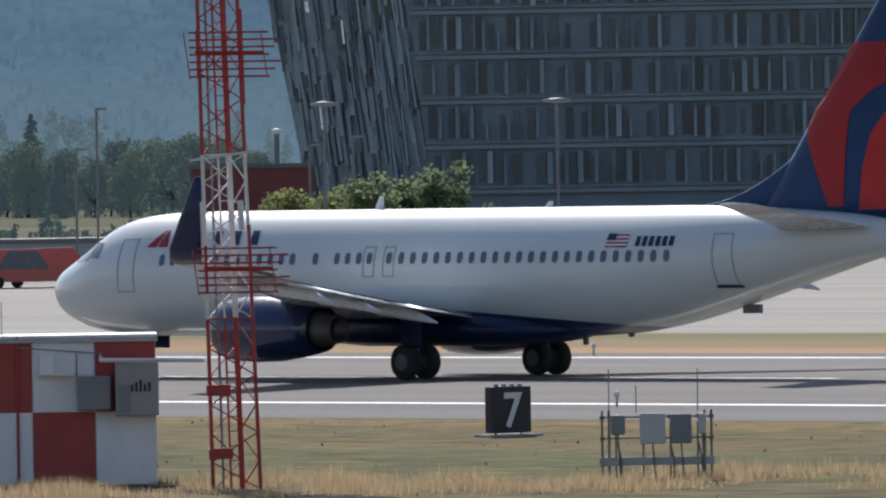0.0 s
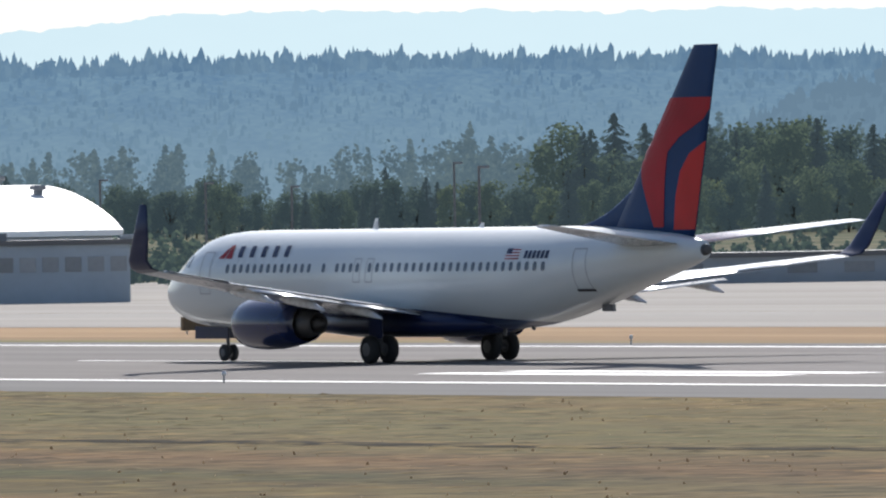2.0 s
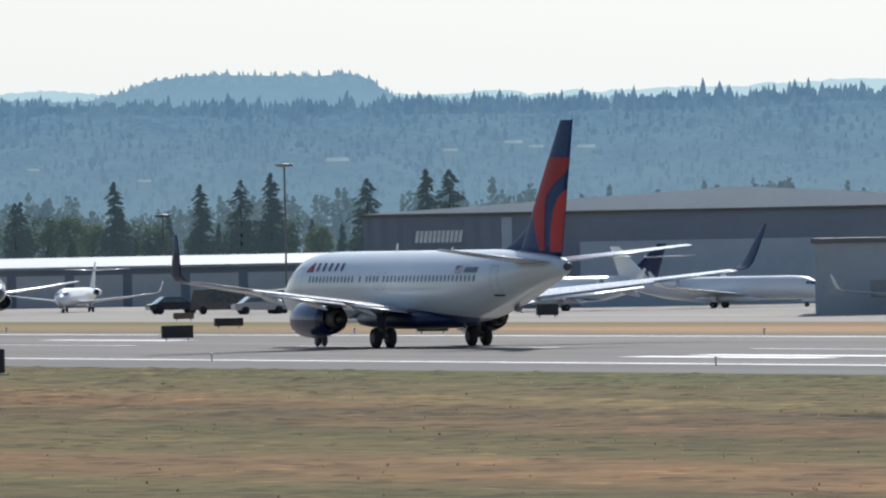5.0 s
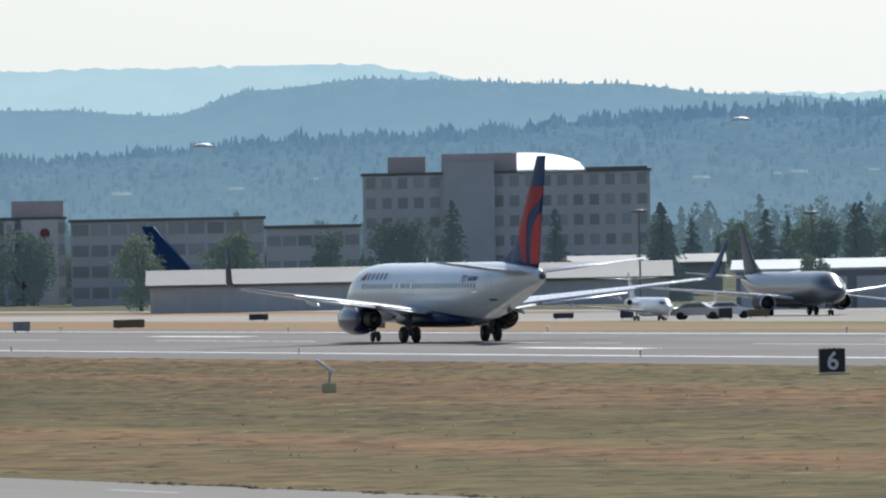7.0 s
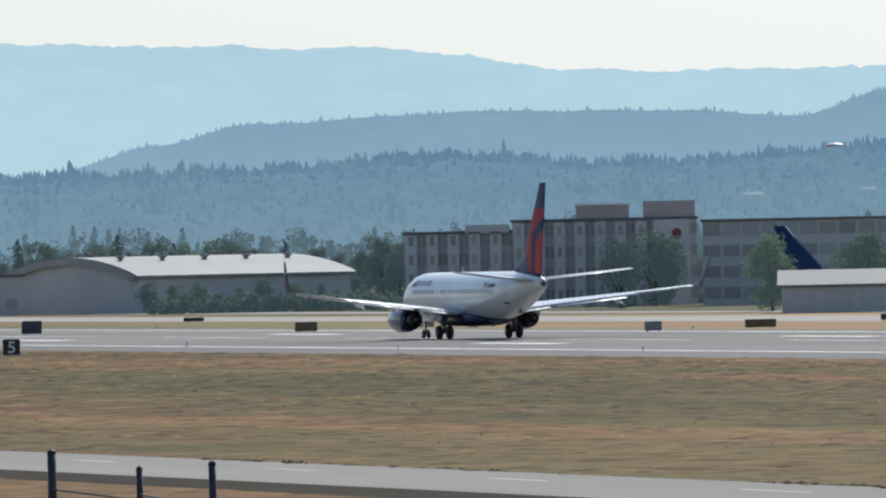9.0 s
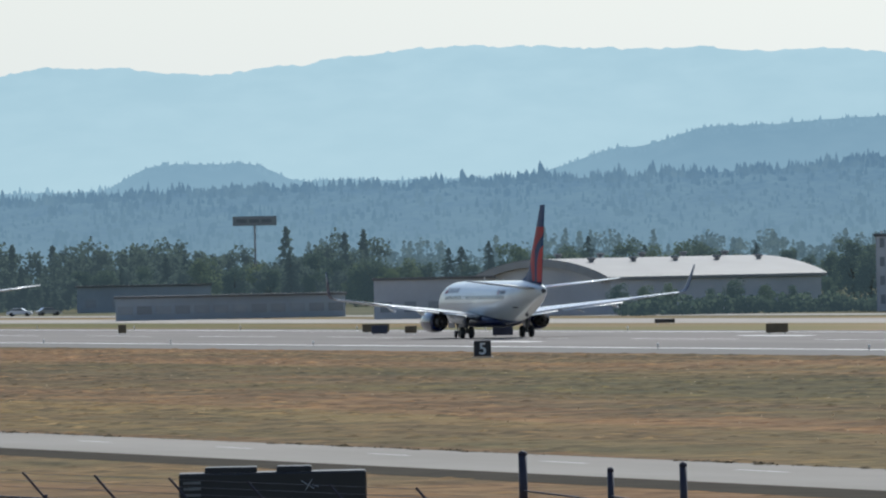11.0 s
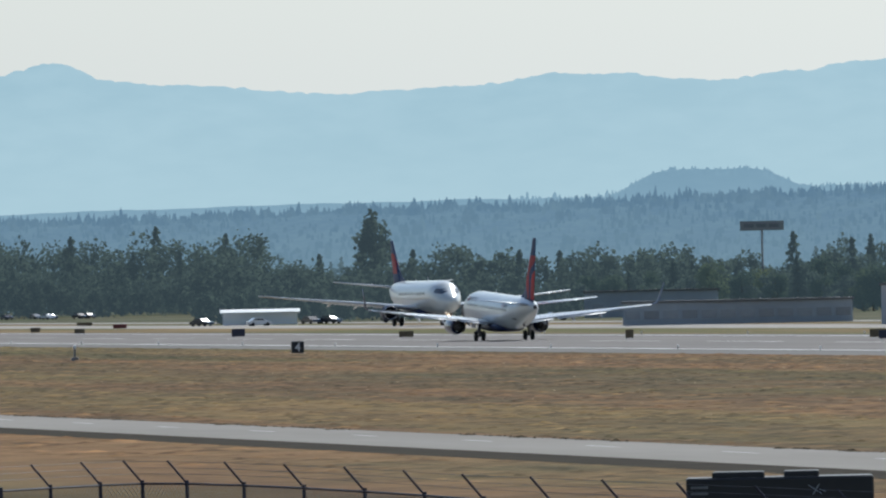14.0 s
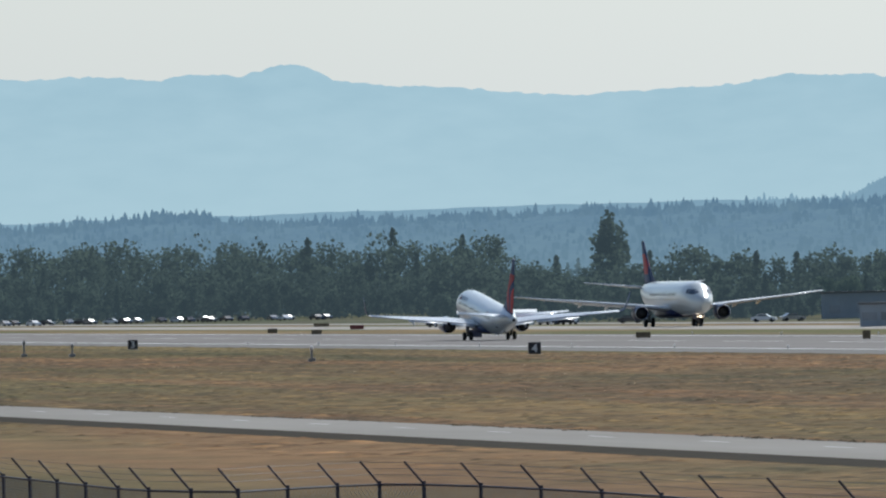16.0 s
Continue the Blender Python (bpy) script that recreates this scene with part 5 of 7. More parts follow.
# ---- buildings ----
def build_block(name, label, b0, b1, d, depth, z1, wall, storeys=0, cols=0, win=(1.4, 1.5), z0=0.0, sill=0.9, cap=0.35, category="building", pane=None):
    """A block whose front runs from bearing b0 (left) to b1 (right) at distance d."""
    mid = (b0 + b1) / 2
    w = d * radians(b0 - b1)
    t = thing(name, Matrix.Translation(P(mid, d)) @ pose(0, 0, 0, 0, 0, mid), label, category)
    part("wall", boxed(-w / 2, w / 2, 0, depth, z0, z1), wall, t)
    part("parapet", boxed(-w / 2 - 0.25, w / 2 + 0.25, -0.25, depth + 0.25, z1, z1 + cap), M["roof_grey"], t, "pale roof edge")
    if storeys:
        sh = (z1 - z0) / storeys
        bm = boxed(-win[0] / 2, win[0] / 2, -0.06, 0.10, 0, win[1])
        me = mesh_of("window", bm, pane or M["pane"])
        for i in range(storeys):
            for j in range(cols):
                x = -w / 2 + w * (j + 0.5) / cols
                part("window", me, None, t, at=pose(x, 0, z0 + i * sh + sill))
    return t


def build_vault(name, label, corner, turn, width, length, eave, peak, roof, wall, vents=0):
    """A hangar with a curved roof: corner is its near left foot, its length runs along local x."""
    t = thing(name, Matrix.Translation(corner) @ pose(0, 0, 0, 0, 0, turn), label, "hangar")
    n = 24
    rise = peak - eave
    arc = [(width * i / n, eave + rise * math.sin(math.pi * i / n) ** 0.8) for i in range(n + 1)]
    bm = bmesh.new()
    for x in (0.0, length):
        vs = [bm.verts.new((x, y, z - 0.02)) for y, z in arc] + [bm.verts.new((x, width, 0)), bm.verts.new((x, 0, 0))]
        bm.faces.new(vs)
    for y in (0.0, width):
        bm.faces.new([bm.verts.new(p) for p in ((0, y, 0), (length, y, 0), (length, y, eave), (0, y, eave))])
    part("wall", bm, wall, t)
    o = 0.7
    bm = bmesh.new()
    loft(bm, [[Vector((x, y + (y - width / 2) * 0.02, z + e)) for y, z in arc for e in (0.05,)] + [Vector((x, y + (y - width / 2) * 0.02, z + 0.45)) for y, z in arc[::-1]] for x in (-o, length + o)])
    rf = part("roof", bm, roof, t, "bright white curved roof", False)
    bm = bmesh.new()
    loft(bm, [[Vector((x, y + (y - width / 2) * k, eave + (z - eave) * (1 + k) + 0.30)) for y, z in arc for k in (0.0,)] + [Vector((x, width / 2 + (y - width / 2) * 0.94, eave + (z - eave) * 0.90 - 0.35)) for y, z in arc[::-1]] for x in (-o - 0.15, -o + 0.1)])
    part("gable_trim", bm, M["concrete"], t, "grey arched gable trim")
    for k in range(vents):
        x = length * (k + 0.4) / vents
        for row, f in ((0, 0.5), (1, 0.26)):
            y = width * f
            z = eave + rise * math.sin(math.pi * f) ** 0.8 + 0.4
            part("roof_vent", box(box(bmesh.new(), x - 0.26, x + 0.26, y - 0.26, y + 0.26, z - 0.3, z + 0.40), x - 0.46, x + 0.46, y - 0.46, y + 0.46, z + 0.40, z + 0.72, 0.08), M["dull_grey"], rf, "small grey roof vent with a hood")
    return t


def build_gabled(name, label, b0, b1, d, depth, eave, peak, wall, roof, doors=0):
    mid = (b0 + b1) / 2
    w = d * radians(b0 - b1)
    t = thing(name, Matrix.Translation(P(mid, d)) @ pose(0, 0, 0, 0, 0, mid), label, "building")
    part("wall", boxed(-w / 2, w / 2, 0, depth, 0, eave), wall, t)
    bm = bmesh.new()
    loft(bm, [[Vector((x, -0.5, eave - 0.1)), Vector((x, depth / 2, peak)), Vector((x, depth + 0.5, eave - 0.1)), Vector((x, depth + 0.5, eave + 0.15)), Vector((x, depth / 2, peak + 0.3)), Vector((x, -0.5, eave + 0.15))] for x in (-w / 2 - 0.5, w / 2 + 0.5)])
    part("roof", bm, roof, t, "low pitched pale roof")
    for k in range(doors):
        x = -w / 2 + w * (k + 0.5) / doors
        part("door", boxed(x - w / doors * 0.42, x + w / doors * 0.42, -0.12, 0.05, 0, eave * 0.82), M["stucco_grey"], t, "wide sliding hangar door")
    return t


def build_bays(parent, w, z1, storeys, n, wall):
    """Projecting wall bays with a column of paired windows beside each."""
    sh, bw = z1 / storeys, w / n
    glass = mesh_of("window", box(boxed(-0.62, -0.06, -0.05, 0.06, 0, 1.45), 0.06, 0.62, -0.05, 0.06, 0, 1.45), M["pane"])
    sill = mesh_of("window_sill", boxed(-0.72, 0.72, -0.16, 0.02, -0.12, 0), wall)
    small = mesh_of("window", boxed(-0.3, 0.3, -0.05, 0.06, 0, 1.2), M["pane"])
    for k in range(n):
        x = -w / 2 + bw * (k + 0.5)
        part("bay", boxed(x - bw * 0.48, x + bw * 0.06, -1.0, 0.02, 0, z1 - 0.05, 0.03), wall, parent, "projecting stucco bay")
        part("cornice", boxed(x - bw * 0.50, x + bw * 0.08, -1.12, 0.02, z1 - 0.05, z1 + 0.22), M["roof_grey"], parent)
        for i in range(storeys):
            wi = part("window", glass, None, parent, at=pose(x + bw * 0.29, 0, i * sh + 0.85))
            part("window_sill", sill, None, wi)
            part("window", small, None, parent, at=pose(x - bw * 0.21, -1.0, i * sh + 0.95))


def build_office():
    """Glass block with walls that lean out, behind a screen of upright fins and dark slots."""
    w, d, zt, sh = 66.0, 1000.0, 34.0, 4.1
    t = thing("office_block", Matrix.Translation(P(46.06, d)) @ pose(0, 0, 0, 0, 0, 45.2), "dark glass office block with leaning walls and grey fins", "building")
    edge = lambda z: -0.100 * (z - 7)               # the corner leans out as it rises
    side = lambda z: -11.5 - 0.190 * (z - 7)
    bm = bmesh.new()
    loft(bm, [[Vector((edge(z), 0, z)), Vector((w, 0, z)), Vector((w, 30, z)), Vector((edge(z), 30, z))] for z in (0, zt)])
    part("wall", bm, M["office_wall"], t, "slate grey panelled wall")
    bm = bmesh.new()
    loft(bm, [[Vector((side(z), 5.5, z)), Vector((edge(z) - 0.02, 0.3, z)), Vector((edge(z) - 0.02, 26, z)), Vector((side(z), 26, z))] for z in (0, zt)])
    part("wall", bm, M["office_glass"], t, "blue glass wall reflecting the sky")
    rng = random.Random(4)
    for k in range(8):
        z = 0.55 + k * sh
        part("floor_band", boxed(edge(z) - 0.1, w, -0.50, 0.05, z, z + 0.34), M["spandrel"], t, "grey floor band")
        part("floor_band", boxed(edge(z) - 0.1, w, -0.32, 0.05, z + 0.52, z + 0.68), M["spandrel"], t, "thin grey floor band")
    slots = [mesh_of("window", boxed(-a, a, -0.10, 0.05, 0, h), M["slot"]) for a, h in ((0.36, 2.9), (0.28, 2.7), (0.45, 2.9), (0.22, 2.3))]
    fins = [mesh_of("screen_fin", boxed(-a, a, -0.70, -0.04, 0, h), M["fin_metal"]) for a, h in ((0.10, 3.2), (0.16, 3.0), (0.24, 2.9), (0.12, 2.6), (0.08, 1.6))]
    for k in range(1, 7):
        z = 0.55 + k * sh + 0.85
        x = edge(z) + 0.7
        while x < 40:
            part("window", rng.choice(slots), None, t, at=pose(x, 0, z + rng.uniform(-0.05, 0.25)))
            if rng.random() < 0.8:
                part("screen_fin", rng.choice(fins), None, t, at=pose(x + rng.uniform(0.5, 0.85), 0, z + rng.uniform(-0.2, 0.15)))
            x += rng.choice((1.15, 1.3, 1.3, 1.75, 2.2))
    # leaning strips imitate pale and dark streaks reflected in the side glass
    long_fins = [mesh_of("screen_fin", boxed(-a, a, -0.30, 0.02, 0, h), M["fin_metal"]) for a, h in ((0.10, 5.5), (0.16, 4.2), (0.22, 3.0), (0.12, 7.5))]
    dark_fins = [mesh_of("window", boxed(-a, a, -0.12, 0.05, 0, h), M["slot"]) for a, h in ((0.20, 3.4), (0.30, 2.8), (0.14, 5.0))]
    # bright panels added as painted glints on that glass
    bright = [mesh_of("mirror_panel", boxed(-a, a, -0.40, -0.32, 0, h), M["glint"]) for a, h in ((0.14, 1.5), (0.10, 2.2), (0.20, 1.0))]
    for j in range(230):
        z = 5 + (j % 10) * 2.0 + rng.uniform(-1.0, 1.0)
        f = rng.random()
        x = side(z) * f + edge(z) * (1 - f)
        r = rng.random()
        me = rng.choice(bright if r < 0.03 else dark_fins if r < 0.36 else long_fins)
        part(me.name.split(".")[0], me, None, t, at=pose(x, 0.3 + 5.2 * f - 0.05, z, 0, rng.uniform(-9, -5), -24))


def build_letters(parent, n, w, h, x0, z0, y, material):
    """Plain slanted bars that stand for a name on a wall."""
    for k in range(n):
        bm = bmesh.new()
        x = x0 + k * w * 1.35
        a = [bm.verts.new((x + dx, y, z0 + dz)) for dx, dz in ((0, 0), (w, 0), (w + 0.15, h), (0.15, h))]
        b = [bm.verts.new(v.co + Vector((0, 0.15, 0))) for v in a]
        bm.faces.new(a)
        for i in range(4):
            bm.faces.new((a[i], b[i], b[(i + 1) % 4], a[(i + 1) % 4]))
        part("letter_bar", bm, material, parent, "white sign bar")


def build_buildings():
    build_office()
    build_block("brick_block", "low maroon building behind trees with a chimney mast", 47.3, 46.66, 860, 14, 7.2, M["maroon"])
    mast = thing("chimney_mast", Matrix.Translation(P(46.85, 866)), "dark slender mast with a pale cap behind the trees", "mast")
    part("pole", rodded(((0, 0, 0), (0, 0, 9.9), 0.22), n=10), M["strut"], mast)
    part("cap", revolve(bmesh.new(), [(9.85, 0.30), (10.0, 0.42), (10.2, 0.40), (10.3, 0.1)], 12, 'Z'), M["tower_white"], mast, "pale lamp cap", True)
    build_gabled("field_shed", "small dark blue-grey shed with slate roof", 56.19, 55.72, 728, 8, 2.35, 3.6, M["fbo"], M["sign_navy"])
    t = build_vault("vault_hangar", "large hangar with bright white vaulted roof and roof vents", P(60.0, 745), 60.0 + 22, 30, 25.0, 4.4, 7.6, M["hangar_white"], M["hangar_grey"], 7)
    b = build_block("hangar_annex", "low white office wing before the vaulted hangar", 60.05, 58.15, 738, 8, 3.9, M["fbo_light"], 1, 16, (1.1, 1.0), sill=2.1)
    part("roof_mast", rodded(((-4.3, 1, 3.9), (-4.3, 1, 6.0), 0.06), ((-4.7, 1, 5.3), (-3.9, 1, 5.3), 0.05), ((-4.6, 1, 4.7), (-4.2, 1, 4.7), 0.12)), M["dull_grey"], b, "roof mast with small instruments")
    part("roof_unit", box(boxed(2.6, 4.0, 1, 2.4, 4.2, 4.75, 0.05), 3.3, 3.5, 1.5, 1.7, 4.75, 5.8), M["dull_grey"], b, "grey rooftop fan unit with stack")
    part("roof_unit", boxed(1.4, 2.0, 1, 2, 4.2, 4.5, 0.04), M["cabinet"], b, "pale rooftop box")
    part("roof_unit", boxed(11.6, 12.6, 1, 2, 4.2, 4.55, 0.04), M["cabinet"], b, "pale rooftop box")
    build_block("hangar_wing", "grey flat-roofed wing beside the vaulted hangar", 61.35, 60.06, 742, 20, 4.4, M["hangar_grey"], 0)
    t = build_block("atrium_building", "long grey building with a sloping glass skylight", 64.6, 61.33, 760, 24, 5.0, M["hangar_grey"], 1, 14, (1.6, 1.2), sill=1.2)
    sl = bmesh.new()
    loft(sl, [[Vector((x, y, z)) for y, z in ((1.0, 5.4), (5.0, 6.9), (9.0, 5.4))] for x in (12.4, 21.0)])
    sk = part("skylight", sl, M["pane"], t, "sloping glass skylight")
    for k in range(9):
        x = 12.3 + k * 1.09
        part("glazing_bar", rodded(((x, 0.9, 5.42), (x, 5.0, 6.98), 0.07)), M["tower_white"], sk)
    part("glazing_bar", rodded(((12.2, 5.0, 7.0), (21.1, 5.0, 7.0), 0.12)), M["tower_white"], sk)
    # dark hangar with name bars
    t = build_block("charter_hangar", "long slate hangar with pale low gable and white name bars", 66.953, 63.2, 890, 44, 7.55, M["fbo"], cap=0.25)
    build_letters(t, 11, 0.26, 0.98, -25.0, 5.45, -0.22, M["tower_white"])
    bm = bmesh.new()
    loft(bm, [[Vector((-29.4, y, 7.82)), Vector((1.5, y, 9.55)), Vector((29.4, y, 7.82))] for y in (-0.6, 44.6)])
    part("roof", bm, M["hangar_white"], t, "pale shallow gabled roof")
    part("hangar_door", boxed(-11.6, 9.0, -0.18, 0.05, 0, 5.3), M["fbo_light"], t, "wide pale hangar door")
    part("corner_panel", boxed(-17.95, -17.1, -0.2, 0.05, 0, 7.4), M["fbo_light"], t, "pale upright panel")
    for k in range(14):
        part("cladding_rib", boxed(-28.8 + k * 1.25, -28.66 + k * 1.25, -0.10, 0.02, 0, 7.5), M["fbo"], t)
    build_gabled("canopy_building", "low building with white roof beside the apron", 70.34, 69.47, 1300, 14, 3.9, 4.7, M["concrete"], M["pale_roof_white"])
    build_gabled("canopy_building", "low grey building with flat pale roof", 69.4, 66.98, 1010, 14, 3.6, 4.3, M["fbo"], M["hangar_grey"], 8)
    build_gabled("low_hangar", "low beige hangar with pale roof and sliding doors", 72.46, 71.28, 1145, 14, 2.8, 4.2, M["stucco"], M["roof_grey"], 6)
    build_gabled("low_hangar", "low beige hangar with pale roof and sliding doors", 71.26, 69.75, 1165, 14, 2.7, 4.2, M["stucco"], M["roof_grey"], 8)
    # hotels and flats
    t = build_block("hotel", "six-storey pinkish hotel with dark window rows", 71.34, 69.84, 1500, 18, 16.3, M["stucco"], 6, 18, (1.3, 1.5))
    part("penthouse", boxed(-16.2, -11.0, 2, 12, 16.3, 18.8), M["brick_pink"], t, "pink brick plant room")
    part("penthouse", boxed(-8.8, 1.5, 1, 14, 16.3, 19.1), M["brick_pink"], t, "pink brick plant room")
    part("stair_tower", boxed(-8.6, -1.6, -1.2, 1, 0, 18.0), M["stucco_grey"], t)
    bm = bmesh.new()
    loft(bm, [[Vector((1.5 + 9.6 * i / 10, y, 16.5 + 2.7 * f * math.sqrt(max(0.0, 1 - (i / 10) ** 2.2)))) for i in range(11)] + [Vector((11.1, y, 16.4)), Vector((1.5, y, 16.4))] for y, f in ((-0.3, 0.08), (4.0, 0.55), (9.0, 0.95), (14.0, 1.0))])
    part("curved_roof", bm, M["hangar_white"], t, "bright white curved roof")
    t = build_block("apartment_house", "beige four-storey apartment house", 72.87, 71.86, 1350, 16, 10.3, M["stucco_grey"], 4, 10, (2.0, 1.4))
    build_block("apartment_house", "pale flat-roofed house row", 71.85, 71.36, 1310, 14, 9.0, M["stucco"], 3, 6, (1.6, 1.2))
    t = build_block("hotel", "long beige hotel with projecting bays and stepped roofline", 73.86, 72.90, 1400, 16, 10.9, M["stucco_grey"])
    build_bays(t, 23.4, 10.9, 4, 9, M["stucco"])
    part("penthouse", boxed(-3.6, 3.2, 1, 9, 10.9, 12.9), M["brick_pink"], t, "pink brick plant room")
    part("penthouse", boxed(-3.9, 3.4, 0.8, 9.2, 12.9, 13.15), M["hangar_white"], t, "bright flat plant room roof")
    part("penthouse", boxed(5.0, 11.6, 1, 9, 10.9, 13.3), M["brick_pink"], t, "pink brick plant room")
    part("end_wall", boxed(6.2, 10.9, -1.15, 0.02, 0, 10.9), M["stucco"], t, "plain stucco end wall")
    part("round_sign", revolve(bmesh.new(), [(-1.30, 0.02), (-1.30, 0.62), (-1.16, 0.62)], 20, 'Y', centre=(9.2, 0, 9.15)), M["maroon"], t, "round dull red sign")
    t = build_block("hotel", "low beige hotel wing with small windows", 74.425, 73.87, 1400, 16, 9.6, M["stucco_grey"])
    build_bays(t, 13.5, 9.6, 4, 5, M["stucco"])
    part("gable", boxed(1.0, 6.6, -1.0, 12, 9.6, 10.7), M["stucco"], t, "raised stucco parapet")
    for x in (-6.0, -2.2, 2.4, 5.4):
        part("roof_lamp", boxed(x - 0.2, x + 0.2, -0.6, -0.3, 10.0, 10.25), M["tower_white"], t)
    build_block("office_tower", "distant grey office tower in haze", 70.4, 69.86, 1700, 14, 18.0, M["stucco_grey"], 6, 5, (2.0, 1.6))
    # low vaulted hangar and its neighbours
    build_vault("arched_hangar", "long hangar with shallow arched pale grey roof", P(75.81, 1465), 75.8 + 24, 46, 31, 4.6, 7.2, M["pale_roof_white"], M["stucco_grey"], 5)
    build_block("hangar_wing", "grey flat-roofed wing beside the arched hangar", 77.05, 76.42, 1474, 6, 5.2, M["stucco_grey"], 1, 5, (1.6, 1.4))
    build_block("hangar_wing", "low dark service building with pale roof edge", 78.4, 77.2, 1600, 16, 3.2, M["hangar_grey"], 1, 12, (2.2, 1.2))
    build_block("terminal_shed", "low grey cargo shed far off", 78.6, 77.9, 2000, 14, 4.6, M["hangar_grey"], 1, 5, (2, 1.5))
    build_gabled("white_canopy", "long low white trailer row far beyond the runway", 80.49, 80.10, 2010, 8, 2.2, 2.6, M["hangar_white"], M["hangar_white"])
    # parked fin behind the low hangar
    bm = bmesh.new()
    loft(bm, [[Vector((x0 + (x1 - x0) * c, sg * 0.25 * foil(c) * 2, z)) for c, sg in [(c, 1) for c in CH] + [(c, -1) for c in CH[-2:0:-1]]] for z, x0, x1 in ((0, -0.6, 3.6), (4.6, -0.6, 2.9), (9.4, -2.6, -1.1))])
    t = thing("parked_tail_fin", Matrix.Translation(P(72.38, 1250)) @ pose(0, 0, 0, 0, 0, 72.4), "dark blue tail fin of a parked airliner", "aeroplane")
    part("fin", bm, M["fin"], t, "", True)
    # wide red wall and white gantries by the terminal road
    for b0, b1, d, z in ((49.59, 48.33, 760, 6.0), (53.66, 52.95, 760, 5.0)):
        w = d * radians(b0 - b1)
        m = (b0 + b1) / 2
        g = thing("sign_gantry", Matrix.Translation(P(m, d)) @ pose(0, 0, 0, 0, 0, m), "pale steel gantry frame over the terminal road", "gantry", "terminal gantries")
        for x in (-w / 2, w / 2):
            part("column", boxed(x - 0.3, x + 0.3, -0.3, 0.3, 0, z, 0.04), M["fbo_light"], g)
        part("beam", boxed(-w / 2 - 0.3, w / 2 + 0.3, -0.35, 0.35, z, z + 0.55, 0.04), M["fbo_light"], g, "pale box beam")
        part("canopy", boxed(-w / 2, w / 2, 0.4, 5.0, z - 1.2, z - 0.9), M["hangar_grey"], g)
    build_block("terminal_wing", "low terminal wing with dark windows behind the apron", 56.0, 44.0, 800, 10, 1.9, M["hangar_grey"], 1, 40, (2.2, 0.8), sill=0.7)
    # water towers on the hill
    for b, z in ((72.17, 31.2), (69.36, 34.8)):
        t = thing("water_tower", Matrix.Translation(P(b, 2500)), "distant white domed water tower", "water tower", "water towers")
        part("tank", revolve(bmesh.new(), [(z - 0.9, 2.25), (z - 0.5, 2.1), (z - 0.15, 1.25), (z, 0.1)], 20, 'Z'), M["tower_white"], t, "white domed tank roof", True)
        # tank wall and stem glow in the hill's painted haze colour
        part("stem", rodded(((0, 0, 0), (0, 0, z - 3.0), 0.45), ((0, 0, z - 3.4), (0, 0, z - 0.92), 2.2), n=16), M["hill_trees"], t, "tank wall and slender stem glowing with painted haze")
    # billboard
    t = thing("billboard", Matrix.Translation(P(77.665, 2200)) @ pose(0, 0, 0, 0, 0, 77.6), "weathered grey wide billboard on a single pole", "billboard")
    part("panel", boxed(-4.4, 4.4, -0.3, 0.3, 16.2, 18.1, 0.05), M["concrete"], t, "weathered grey display panel")
    part("pole", rodded(((0, 0, 0), (0, 0, 16.3), 0.22), n=10), M["galv"], t)
    for k in range(3):
        part("display_bar", boxed(-3.6 + k * 2.5, -1.6 + k * 2.5, -0.34, -0.31, 16.8, 17.5), M["dull_grey"], t)


# ---- lamps, vehicles and signs across the field ----
def build_lamp_posts():
    def post(b, d, h, arms, label):
        t = thing("street_lamp", Matrix.Translation(P(b, d)) @ pose(0, 0, 0, 0, 0, b), label, "street lamp", "lamps by the terminal")
        part("pole", rodded(((0, 0, 0), (0, 0, h), 0.09), n=8), M["strut"], t, "dark grey steel pole")
        if arms == 2:
            for sd in (1, -1):
                part("arm", rodded(((0, 0, h - 0.5), (sd * 0.9, 0, h), 0.05), ((sd * 0.9, 0, h), (sd * 1.8, 0, h + 0.12), 0.05)), M["galv"], t)
                part("lantern", boxed(sd * 1.75 - 0.3, sd * 1.75 + 0.3, -0.15, 0.15, h + 0.05, h + 0.2, 0.03), M["tower_white"], t, "pale flat lantern")
        elif arms == 1:
            part("lantern", boxed(-0.1, 0.7, -0.15, 0.15, h - 0.05, h + 0.12, 0.03), M["dull_grey"], t, "flat lantern head")
        else:
            part("lamp_ring", revolve(bmesh.new(), [(h - 0.1, 0.2), (h, 0.85), (h + 0.15, 0.85), (h + 0.25, 0.2)], 14, 'Z'), M["dull_grey"], t, "round cluster of floodlights", True)
    for b in (52.05, 51.62, 51.15, 50.69, 50.73 + 0.5, 50.31, 49.9, 53.1, 53.5):
        post(b, 775, 6.0, 2, "grey double-armed street lamp")
    for b, d, h in ((49.30, 740, 10.4), (48.93, 740, 10.2), (48.34, 740, 10.8), (47.79, 740, 11.2), (47.90, 740, 8.5), (46.45, 720, 9.0), (46.68, 720, 8.5), (58.9, 900, 8.0), (58.3, 905, 8.6), (57.75, 900, 8.2), (57.3, 900, 7.8), (56.45, 900, 9.5), (56.32, 730, 8.6)):
        post(b, d, h, 1, "tall grey lamp post")
    for b, d, h in ((59.93, 720, 12.6), (62.46, 900, 12.2), (61.85, 900, 11.1), (60.65, 900, 11.5), (67.36, 1000, 12.6), (46.60, 690, 10.9), (45.385, 690, 10.9), (69.9, 1100, 9.5), (69.0, 1100, 9.0), (68.0, 1100, 8.4)):
        post(b, d, h, 3, "tall floodlight mast with round lamp head")


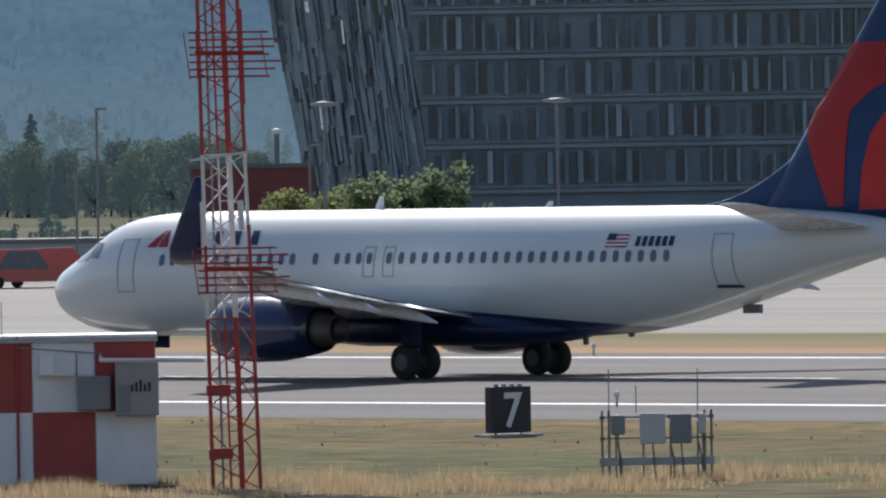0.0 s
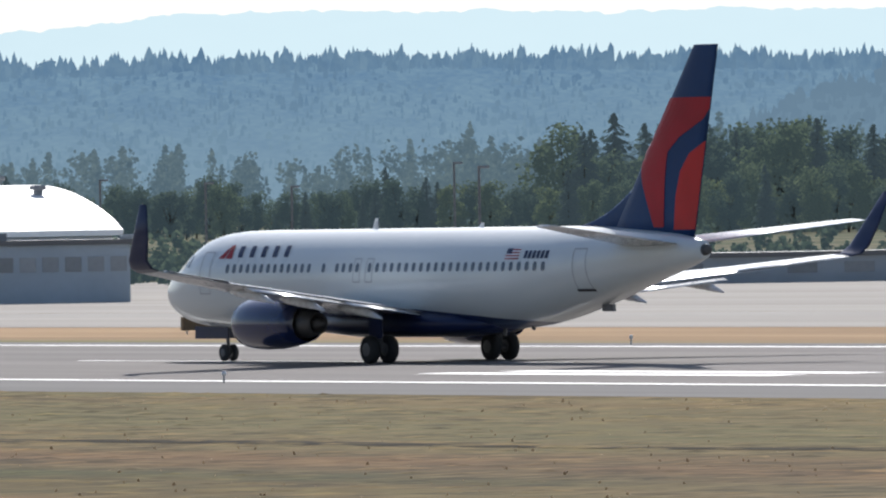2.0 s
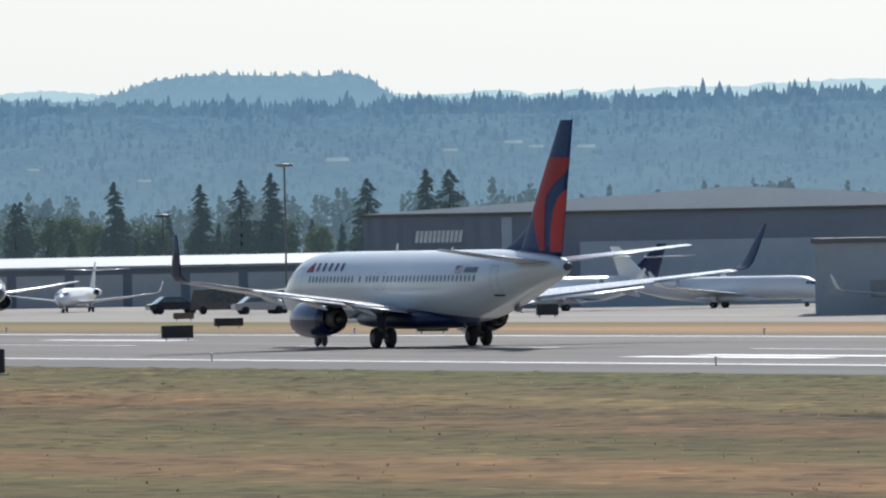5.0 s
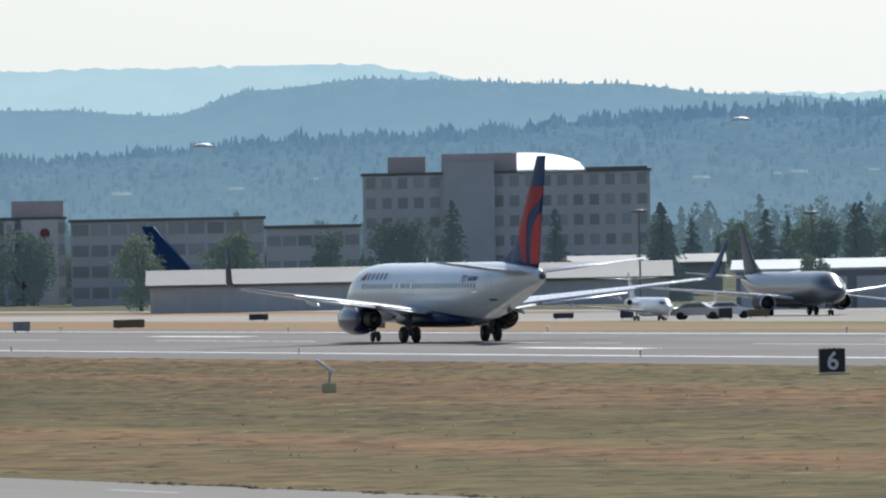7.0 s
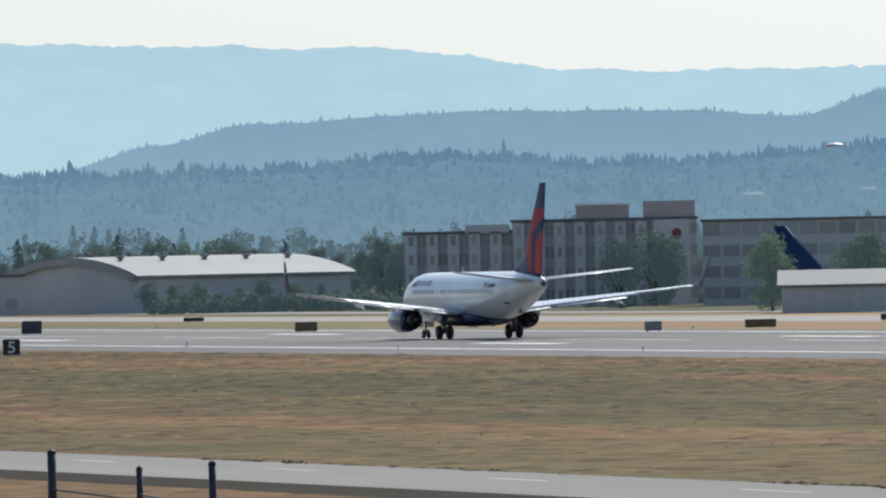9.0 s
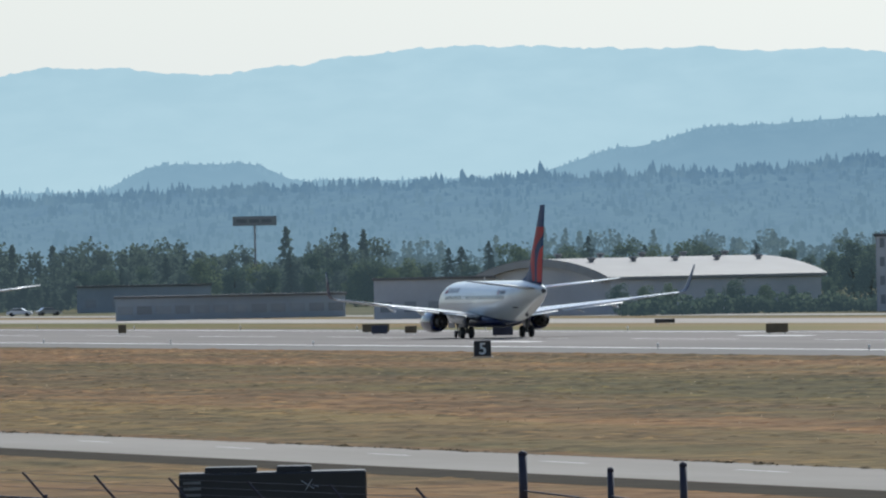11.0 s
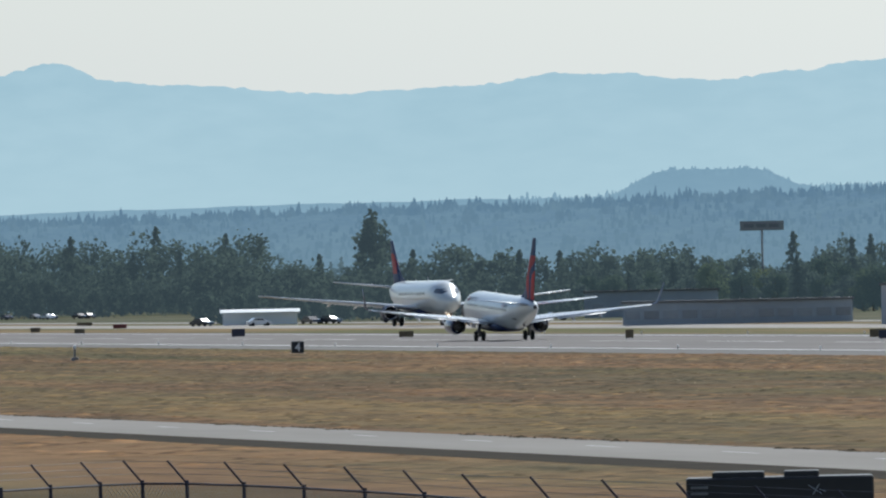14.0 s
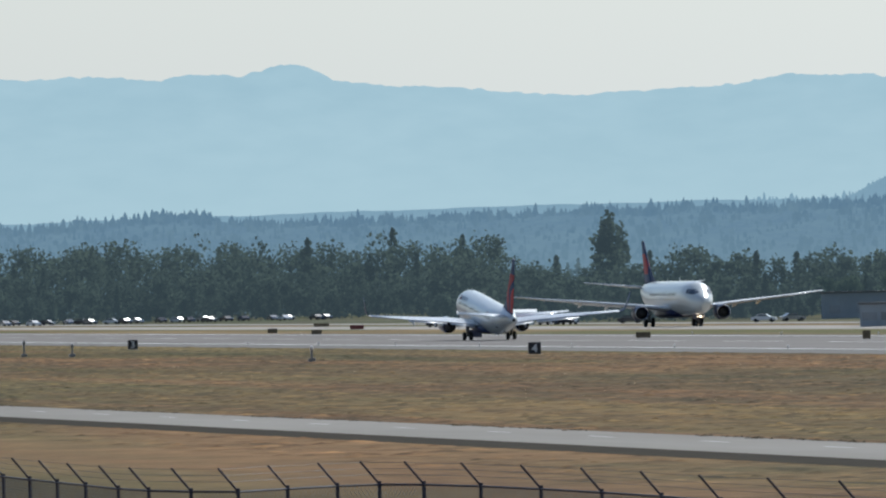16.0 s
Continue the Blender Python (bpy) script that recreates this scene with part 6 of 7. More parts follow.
def build_car(name, label, b, d, turn, paint, van=False, s=1.0):
    t = thing(name, Matrix.Translation(P(b, d)) @ pose(0, 0, 0, 0, 0, turn), label, "van" if van else "car")
    L, W, Hh = (2.7, 0.95, 2.1) if van else (2.2, 0.88, 1.42)
    prof = [(-L, 0.35), (-L, 0.85), (-L * 0.9, Hh * 0.95), (L * 0.45, Hh), (L * 0.8, 1.15), (L, 0.95), (L, 0.35)] if van else [(-L, 0.35), (-L, 0.82), (-L * 0.75, 0.92), (-L * 0.45, Hh), (L * 0.18, Hh), (L * 0.5, 0.95), (L * 0.95, 0.82), (L, 0.35)]
    bm = bmesh.new()
    loft(bm, [[Vector((x * s, y * s, z * s)) for x, z in prof] for y in (-W, W)])
    body = part("body", bm, paint, t)
    gl = [(-L * 0.42, Hh * 0.93), (L * 0.15, Hh * 0.93), (L * 0.40, 1.0), (-L * 0.65, 1.0)]
    for sd in (1, -1):
        bm = bmesh.new()
        bm.faces.new([bm.verts.new((x * s, sd * (W + 0.01) * s, z * s)) for x, z in gl])
        part("side_window", bm, M["slot"], body, "dark side glass")
    for x in (-L * 0.62, L * 0.62):
        for y in (-W * 0.92, W * 0.92):
            part("wheel", revolve(bmesh.new(), [(y * s - 0.1, 0.1), (y * s - 0.1, 0.33 * s), (y * s + 0.1, 0.33 * s), (y * s + 0.1, 0.1)], 14, 'Y', centre=(x * s, 0, 0.33 * s)), M["rubber"], t, "", True)
    return t


def build_vehicles():
    rng = random.Random(12)
    paints = ["car_dark", "car_silver", "car_dark", "car_dark", "car_white"]
    for k in range(24):
        p = rng.choice(paints)
        build_car("parked_car", {"car_white": "white", "car_silver": "silver", "car_dark": "dark"}[p] + " car parked far beyond the runway", 81.22 + k * 0.075 + rng.uniform(-0.06, 0.06), 2830 + rng.uniform(-60, 40), 41 + rng.uniform(-32, 32), M[p])
    for b, d, p in ((56.33, 960, "car_dark"), (56.43, 964, "car_silver"), (56.9, 990, "car_white"), (56.55, 980, "car_dark"), (57.0, 995, "car_silver"), (56.2, 990, "car_white"), (56.7, 985, "car_silver"), (57.35, 990, "car_dark"), (57.6, 985, "car_white"), (59.2, 700, "car_dark"), (59.5, 704, "car_silver"), (67.5, 880, "car_silver"), (67.95, 900, "car_dark"), (69.45, 905, "car_white"), (69.6, 900, "car_silver"), (50.9, 690, "car_silver"), (53.8, 690, "car_white"), (52.9, 690, "car_dark"), (78.9, 1900, "car_white"), (78.75, 1910, "car_silver"), (80.3, 1950, "car_white")):
        build_car("parked_car", {"car_white": "white", "car_silver": "silver", "car_dark": "dark"}[p] + " car parked by the apron", b, d, b + rng.uniform(-20, 20), M[p])
    for b, a in ((80.60, 42), (80.03, 20), (79.93, 45), (79.60, 70)):
        build_car("parked_car", "dark car parked beyond the taxiway", b, 1990, a, M["car_dark"])
    for b, d in ((48.15, 660), (48.05, 664), (44.6, 660)):
        build_car("service_truck", "red airport service truck on the apron", b, d, b, M["car_red"], True, 1.15)
    for b, d in ((67.33, 886), (66.74, 862)):
        build_car("service_truck", "silver-grey service truck standing on the apron", b, d, b + 40, M["car_silver"], True, 0.95)
    for b, d in ((61.1, 690), (60.4, 690), (63.1, 690), (67.69, 890)):
        build_car("service_van", "dark service van before the hangar", b, d, b, M["car_dark"], True)


def build_taxi_sign(x, y, w, h, material, label, turn=80.0):
    t = thing("taxiway_sign", Matrix.Translation((x, y, 0)) @ pose(0, 0, 0, 0, 0, turn), label, "airfield sign", "taxiway signs")
    part("panel", boxed(-w / 2, w / 2, -0.16, 0.16, 0.18, h, 0.03), material, t)
    for sx in (-0.35, 0.35):
        part("foot", rodded(((w * sx, 0, 0), (w * sx, 0, 0.2), 0.05)), M["galv"], t)


def build_field_signs():
    for x, y, w, h, m in ((-446, 337, 1.4, 0.8, "sign_brown"), (-462, 291, 1.9, 0.85, "sign_brown"), (-560, 291, 2.6, 0.85, "sign_brown"), (-653, 334, 1.4, 0.7, "sign_brown"), (-360, 297, 1.8, 0.65, "dark_box"), (-359, 299.5, 0.9, 0.65, "dark_box"),
                          (-856, 312, 1.1, 0.9, "sign_navy"), (-830, 311, 1.1, 1.0, "dark_box"), (-841, 318, 1.8, 0.75, "sign_brown"), (-721, 321, 1.6, 1.0, "dark_box"), (-861, 261, 1.4, 0.95, "dull_grey"), (-873, 274, 2.6, 0.85, "sign_brown"),
                          (-933, 305, 1.7, 0.7, "sign_navy"), (-928, 312, 2.2, 0.6, "dark_box"), (-1003, 243, 1.9, 1.1, "sign_navy"), (-1159, 299, 2.2, 0.6, "dark_box"), (-952, 256, 2.0, 1.0, "sign_brown"), (-1072, 247, 1.6, 1.0, "sign_navy"),
                          (-1071, 250, 1.2, 0.9, "sign_brown"), (-957, 273, 0.9, 0.6, "sign_brown"), (-1337, 247, 1.8, 0.9, "sign_brown"), (-1104, 254, 2.8, 1.0, "sign_brown"), (-1040, 252, 1.9, 1.2, "sign_navy"), (-1195, 246, 0.9, 1.1, "sign_brown"),
                          (-1456, 246, 1.8, 1.2, "sign_navy"), (-2109, 326, 3.0, 0.8, "sign_brown"), (-1700, 262, 1.6, 0.9, "sign_brown"), (-1800, 270, 1.6, 0.9, "sign_brown"), (-1900, 300, 2.4, 0.9, "maroon"), (-624, 270, 2.0, 0.9, "dark_box"),
                          (-618, 250.5, 1.95, 0.95, "dark_box"), (-693, 284.7, 2.0, 0.72, "dark_box"), (-761, 309, 1.55, 0.65, "sign_brown"), (-868, 310.7, 1.7, 0.62, "sign_navy")):
        build_taxi_sign(x, y, w, h, M[m], {"sign_navy": "dark blue", "dark_box": "black", "dull_grey": "grey", "sign_brown": "brown", "maroon": "red"}[m] + " taxiway sign seen from behind on the grass")


def text_mesh(body, size, depth, material):
    cu = bpy.data.curves.new("digit", 'FONT')
    cu.body, cu.size, cu.extrude, cu.align_x, cu.offset = body, size, depth, 'CENTER', 0.018
    ob = bpy.data.objects.new("digit", cu)
    scene.collection.objects.link(ob)
    me = bpy.data.meshes.new_from_object(ob.evaluated_get(bpy.context.evaluated_depsgraph_get()))
    bpy.data.objects.remove(ob)
    bpy.data.curves.remove(cu)
    me.materials.clear()
    me.materials.append(material)
    return me


def build_distance_signs():
    for k, n in enumerate("76543"):
        x = -(198.8 + 304.8 * k) * 0.955
        t = thing("distance_sign", Matrix.Translation((x, 185.5, 0)) @ pose(0, 0, 0, 0, 0, 85), "black runway distance sign with a white numeral " + n, "airfield sign", "distance signs")
        part("panel", boxed(-0.62, 0.62, -0.14, 0.14, 0.10, 1.22, 0.025), M["black"], t, "black sign panel")
        part("numeral", text_mesh(n, 1.18, 0.01, M["tower_white"]), None, t, "white numeral " + n, at=Matrix.Translation((0, -0.16, 0.25)) @ pose(0, 0, 0, 90, 0, 0))
        part("base", boxed(-0.75, 0.75, -0.4, 0.4, 0, 0.06), M["concrete"], t, "thin concrete base")
        for sx in (-0.4, 0.4):
            part("foot", rodded(((sx, 0, 0.05), (sx, 0, 0.12), 0.04)), M["galv"], t)
        for j in range(4):
            part("top_lamp", boxed(-0.42 + j * 0.25, -0.34 + j * 0.25, -0.05, 0.05, 1.22, 1.27), M["dull_grey"], t)


def build_edge_lights():
    for k in range(22):
        x = -150 - k * 60.5
        for y, z in ((209.8, 0.40), (269.0, 0.40)):
            t = thing("edge_light", Matrix.Translation((x, y, 0)), "small runway edge light on a stem", "runway light", "runway edge lights")
            part("stem", rodded(((0, 0, 0), (0, 0, 0.28), 0.035)), M["galv"], t)
            part("lens", revolve(bmesh.new(), [(0.26, 0.07), (0.34, 0.09), (0.42, 0.06), (0.44, 0.01)], 10, 'Z'), M["tower_white"], t, "clear glass lens", True)


# ---- gear beside the field in front ----
def at_spot(b, d):
    return Matrix.Translation(P(b, d)) @ pose(0, 0, 0, 0, 0, b)


def build_tower():
    d = 224.0          # beside the shed, red and white bands
    t = thing("lattice_tower", at_spot(47.085, d) @ pose(0, 0, 0, 0, -1.4, 0), "red and white banded lattice antenna tower", "antenna tower")
    w0, w1, top = 0.50, 0.40, 12.6
    def leg(i, z):
        k = w0 + (w1 - w0) * z / top
        a = (math.radians(200), math.radians(335), math.radians(80))[i]
        return Vector((math.cos(a) * k * 1.05, math.sin(a) * k * 1.05, z))
    bands = [(0, 3.5, "tower_red"), (3.5, 6.85, "tower_white"), (6.85, 10.2, "tower_red"), (10.2, 12.6, "tower_white")]
    for z0, z1, m in bands:
        for i in range(3):
            part("leg", rodded((leg(i, z0), leg(i, z1), 0.042), n=8), M[m], t, m.replace("tower_", "") + " tubular leg")
        n = max(3, round((z1 - z0) / 0.55))
        for k in range(n):
            za, zb = z0 + (z1 - z0) * k / n, z0 + (z1 - z0) * (k + 1) / n
            for i in range(3):
                j = (i + 1) % 3
                part("brace", rodded((leg(i, za), leg(j, zb)) if k % 2 else (leg(j, za), leg(i, zb)), r=0.016), M[m], t)
        for i in range(3):
            part("brace", rodded((leg(i, z1), leg((i + 1) % 3, z1)), r=0.018), M[m], t)
    for z0, z1, m in bands:
        la = part("ladder_rail", rodded(((-0.12, -0.05, z0), (-0.12, -0.05, z1), 0.022)), M[m], t)
        part("ladder_rail", rodded(((0.14, -0.05, z0), (0.14, -0.05, z1), 0.022)), M[m], t)
        for k in range(int((z1 - z0) / 0.3)):
            part("rung", rodded(((-0.12, -0.05, z0 + 0.3 * k), (0.14, -0.05, z0 + 0.3 * k), 0.012)), M[m], la)
        part("feed_cable", rodded(((-0.28, 0.05, z0), (-0.26, 0.05, z1), 0.03)), M["dull_grey"], t, "grey feed cable")
    for z in (0.75, 2.05):
        part("junction_box", boxed(-0.55, -0.05, -0.62, -0.42, z - 0.1, z + 0.12, 0.02), M["tower_red"], t, "small red junction box")
    for z0, m in ((4.05, "tower_red"), (8.45, "tower_red"), (11.3, "tower_white")):
        ar = part("rod_antenna", rodded(((-0.45, -0.5, z0), (-0.45, -0.5, z0 + 0.95), 0.03), ((0.45, -0.5, z0 - 0.6), (0.45, -0.5, z0 + 1.35), 0.035), ((-0.5, -0.5, z0 + 0.5), (0.9, -0.5, z0 + 0.45), 0.035)), M[m], t, "red antenna frame with short rods")
        for k in range(7):
            z = z0 + 0.15 * k
            part("rod", rodded(((-0.62, -0.55, z), (1.0 + 0.12 * (k % 3), -0.55 + 0.2 * (k % 2), z - 0.04), 0.022)), M[m], ar)
        for x in (-0.62, 0.95):
            part("rod", rodded(((x, -0.55, z0 - 0.05), (x - 0.1, -0.55, z0 + 0.9), 0.014)), M[m], ar)
    part("bracket_ring", rodded(((-0.7, -0.4, 6.75), (0.7, -0.4, 6.9), 0.03), ((0.3, -0.5, 5.3), (0.3, -0.5, 5.9), 0.06), ((-0.5, -0.5, 3.9), (-0.5, -0.5, 5.9), 0.03)), M["tower_white"], t, "white bracket tubes")
    t["label"] = "red and white banded lattice antenna tower beside the checkered shed"


def build_checker_shed():
    b, d = 48.29, 229.0
    t = thing("equipment_shed", at_spot(b, d), "red and white checkered equipment shed on the grass", "shed")
    W, D, Hh = 6.30, 3.0, 3.08
    part("wall", boxed(-W / 2, W / 2, 0.03, D, 0, Hh), M["panel_white"], t, "chalky white shed wall")
    part("roof", boxed(-W / 2 - 0.04, W / 2 + 0.04, -0.03, D + 0.05, Hh, Hh + 0.06), M["tower_white"], t, "flat white roof")
    edges = [-3.15, -2.22, -1.30, -0.36, 0.57, 1.88, 3.15]
    for r, (z0, z1) in enumerate(((0.0, 1.53), (1.54, 3.07))):
        for c in range(6):
            red = (c + r) % 2 == 0
            if c == 2:
                red = False
            part("panel", boxed(edges[c] + 0.01, edges[c + 1] - 0.01, -0.012, 0.03, z0, z1, 0.006), M["panel_red"] if red else M["panel_white"], t, "faded red panel" if red else "white panel")
    dr = part("door", boxed(-1.26, -0.42, -0.05, 0.0, 0.04, 2.5, 0.012), M["tower_white"], t, "white steel door with small window")
    part("door_frame", boxed(-1.31, -0.37, -0.03, 0.0, 0.0, 2.56), M["seam"], t, "grey steel door frame")
    part("grab_bar", rodded(((-2.3, -0.25, 0.86), (-1.45, -0.25, 1.02), 0.025), ((-1.5, -0.25, 1.0), (-1.38, -0.25, 1.05), 0.06), ((-2.25, 0.0, 0.87), (-2.25, -0.25, 0.87), 0.02)), M["strut"], t, "dark hinged bar beside the door")
    part("gutter", boxed(-3.2, 3.2, -0.10, -0.04, 2.99, 3.07), M["galv"], t, "grey gutter along the roof edge")
    part("wall_cable", rodded(((0.26, -0.06, 2.9), (2.0, -0.06, 2.75), 0.015), ((1.5, -0.06, 2.75), (1.5, -0.06, 2.28), 0.015)), M["dull_grey"], t, "thin grey cable")
    part("door_window", boxed(-0.95, -0.84, -0.06, -0.04, 2.05, 2.28), M["pane"], dr)
    part("handle", boxed(-1.20, -1.13, -0.09, -0.05, 1.15, 1.32), M["dull_grey"], dr, "grey door handle")
    part("awning", boxed(-1.85, -0.60, -0.75, 0.0, 2.60, 2.70, 0.015), M["tower_white"], t, "small white awning over the door")
    part("conduit", rodded(((0.26, -0.05, 0.0), (0.26, -0.05, 3.1), 0.03)), M["panel_red"], t)
    part("air_unit", boxed(1.50, 2.20, -0.42, -0.02, 1.58, 2.28, 0.02), M["dull_grey"], t, "grey wall air unit")
    ac = part("air_unit", boxed(2.30, 3.20, -0.55, -0.02, 1.45, 2.55, 0.02), M["concrete"], t, "tall pale wall air unit with slots")
    for k in range(5):
        part("vent_slot", boxed(2.62 + k * 0.09, 2.67 + k * 0.09, -0.565, -0.55, 1.95, 2.10 + 0.05 * (k % 3)), M["black"], ac)
    part("air_unit", boxed(2.36, 2.62, -0.56, -0.05, 1.5, 2.1), M["dull_grey"], ac)
    part("vent_hood", boxed(0.72, 1.05, -0.35, -0.02, 2.30, 2.75, 0.02), M["panel_white"], t, "small white vent hood")
    part("vent_hood", boxed(1.05, 1.45, -0.30, -0.02, 2.30, 2.36), M["panel_white"], t)
    part("cable_tray", rodded(((2.0, -0.6, 2.62), (4.15, -0.6, 2.58), 0.05), ((2.0, -0.6, 2.62), (2.0, 0, 2.70), 0.04)), M["tower_white"], t, "white cable tray to the tower")
    for x in (-0.35, -0.95):
        part("whip_antenna", rodded(((x + 0.3, 1, 3.1), (x + 0.3, 1, 3.85), 0.012)), M["dull_grey"], t)


def build_rack(b, d, w, h, boxes, label, rods=()):
    t = thing("equipment_rack", at_spot(b, d), label, "equipment rack", "racks beside the shed")
    for x in (-w / 2, -w / 2 + 0.14, w / 2 - 0.14, w / 2):
        part("post", rodded(((x, 0, 0), (x, 0, h + 0.04), 0.026)), M["strut"], t)
    for z in (h * 0.3, h * 0.62, h * 0.93):
        part("rail", rodded(((-w / 2 - 0.05, 0, z), (w / 2 + 0.05, 0, z), 0.020)), M["strut"], t)
    for x0, x1, z0, z1, m in boxes:
        bx = part("cabinet", boxed(x0, x1, -0.28, -0.04, z0, z1, 0.02), M[m], t, "grey equipment cabinet")
        part("conduit", rodded((((x0 + x1) / 2, -0.15, z0), ((x0 + x1) / 2 + 0.05, -0.12, 0), 0.018)), M["strut"], bx)
    part("cross_beam", boxed(-w / 2 - 0.06, w / 2 + 0.06, -0.10, -0.03, h * 0.22, h * 0.34, 0.01), M["galv"], t, "grey steel cross beam")
    for k in range(max(2, int(w / 0.5))):
        x = -w / 2 + w * (k + 0.5) / max(2, int(w / 0.5))
        part("conduit", rodded(((x, 0.06, 0), (x, 0.06, h * 0.85), 0.020)), M["strut"], t)
    for k, x in enumerate((-w * 0.36, w * 0.12, w * 0.38)):
        part("conduit", rodded(((x, -0.12, h * 0.55), (x + 0.08, -0.14, h * 0.30), 0.022), ((x + 0.08, -0.14, h * 0.30), (x + 0.08, -0.14, 0.0), 0.022)), M["strut"], t)
        part("clamp", boxed(x - 0.05, x + 0.05, -0.06, 0.05, h * 0.90, h * 0.97, 0.01), M["galv"], t)
    for x in (-w / 2, w / 2):
        for z in (h * 0.3, h * 0.62, h * 0.93):
            part("clamp", boxed(x - 0.05, x + 0.05, -0.05, 0.05, z - 0.04, z + 0.04, 0.01), M["strut"], t)
    for x, z0, z1 in rods:
        part("whip_antenna", rodded(((x, 0, z0), (x, 0, z1), 0.012)), M["dull_grey"], t)


def build_near_gear():
    build_tower()
    build_checker_shed()
    build_rack(44.89, 226, 2.25, 1.40, [(-0.35, 0.18, 0.75, 1.38, "cabinet"), (0.28, 0.72, 0.75, 1.36, "dull_grey"), (-0.95, -0.65, 0.95, 1.35, "dull_grey"), (0.85, 1.02, 0.95, 1.36, "cabinet")], "pipe rack with grey radio cabinets and whip antennas", [(-0.98, 1.4, 2.3), (0.85, 1.4, 2.3), (-0.42, 1.4, 1.95)])
    build_rack(49.07, 223, 1.45, 1.62, [(-0.15, 0.22, 0.85, 1.6, "dull_grey"), (0.3, 0.75, 0.95, 1.6, "dull_grey"), (-0.65, -0.35, 1.0, 1.5, "cabinet")], "pipe rack with grey switch boxes before the shed")
    build_rack(49.708, 226, 0.62, 1.62, [(-0.14, 0.2, 0.95, 1.55, "cabinet"), (-0.1, 0.18, 0.3, 0.85, "dull_grey")], "narrow pipe rack with meter boxes")
    build_rack(50.19, 229, 1.05, 1.50, [(-0.48, 0.32, 0.78, 1.5, "cabinet"), (0.34, 0.52, 0.80, 1.5, "dull_grey")], "pipe rack with a white cabinet under a red pole")
    t = thing("antenna_pole", at_spot(50.142, 229.3), "red antenna pole with twin hooped tips and red lamp", "antenna pole")
    part("pole", rodded(((0, 0, 0), (0, 0, 4.85), 0.10), n=12), M["orange"], t, "orange-red tubular pole", True)
    for sd in (1, -1):
        part("hoop", rodded(((sd * 0.05, 0, 4.85), (sd * 0.22, 0, 4.95), 0.022), ((sd * 0.22, 0, 4.95), (sd * 0.20, 0, 5.45), 0.022), ((sd * 0.20, 0, 5.45), (sd * 0.10, 0, 5.42), 0.05)), M["dull_grey"], t, "dark antenna hoop")
    part("obstruction_lamp", revolve(bmesh.new(), [(2.50, 0.06), (2.54, 0.075), (2.64, 0.06), (2.66, 0.01)], 12, 'Z', centre=(0.20, -0.12, 0)), M["lamp_glow"], t, "glowing red obstruction lamp", True)
    part("obstruction_lamp", revolve(bmesh.new(), [(2.54, 0.04), (2.58, 0.05), (2.64, 0.01)], 12, 'Z', centre=(-0.02, -0.14, 0)), M["lamp_glow"], t, "glowing red obstruction lamp", True)
    part("lamp_bracket", boxed(0.0, 0.25, -0.16, -0.08, 2.40, 2.50), M["dull_grey"], t)
    for k, (b, h) in enumerate(((51.18, 0.95), (51.01, 0.92), (50.88, 0.98), (50.74, 0.92))):
        t = thing("bollard", at_spot(b, 226.5), "dark short bollard in dry grass", "bollard", "bollards by the racks")
        part("post", rodded(((0, 0, 0), (0, 0, h), 0.06), n=10), M["post"], t, "", True)
        part("cap", revolve(bmesh.new(), [(h, 0.075), (h + 0.06, 0.075), (h + 0.09, 0.02)], 10, 'Z'), M["strut"], t, "", True)
    t = thing("ground_box", at_spot(50.92, 227), "small weathered ground box between bollards", "utility box")
    part("body", boxed(-0.3, 0.3, -0.2, 0.2, 0, 0.42, 0.03), M["dull_grey"], t)
    part("camera_head", rodded(((-0.15, 0, 0.42), (-0.15, 0, 1.15), 0.025), ((-0.3, 0, 1.02), (0.05, 0, 1.02), 0.05)), M["galv"], t)
    # visibility sensor on the grass
    t = thing("visibility_sensor", Matrix.Translation((-461.2, 154.0, 0)) @ pose(0, 0, 0, 0, 0, 71.5), "white tilted sensor tube on a yellow box", "weather sensor")
    part("box", boxed(-0.32, 0.32, -0.2, 0.2, 0, 0.42, 0.03), surface("yellow_enamel", (0.50, 0.46, 0.28), 0.5), t, "dull yellow box")
    part("stem", rodded(((0, 0, 0.4), (0.03, 0, 0.95), 0.06)), M["galv"], t)
    part("tube", rodded(((-0.55, 0, 1.45), (0.10, 0, 0.98), 0.07), ((0.02, 0, 0.85), (0.15, 0, 1.05), 0.13), n=12), M["tower_white"], t, "white sensor tube", True)
    for x, y, h in ((-1035, 159, 1.5), (-1218, 160, 1.5), (-1245, 158, 1.9)):
        t = thing("beacon_post", Matrix.Translation((x, y, 0)), "small marker post with pale top on the grass", "marker")
        part("post", rodded(((0, 0, 0), (0, 0, h * 0.75), 0.10)), M["dull_grey"], t)
        part("head", revolve(bmesh.new(), [(h * 0.72, 0.16), (h * 0.85, 0.18), (h, 0.05)], 10, 'Z'), M["tower_white"] if x > -1200 else M["dull_grey"], t, "pale lamp head", True)
        part("base", boxed(-0.3, 0.3, -0.3, 0.3, 0, 0.3, 0.03), M["dull_grey"], t)


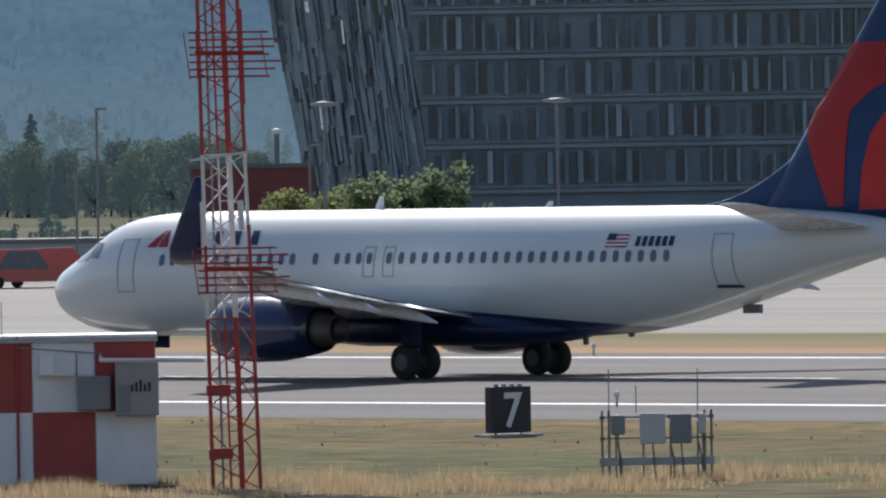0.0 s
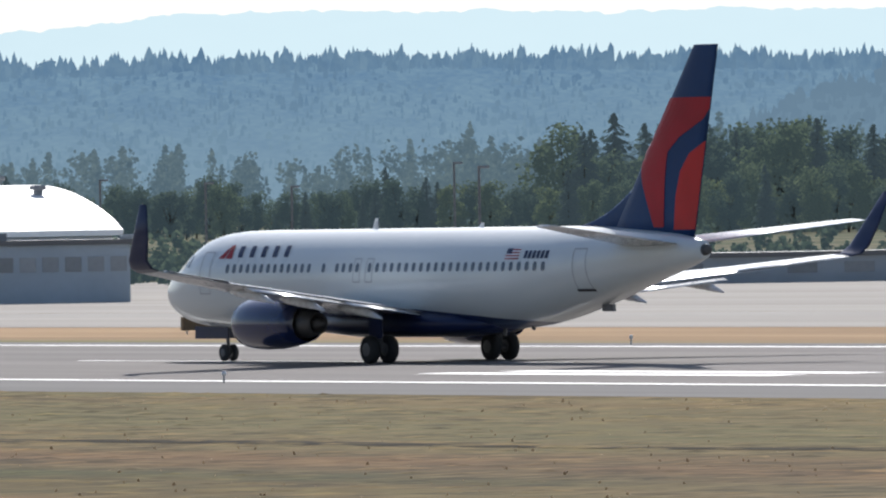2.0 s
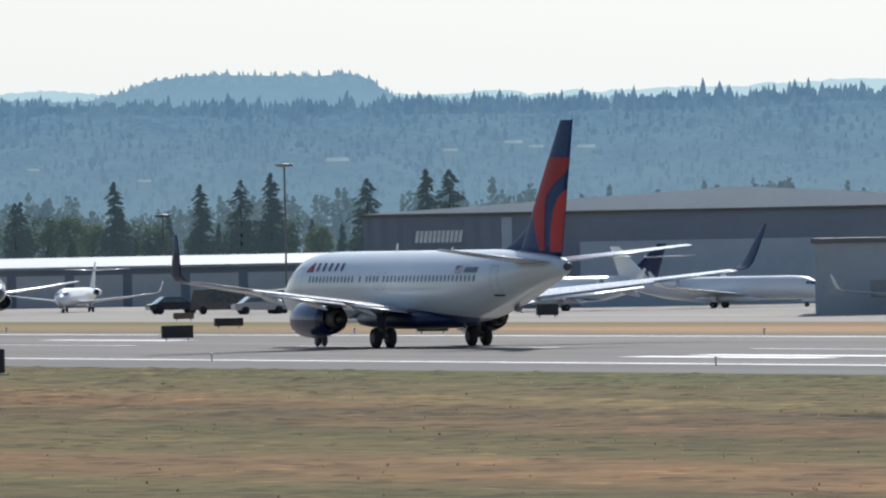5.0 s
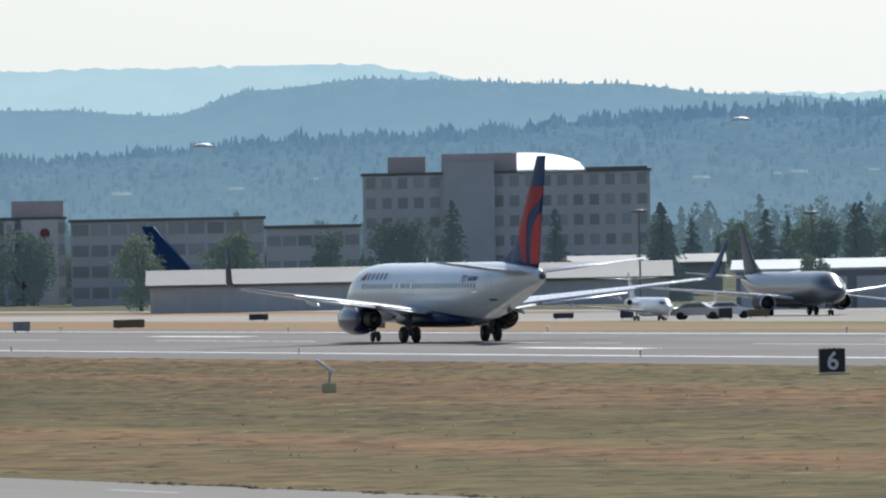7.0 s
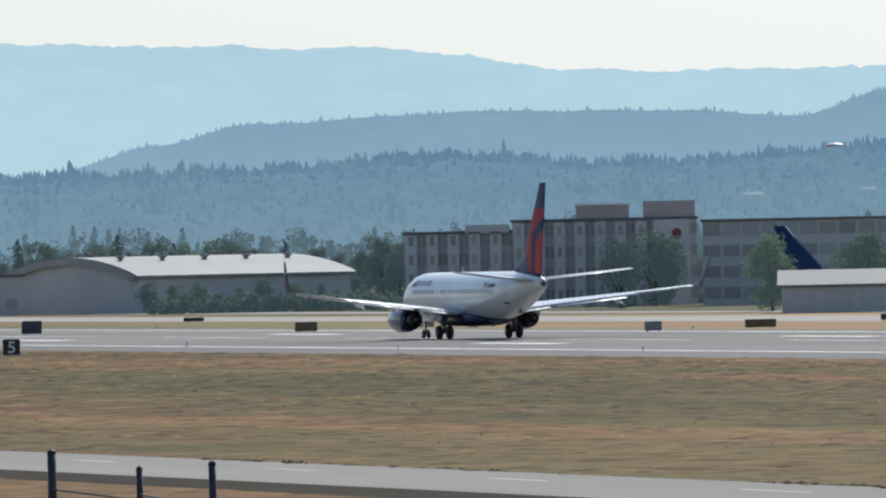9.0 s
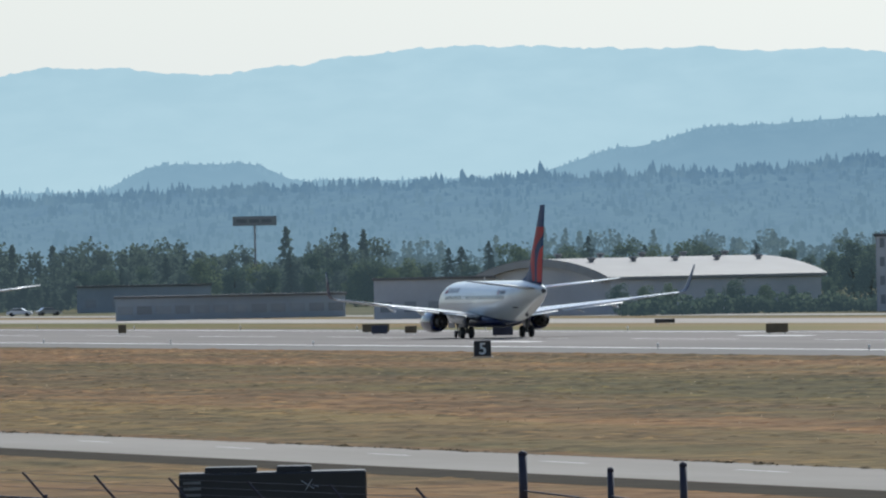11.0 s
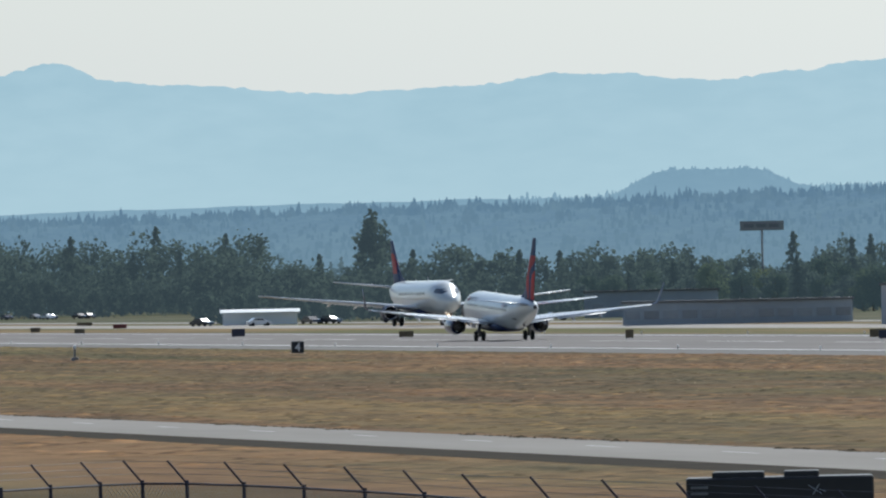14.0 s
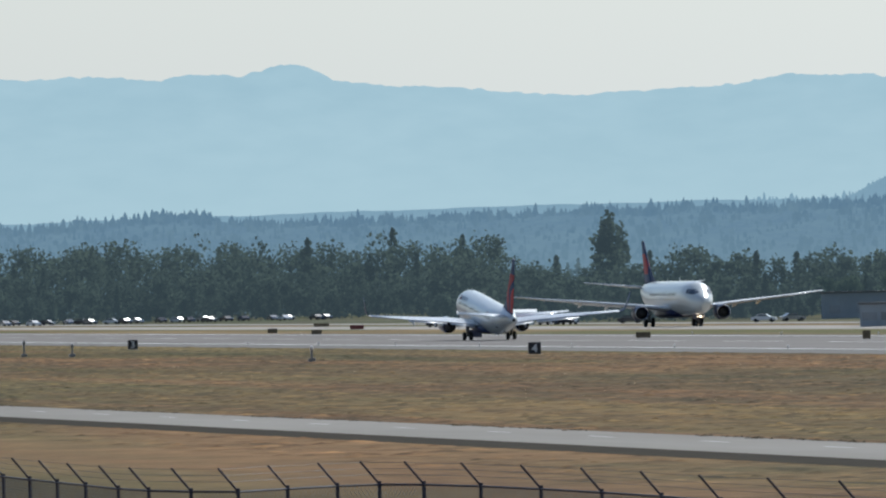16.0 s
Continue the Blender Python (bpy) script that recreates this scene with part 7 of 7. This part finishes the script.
def build_fence():
    """Chain-link fence with slanted barbed-wire arms, bending round a corner."""
    t = thing("perimeter_fence", Matrix.Identity(4), "dark chain-link fence with slanted barbed-wire arms", "fence")
    z = 2.10
    bend = [(-221.6, 41.25), (-227.4, 41.05), (-233.1, 40.75), (-238.2, 40.3), (-242.0, 39.65), (-243.6, 38.9), (-242.7, 37.8), (-240.9, 36.4), (-238.6, 34.95), (-240.3, 34.15), (-242.8, 33.55), (-246.0, 33.3)]
    foot = [(-185.6 - 4.95 * i, 43.8 - 0.42 * i) for i in range(7)] + bend + [(-251.6 - 5.1 * i, 33.3) for i in range(9)]
    pts = [Vector((x, y, 0)) for x, y in foot]
    arm = Vector((-0.10, -0.42, 0.47))
    post = mesh_of("post", rodded(((0, 0, 0), (0, 0, z + 0.02), 0.045)), M["post"])
    bracket = mesh_of("arm", rodded(((0, 0, z - 0.05), arm + Vector((0, 0, z)), 0.026)), M["post"])
    for p in pts:
        part("post", post, None, t, at=Matrix.Translation(p))
        part("arm", bracket, None, t, at=Matrix.Translation(p))
    mesh_bm = bmesh.new()
    for a, b in zip(pts, pts[1:]):
        part("top_rail", rodded((a + Vector((0, 0, z - 0.06)), b + Vector((0, 0, z - 0.06)), 0.028)), M["post"], t)
        for k in (0.35, 0.65, 0.95):
            o = arm * k + Vector((0, 0, z))
            part("barbed_wire", rodded((a + o, b + o, 0.004), n=4), M["post"], t)
        ln, d = (b - a).length, (b - a).normalized()
        h = z - 0.1
        k = -h
        while k < ln:                  # chain-link strands, both ways
            lo, hi = max(0.0, -k), min(h, ln - k)
            if hi - lo > 0.05:
                rod(mesh_bm, a + d * (k + lo) + Vector((0, 0, 0.02 + lo)), a + d * (k + hi) + Vector((0, 0, 0.02 + hi)), 0.004, n=3)
                rod(mesh_bm, a + d * (k + lo) + Vector((0, 0, 0.02 + h - lo)), a + d * (k + hi) + Vector((0, 0, 0.02 + h - hi)), 0.004, n=3)
            k += 0.14
    tagged(part("wire_mesh", mesh_bm, M["dull_grey"], t, "grey chain-link mesh"), kind="stuff")
    # dark posts with a rail further along
    t = thing("post_and_rail", Matrix.Identity(4), "dark round posts joined by a thin rail", "fence")
    pp = [((-268.5, 65.5), 1.65, 0.11), ((-259.5, 65.5), 1.35, 0.08), ((-250.5, 65.0), 1.60, 0.09), ((-241, 62.5), 0.8, 0.05)]
    for (x, y), h, r in pp:
        part("post", rodded(((x, y, 0), (x, y, h), r), n=10), M["post"], t, "dark round post", True)
        part("cap", revolve(bmesh.new(), [(h, r * 1.1), (h + 0.08, r * 0.9), (h + 0.12, 0.01)], 10, 'Z', centre=(x, y, 0)), M["post"], t, "", True)
    part("rail", rodded(*[((*a[0], 0.75), (*b[0], 0.62), 0.025) for a, b in zip(pp, pp[1:])]), M["post"], t)
    # dark container
    t = thing("dark_container", Matrix.Translation((-246.5, 54.2, 0)) @ pose(0, 0, 0, 0, 0, 77.7), "black metal container with roof lids and scrawled marks", "container")
    part("body", boxed(-2.15, 2.15, -1.0, 1.0, 0, 1.80, 0.04), M["dark_box"], t, "black metal body")
    for x0, x1 in ((-1.55, -0.35), (0.1, 0.9)):
        part("lid", boxed(x0, x1, -0.8, 0.6, 1.78, 1.93, 0.03), M["dark_box"], t, "black roof lid")
    for k in range(5):
        part("vent_rib", boxed(-2.05, -1.65, -1.03, -1.0, 1.0 + k * 0.14, 1.06 + k * 0.14), M["strut"], t)
    part("scrawl", rodded(((0.65, -1.03, 1.60), (0.95, -1.03, 1.40), 0.012), ((0.75, -1.03, 1.38), (0.90, -1.03, 1.62), 0.012), ((0.9, -1.03, 1.5), (1.05, -1.03, 1.45), 0.012)), M["galv"], t, "pale scrawled marks")


def build_tall_grass():
    rng = random.Random(8)
    verts, faces = [], []
    def tuft(x, y, h):
        for _ in range(22):
            a, ln = rng.random() * math.tau, h * rng.uniform(0.6, 1.2)
            lean = rng.uniform(0.1, 0.5) * ln
            w = rng.uniform(0.004, 0.009)
            bx, by = x + rng.gauss(0, 0.17), y + rng.gauss(0, 0.17)
            i = len(verts)
            verts.extend([(bx - w * math.sin(a), by + w * math.cos(a), 0), (bx + w * math.sin(a), by - w * math.cos(a), 0), (bx + math.cos(a) * lean, by + math.sin(a) * lean, ln)])
            faces.append((i, i + 1, i + 2))
    for k in range(4200):
        b = rng.uniform(43.4, 51.8)
        d = rng.choice((rng.uniform(217, 228), rng.uniform(219, 232)))
        dens = noise.noise(Vector((b * 1.9, d * 0.12, 0))) + 0.25
        if rng.random() > 0.06 + 1.3 * dens:
            continue
        p = P(b, d)
        tuft(p.x, p.y, rng.uniform(0.08, 0.34) * (0.6 + max(0, dens)))
    me = bpy.data.meshes.new("tall_grass")
    me.from_pydata(verts, [], faces)
    me.materials.append(M["straw"])
    tagged(new("tall_grass", me), "blond dry grass tufts around the racks and shed", "grass", kind="stuff")
    # weeds and stones over the field
    verts, faces = [], []
    for k in range(2600):
        y = rng.uniform(100, 196)
        x = -y * math.tan(radians(rng.uniform(43, 82)))
        s = rng.uniform(0.02, 0.06)
        i = len(verts)
        for a in range(4):
            verts.append((x + math.cos(a * 1.57) * s, y + math.sin(a * 1.57) * s, 0.0))
        verts.append((x + rng.uniform(-s, s), y, s * rng.uniform(0.8, 1.8)))
        faces.extend([(i, i + 1, i + 4), (i + 1, i + 2, i + 4), (i + 2, i + 3, i + 4), (i + 3, i, i + 4)])
    me = bpy.data.meshes.new("field_weeds")
    me.from_pydata(verts, [], faces)
    me.materials.append(M["straw"])
    tagged(new("field_weeds", me), "small pale weeds scattered over the mown field", "grass", kind="stuff")


# ---- parked aeroplanes ----
def build_parked():
    def put(spec, b, d, right, s, **k):
        r = build_jet("parked_jet", spec[0], *spec[1:], detail=False, group="parked aeroplanes", **k)[0]
        r.scale = (s,) * 3
        r.matrix_basis = Matrix.Translation(P(b, d)) @ pose(0, 0, 0, 0, 0, heading(b, right)) @ Matrix.Diagonal((s, s, s, 1))
    grey = ("grey military jet parked on the apron", M["fus_grey"], M["grey_jet"], M["wing"], M["grey_jet"], M["grey_jet"])
    white = ("white business jet parked on the apron", M["fus_white"], M["white"], M["wing"], M["white"], M["white"])
    blue = ("white business jet with blue belly parked on the apron", M["fus_blue"], M["white"], M["wing"], M["navy"], M["white"])
    dark = ("dark business jet with white wings parked on the apron", M["fus_grey"], M["navy"], M["wing"], M["navy"], M["dull_grey"])
    put(grey, 69.12, 926, 18, 0.70, fin_h=0.80, span=1.1, winglets=False)
    put(white, 69.86, 900, 14, 0.36, rear_engines=True, t_tail=True, fin_h=0.85)
    put(white, 68.45, 945, -12, 0.40, rear_engines=True, t_tail=True, fin_h=0.8)
    put(dark, 66.72, 880, 150, 0.46, rear_engines=True, t_tail=True, fin_h=0.8)
    put(blue, 65.95, 850, -62, 0.50, rear_engines=True, t_tail=True, fin_h=0.72)
    put(white, 65.1, 850, 70, 0.46, rear_engines=True, t_tail=True, fin_h=0.8)
    put(white, 62.95, 720, 60, 0.40, rear_engines=True, t_tail=True, fin_h=0.8)
    put(white, 63.9, 760, 30, 0.45, rear_engines=True, t_tail=True, fin_h=0.8)


# ---- assembly ----
build_ground()
build_markings()
build_hills()
build_hill_houses()
build_smoke()
airliner = build_airliner()
taxiing = build_taxiing_jet()
build_parked()
build_buildings()
build_trees()
build_far_woods()
build_lamp_posts()
build_vehicles()
build_field_signs()
build_distance_signs()
build_edge_lights()
build_near_gear()
build_fence()
build_tall_grass()
build_tussocks()
build_road_fringe()


def motions():
    nose = {0.0: 0.0, 12.5: 0.25, 13.0: 0.5, 13.5: 1.0, 14.0: 1.8, 14.5: 3.0, 15.0: 3.8, 15.5: 4.6, 16.0: 5.4}
    walk(airliner, [(t, pose(-(s - 15.6), RUNWAY_Y, 0.02, 0, -nose.get(t, 0.0), 180)) for t, s, yaw, tilt, lean in TRACK])
    walk(taxiing, [(t, pose(-1760 + 6.4 * (t - 12.5), 326.0, 0.02)) for t in (0.0, 4.0, 8.0, 12.0, 16.0)])


motions()
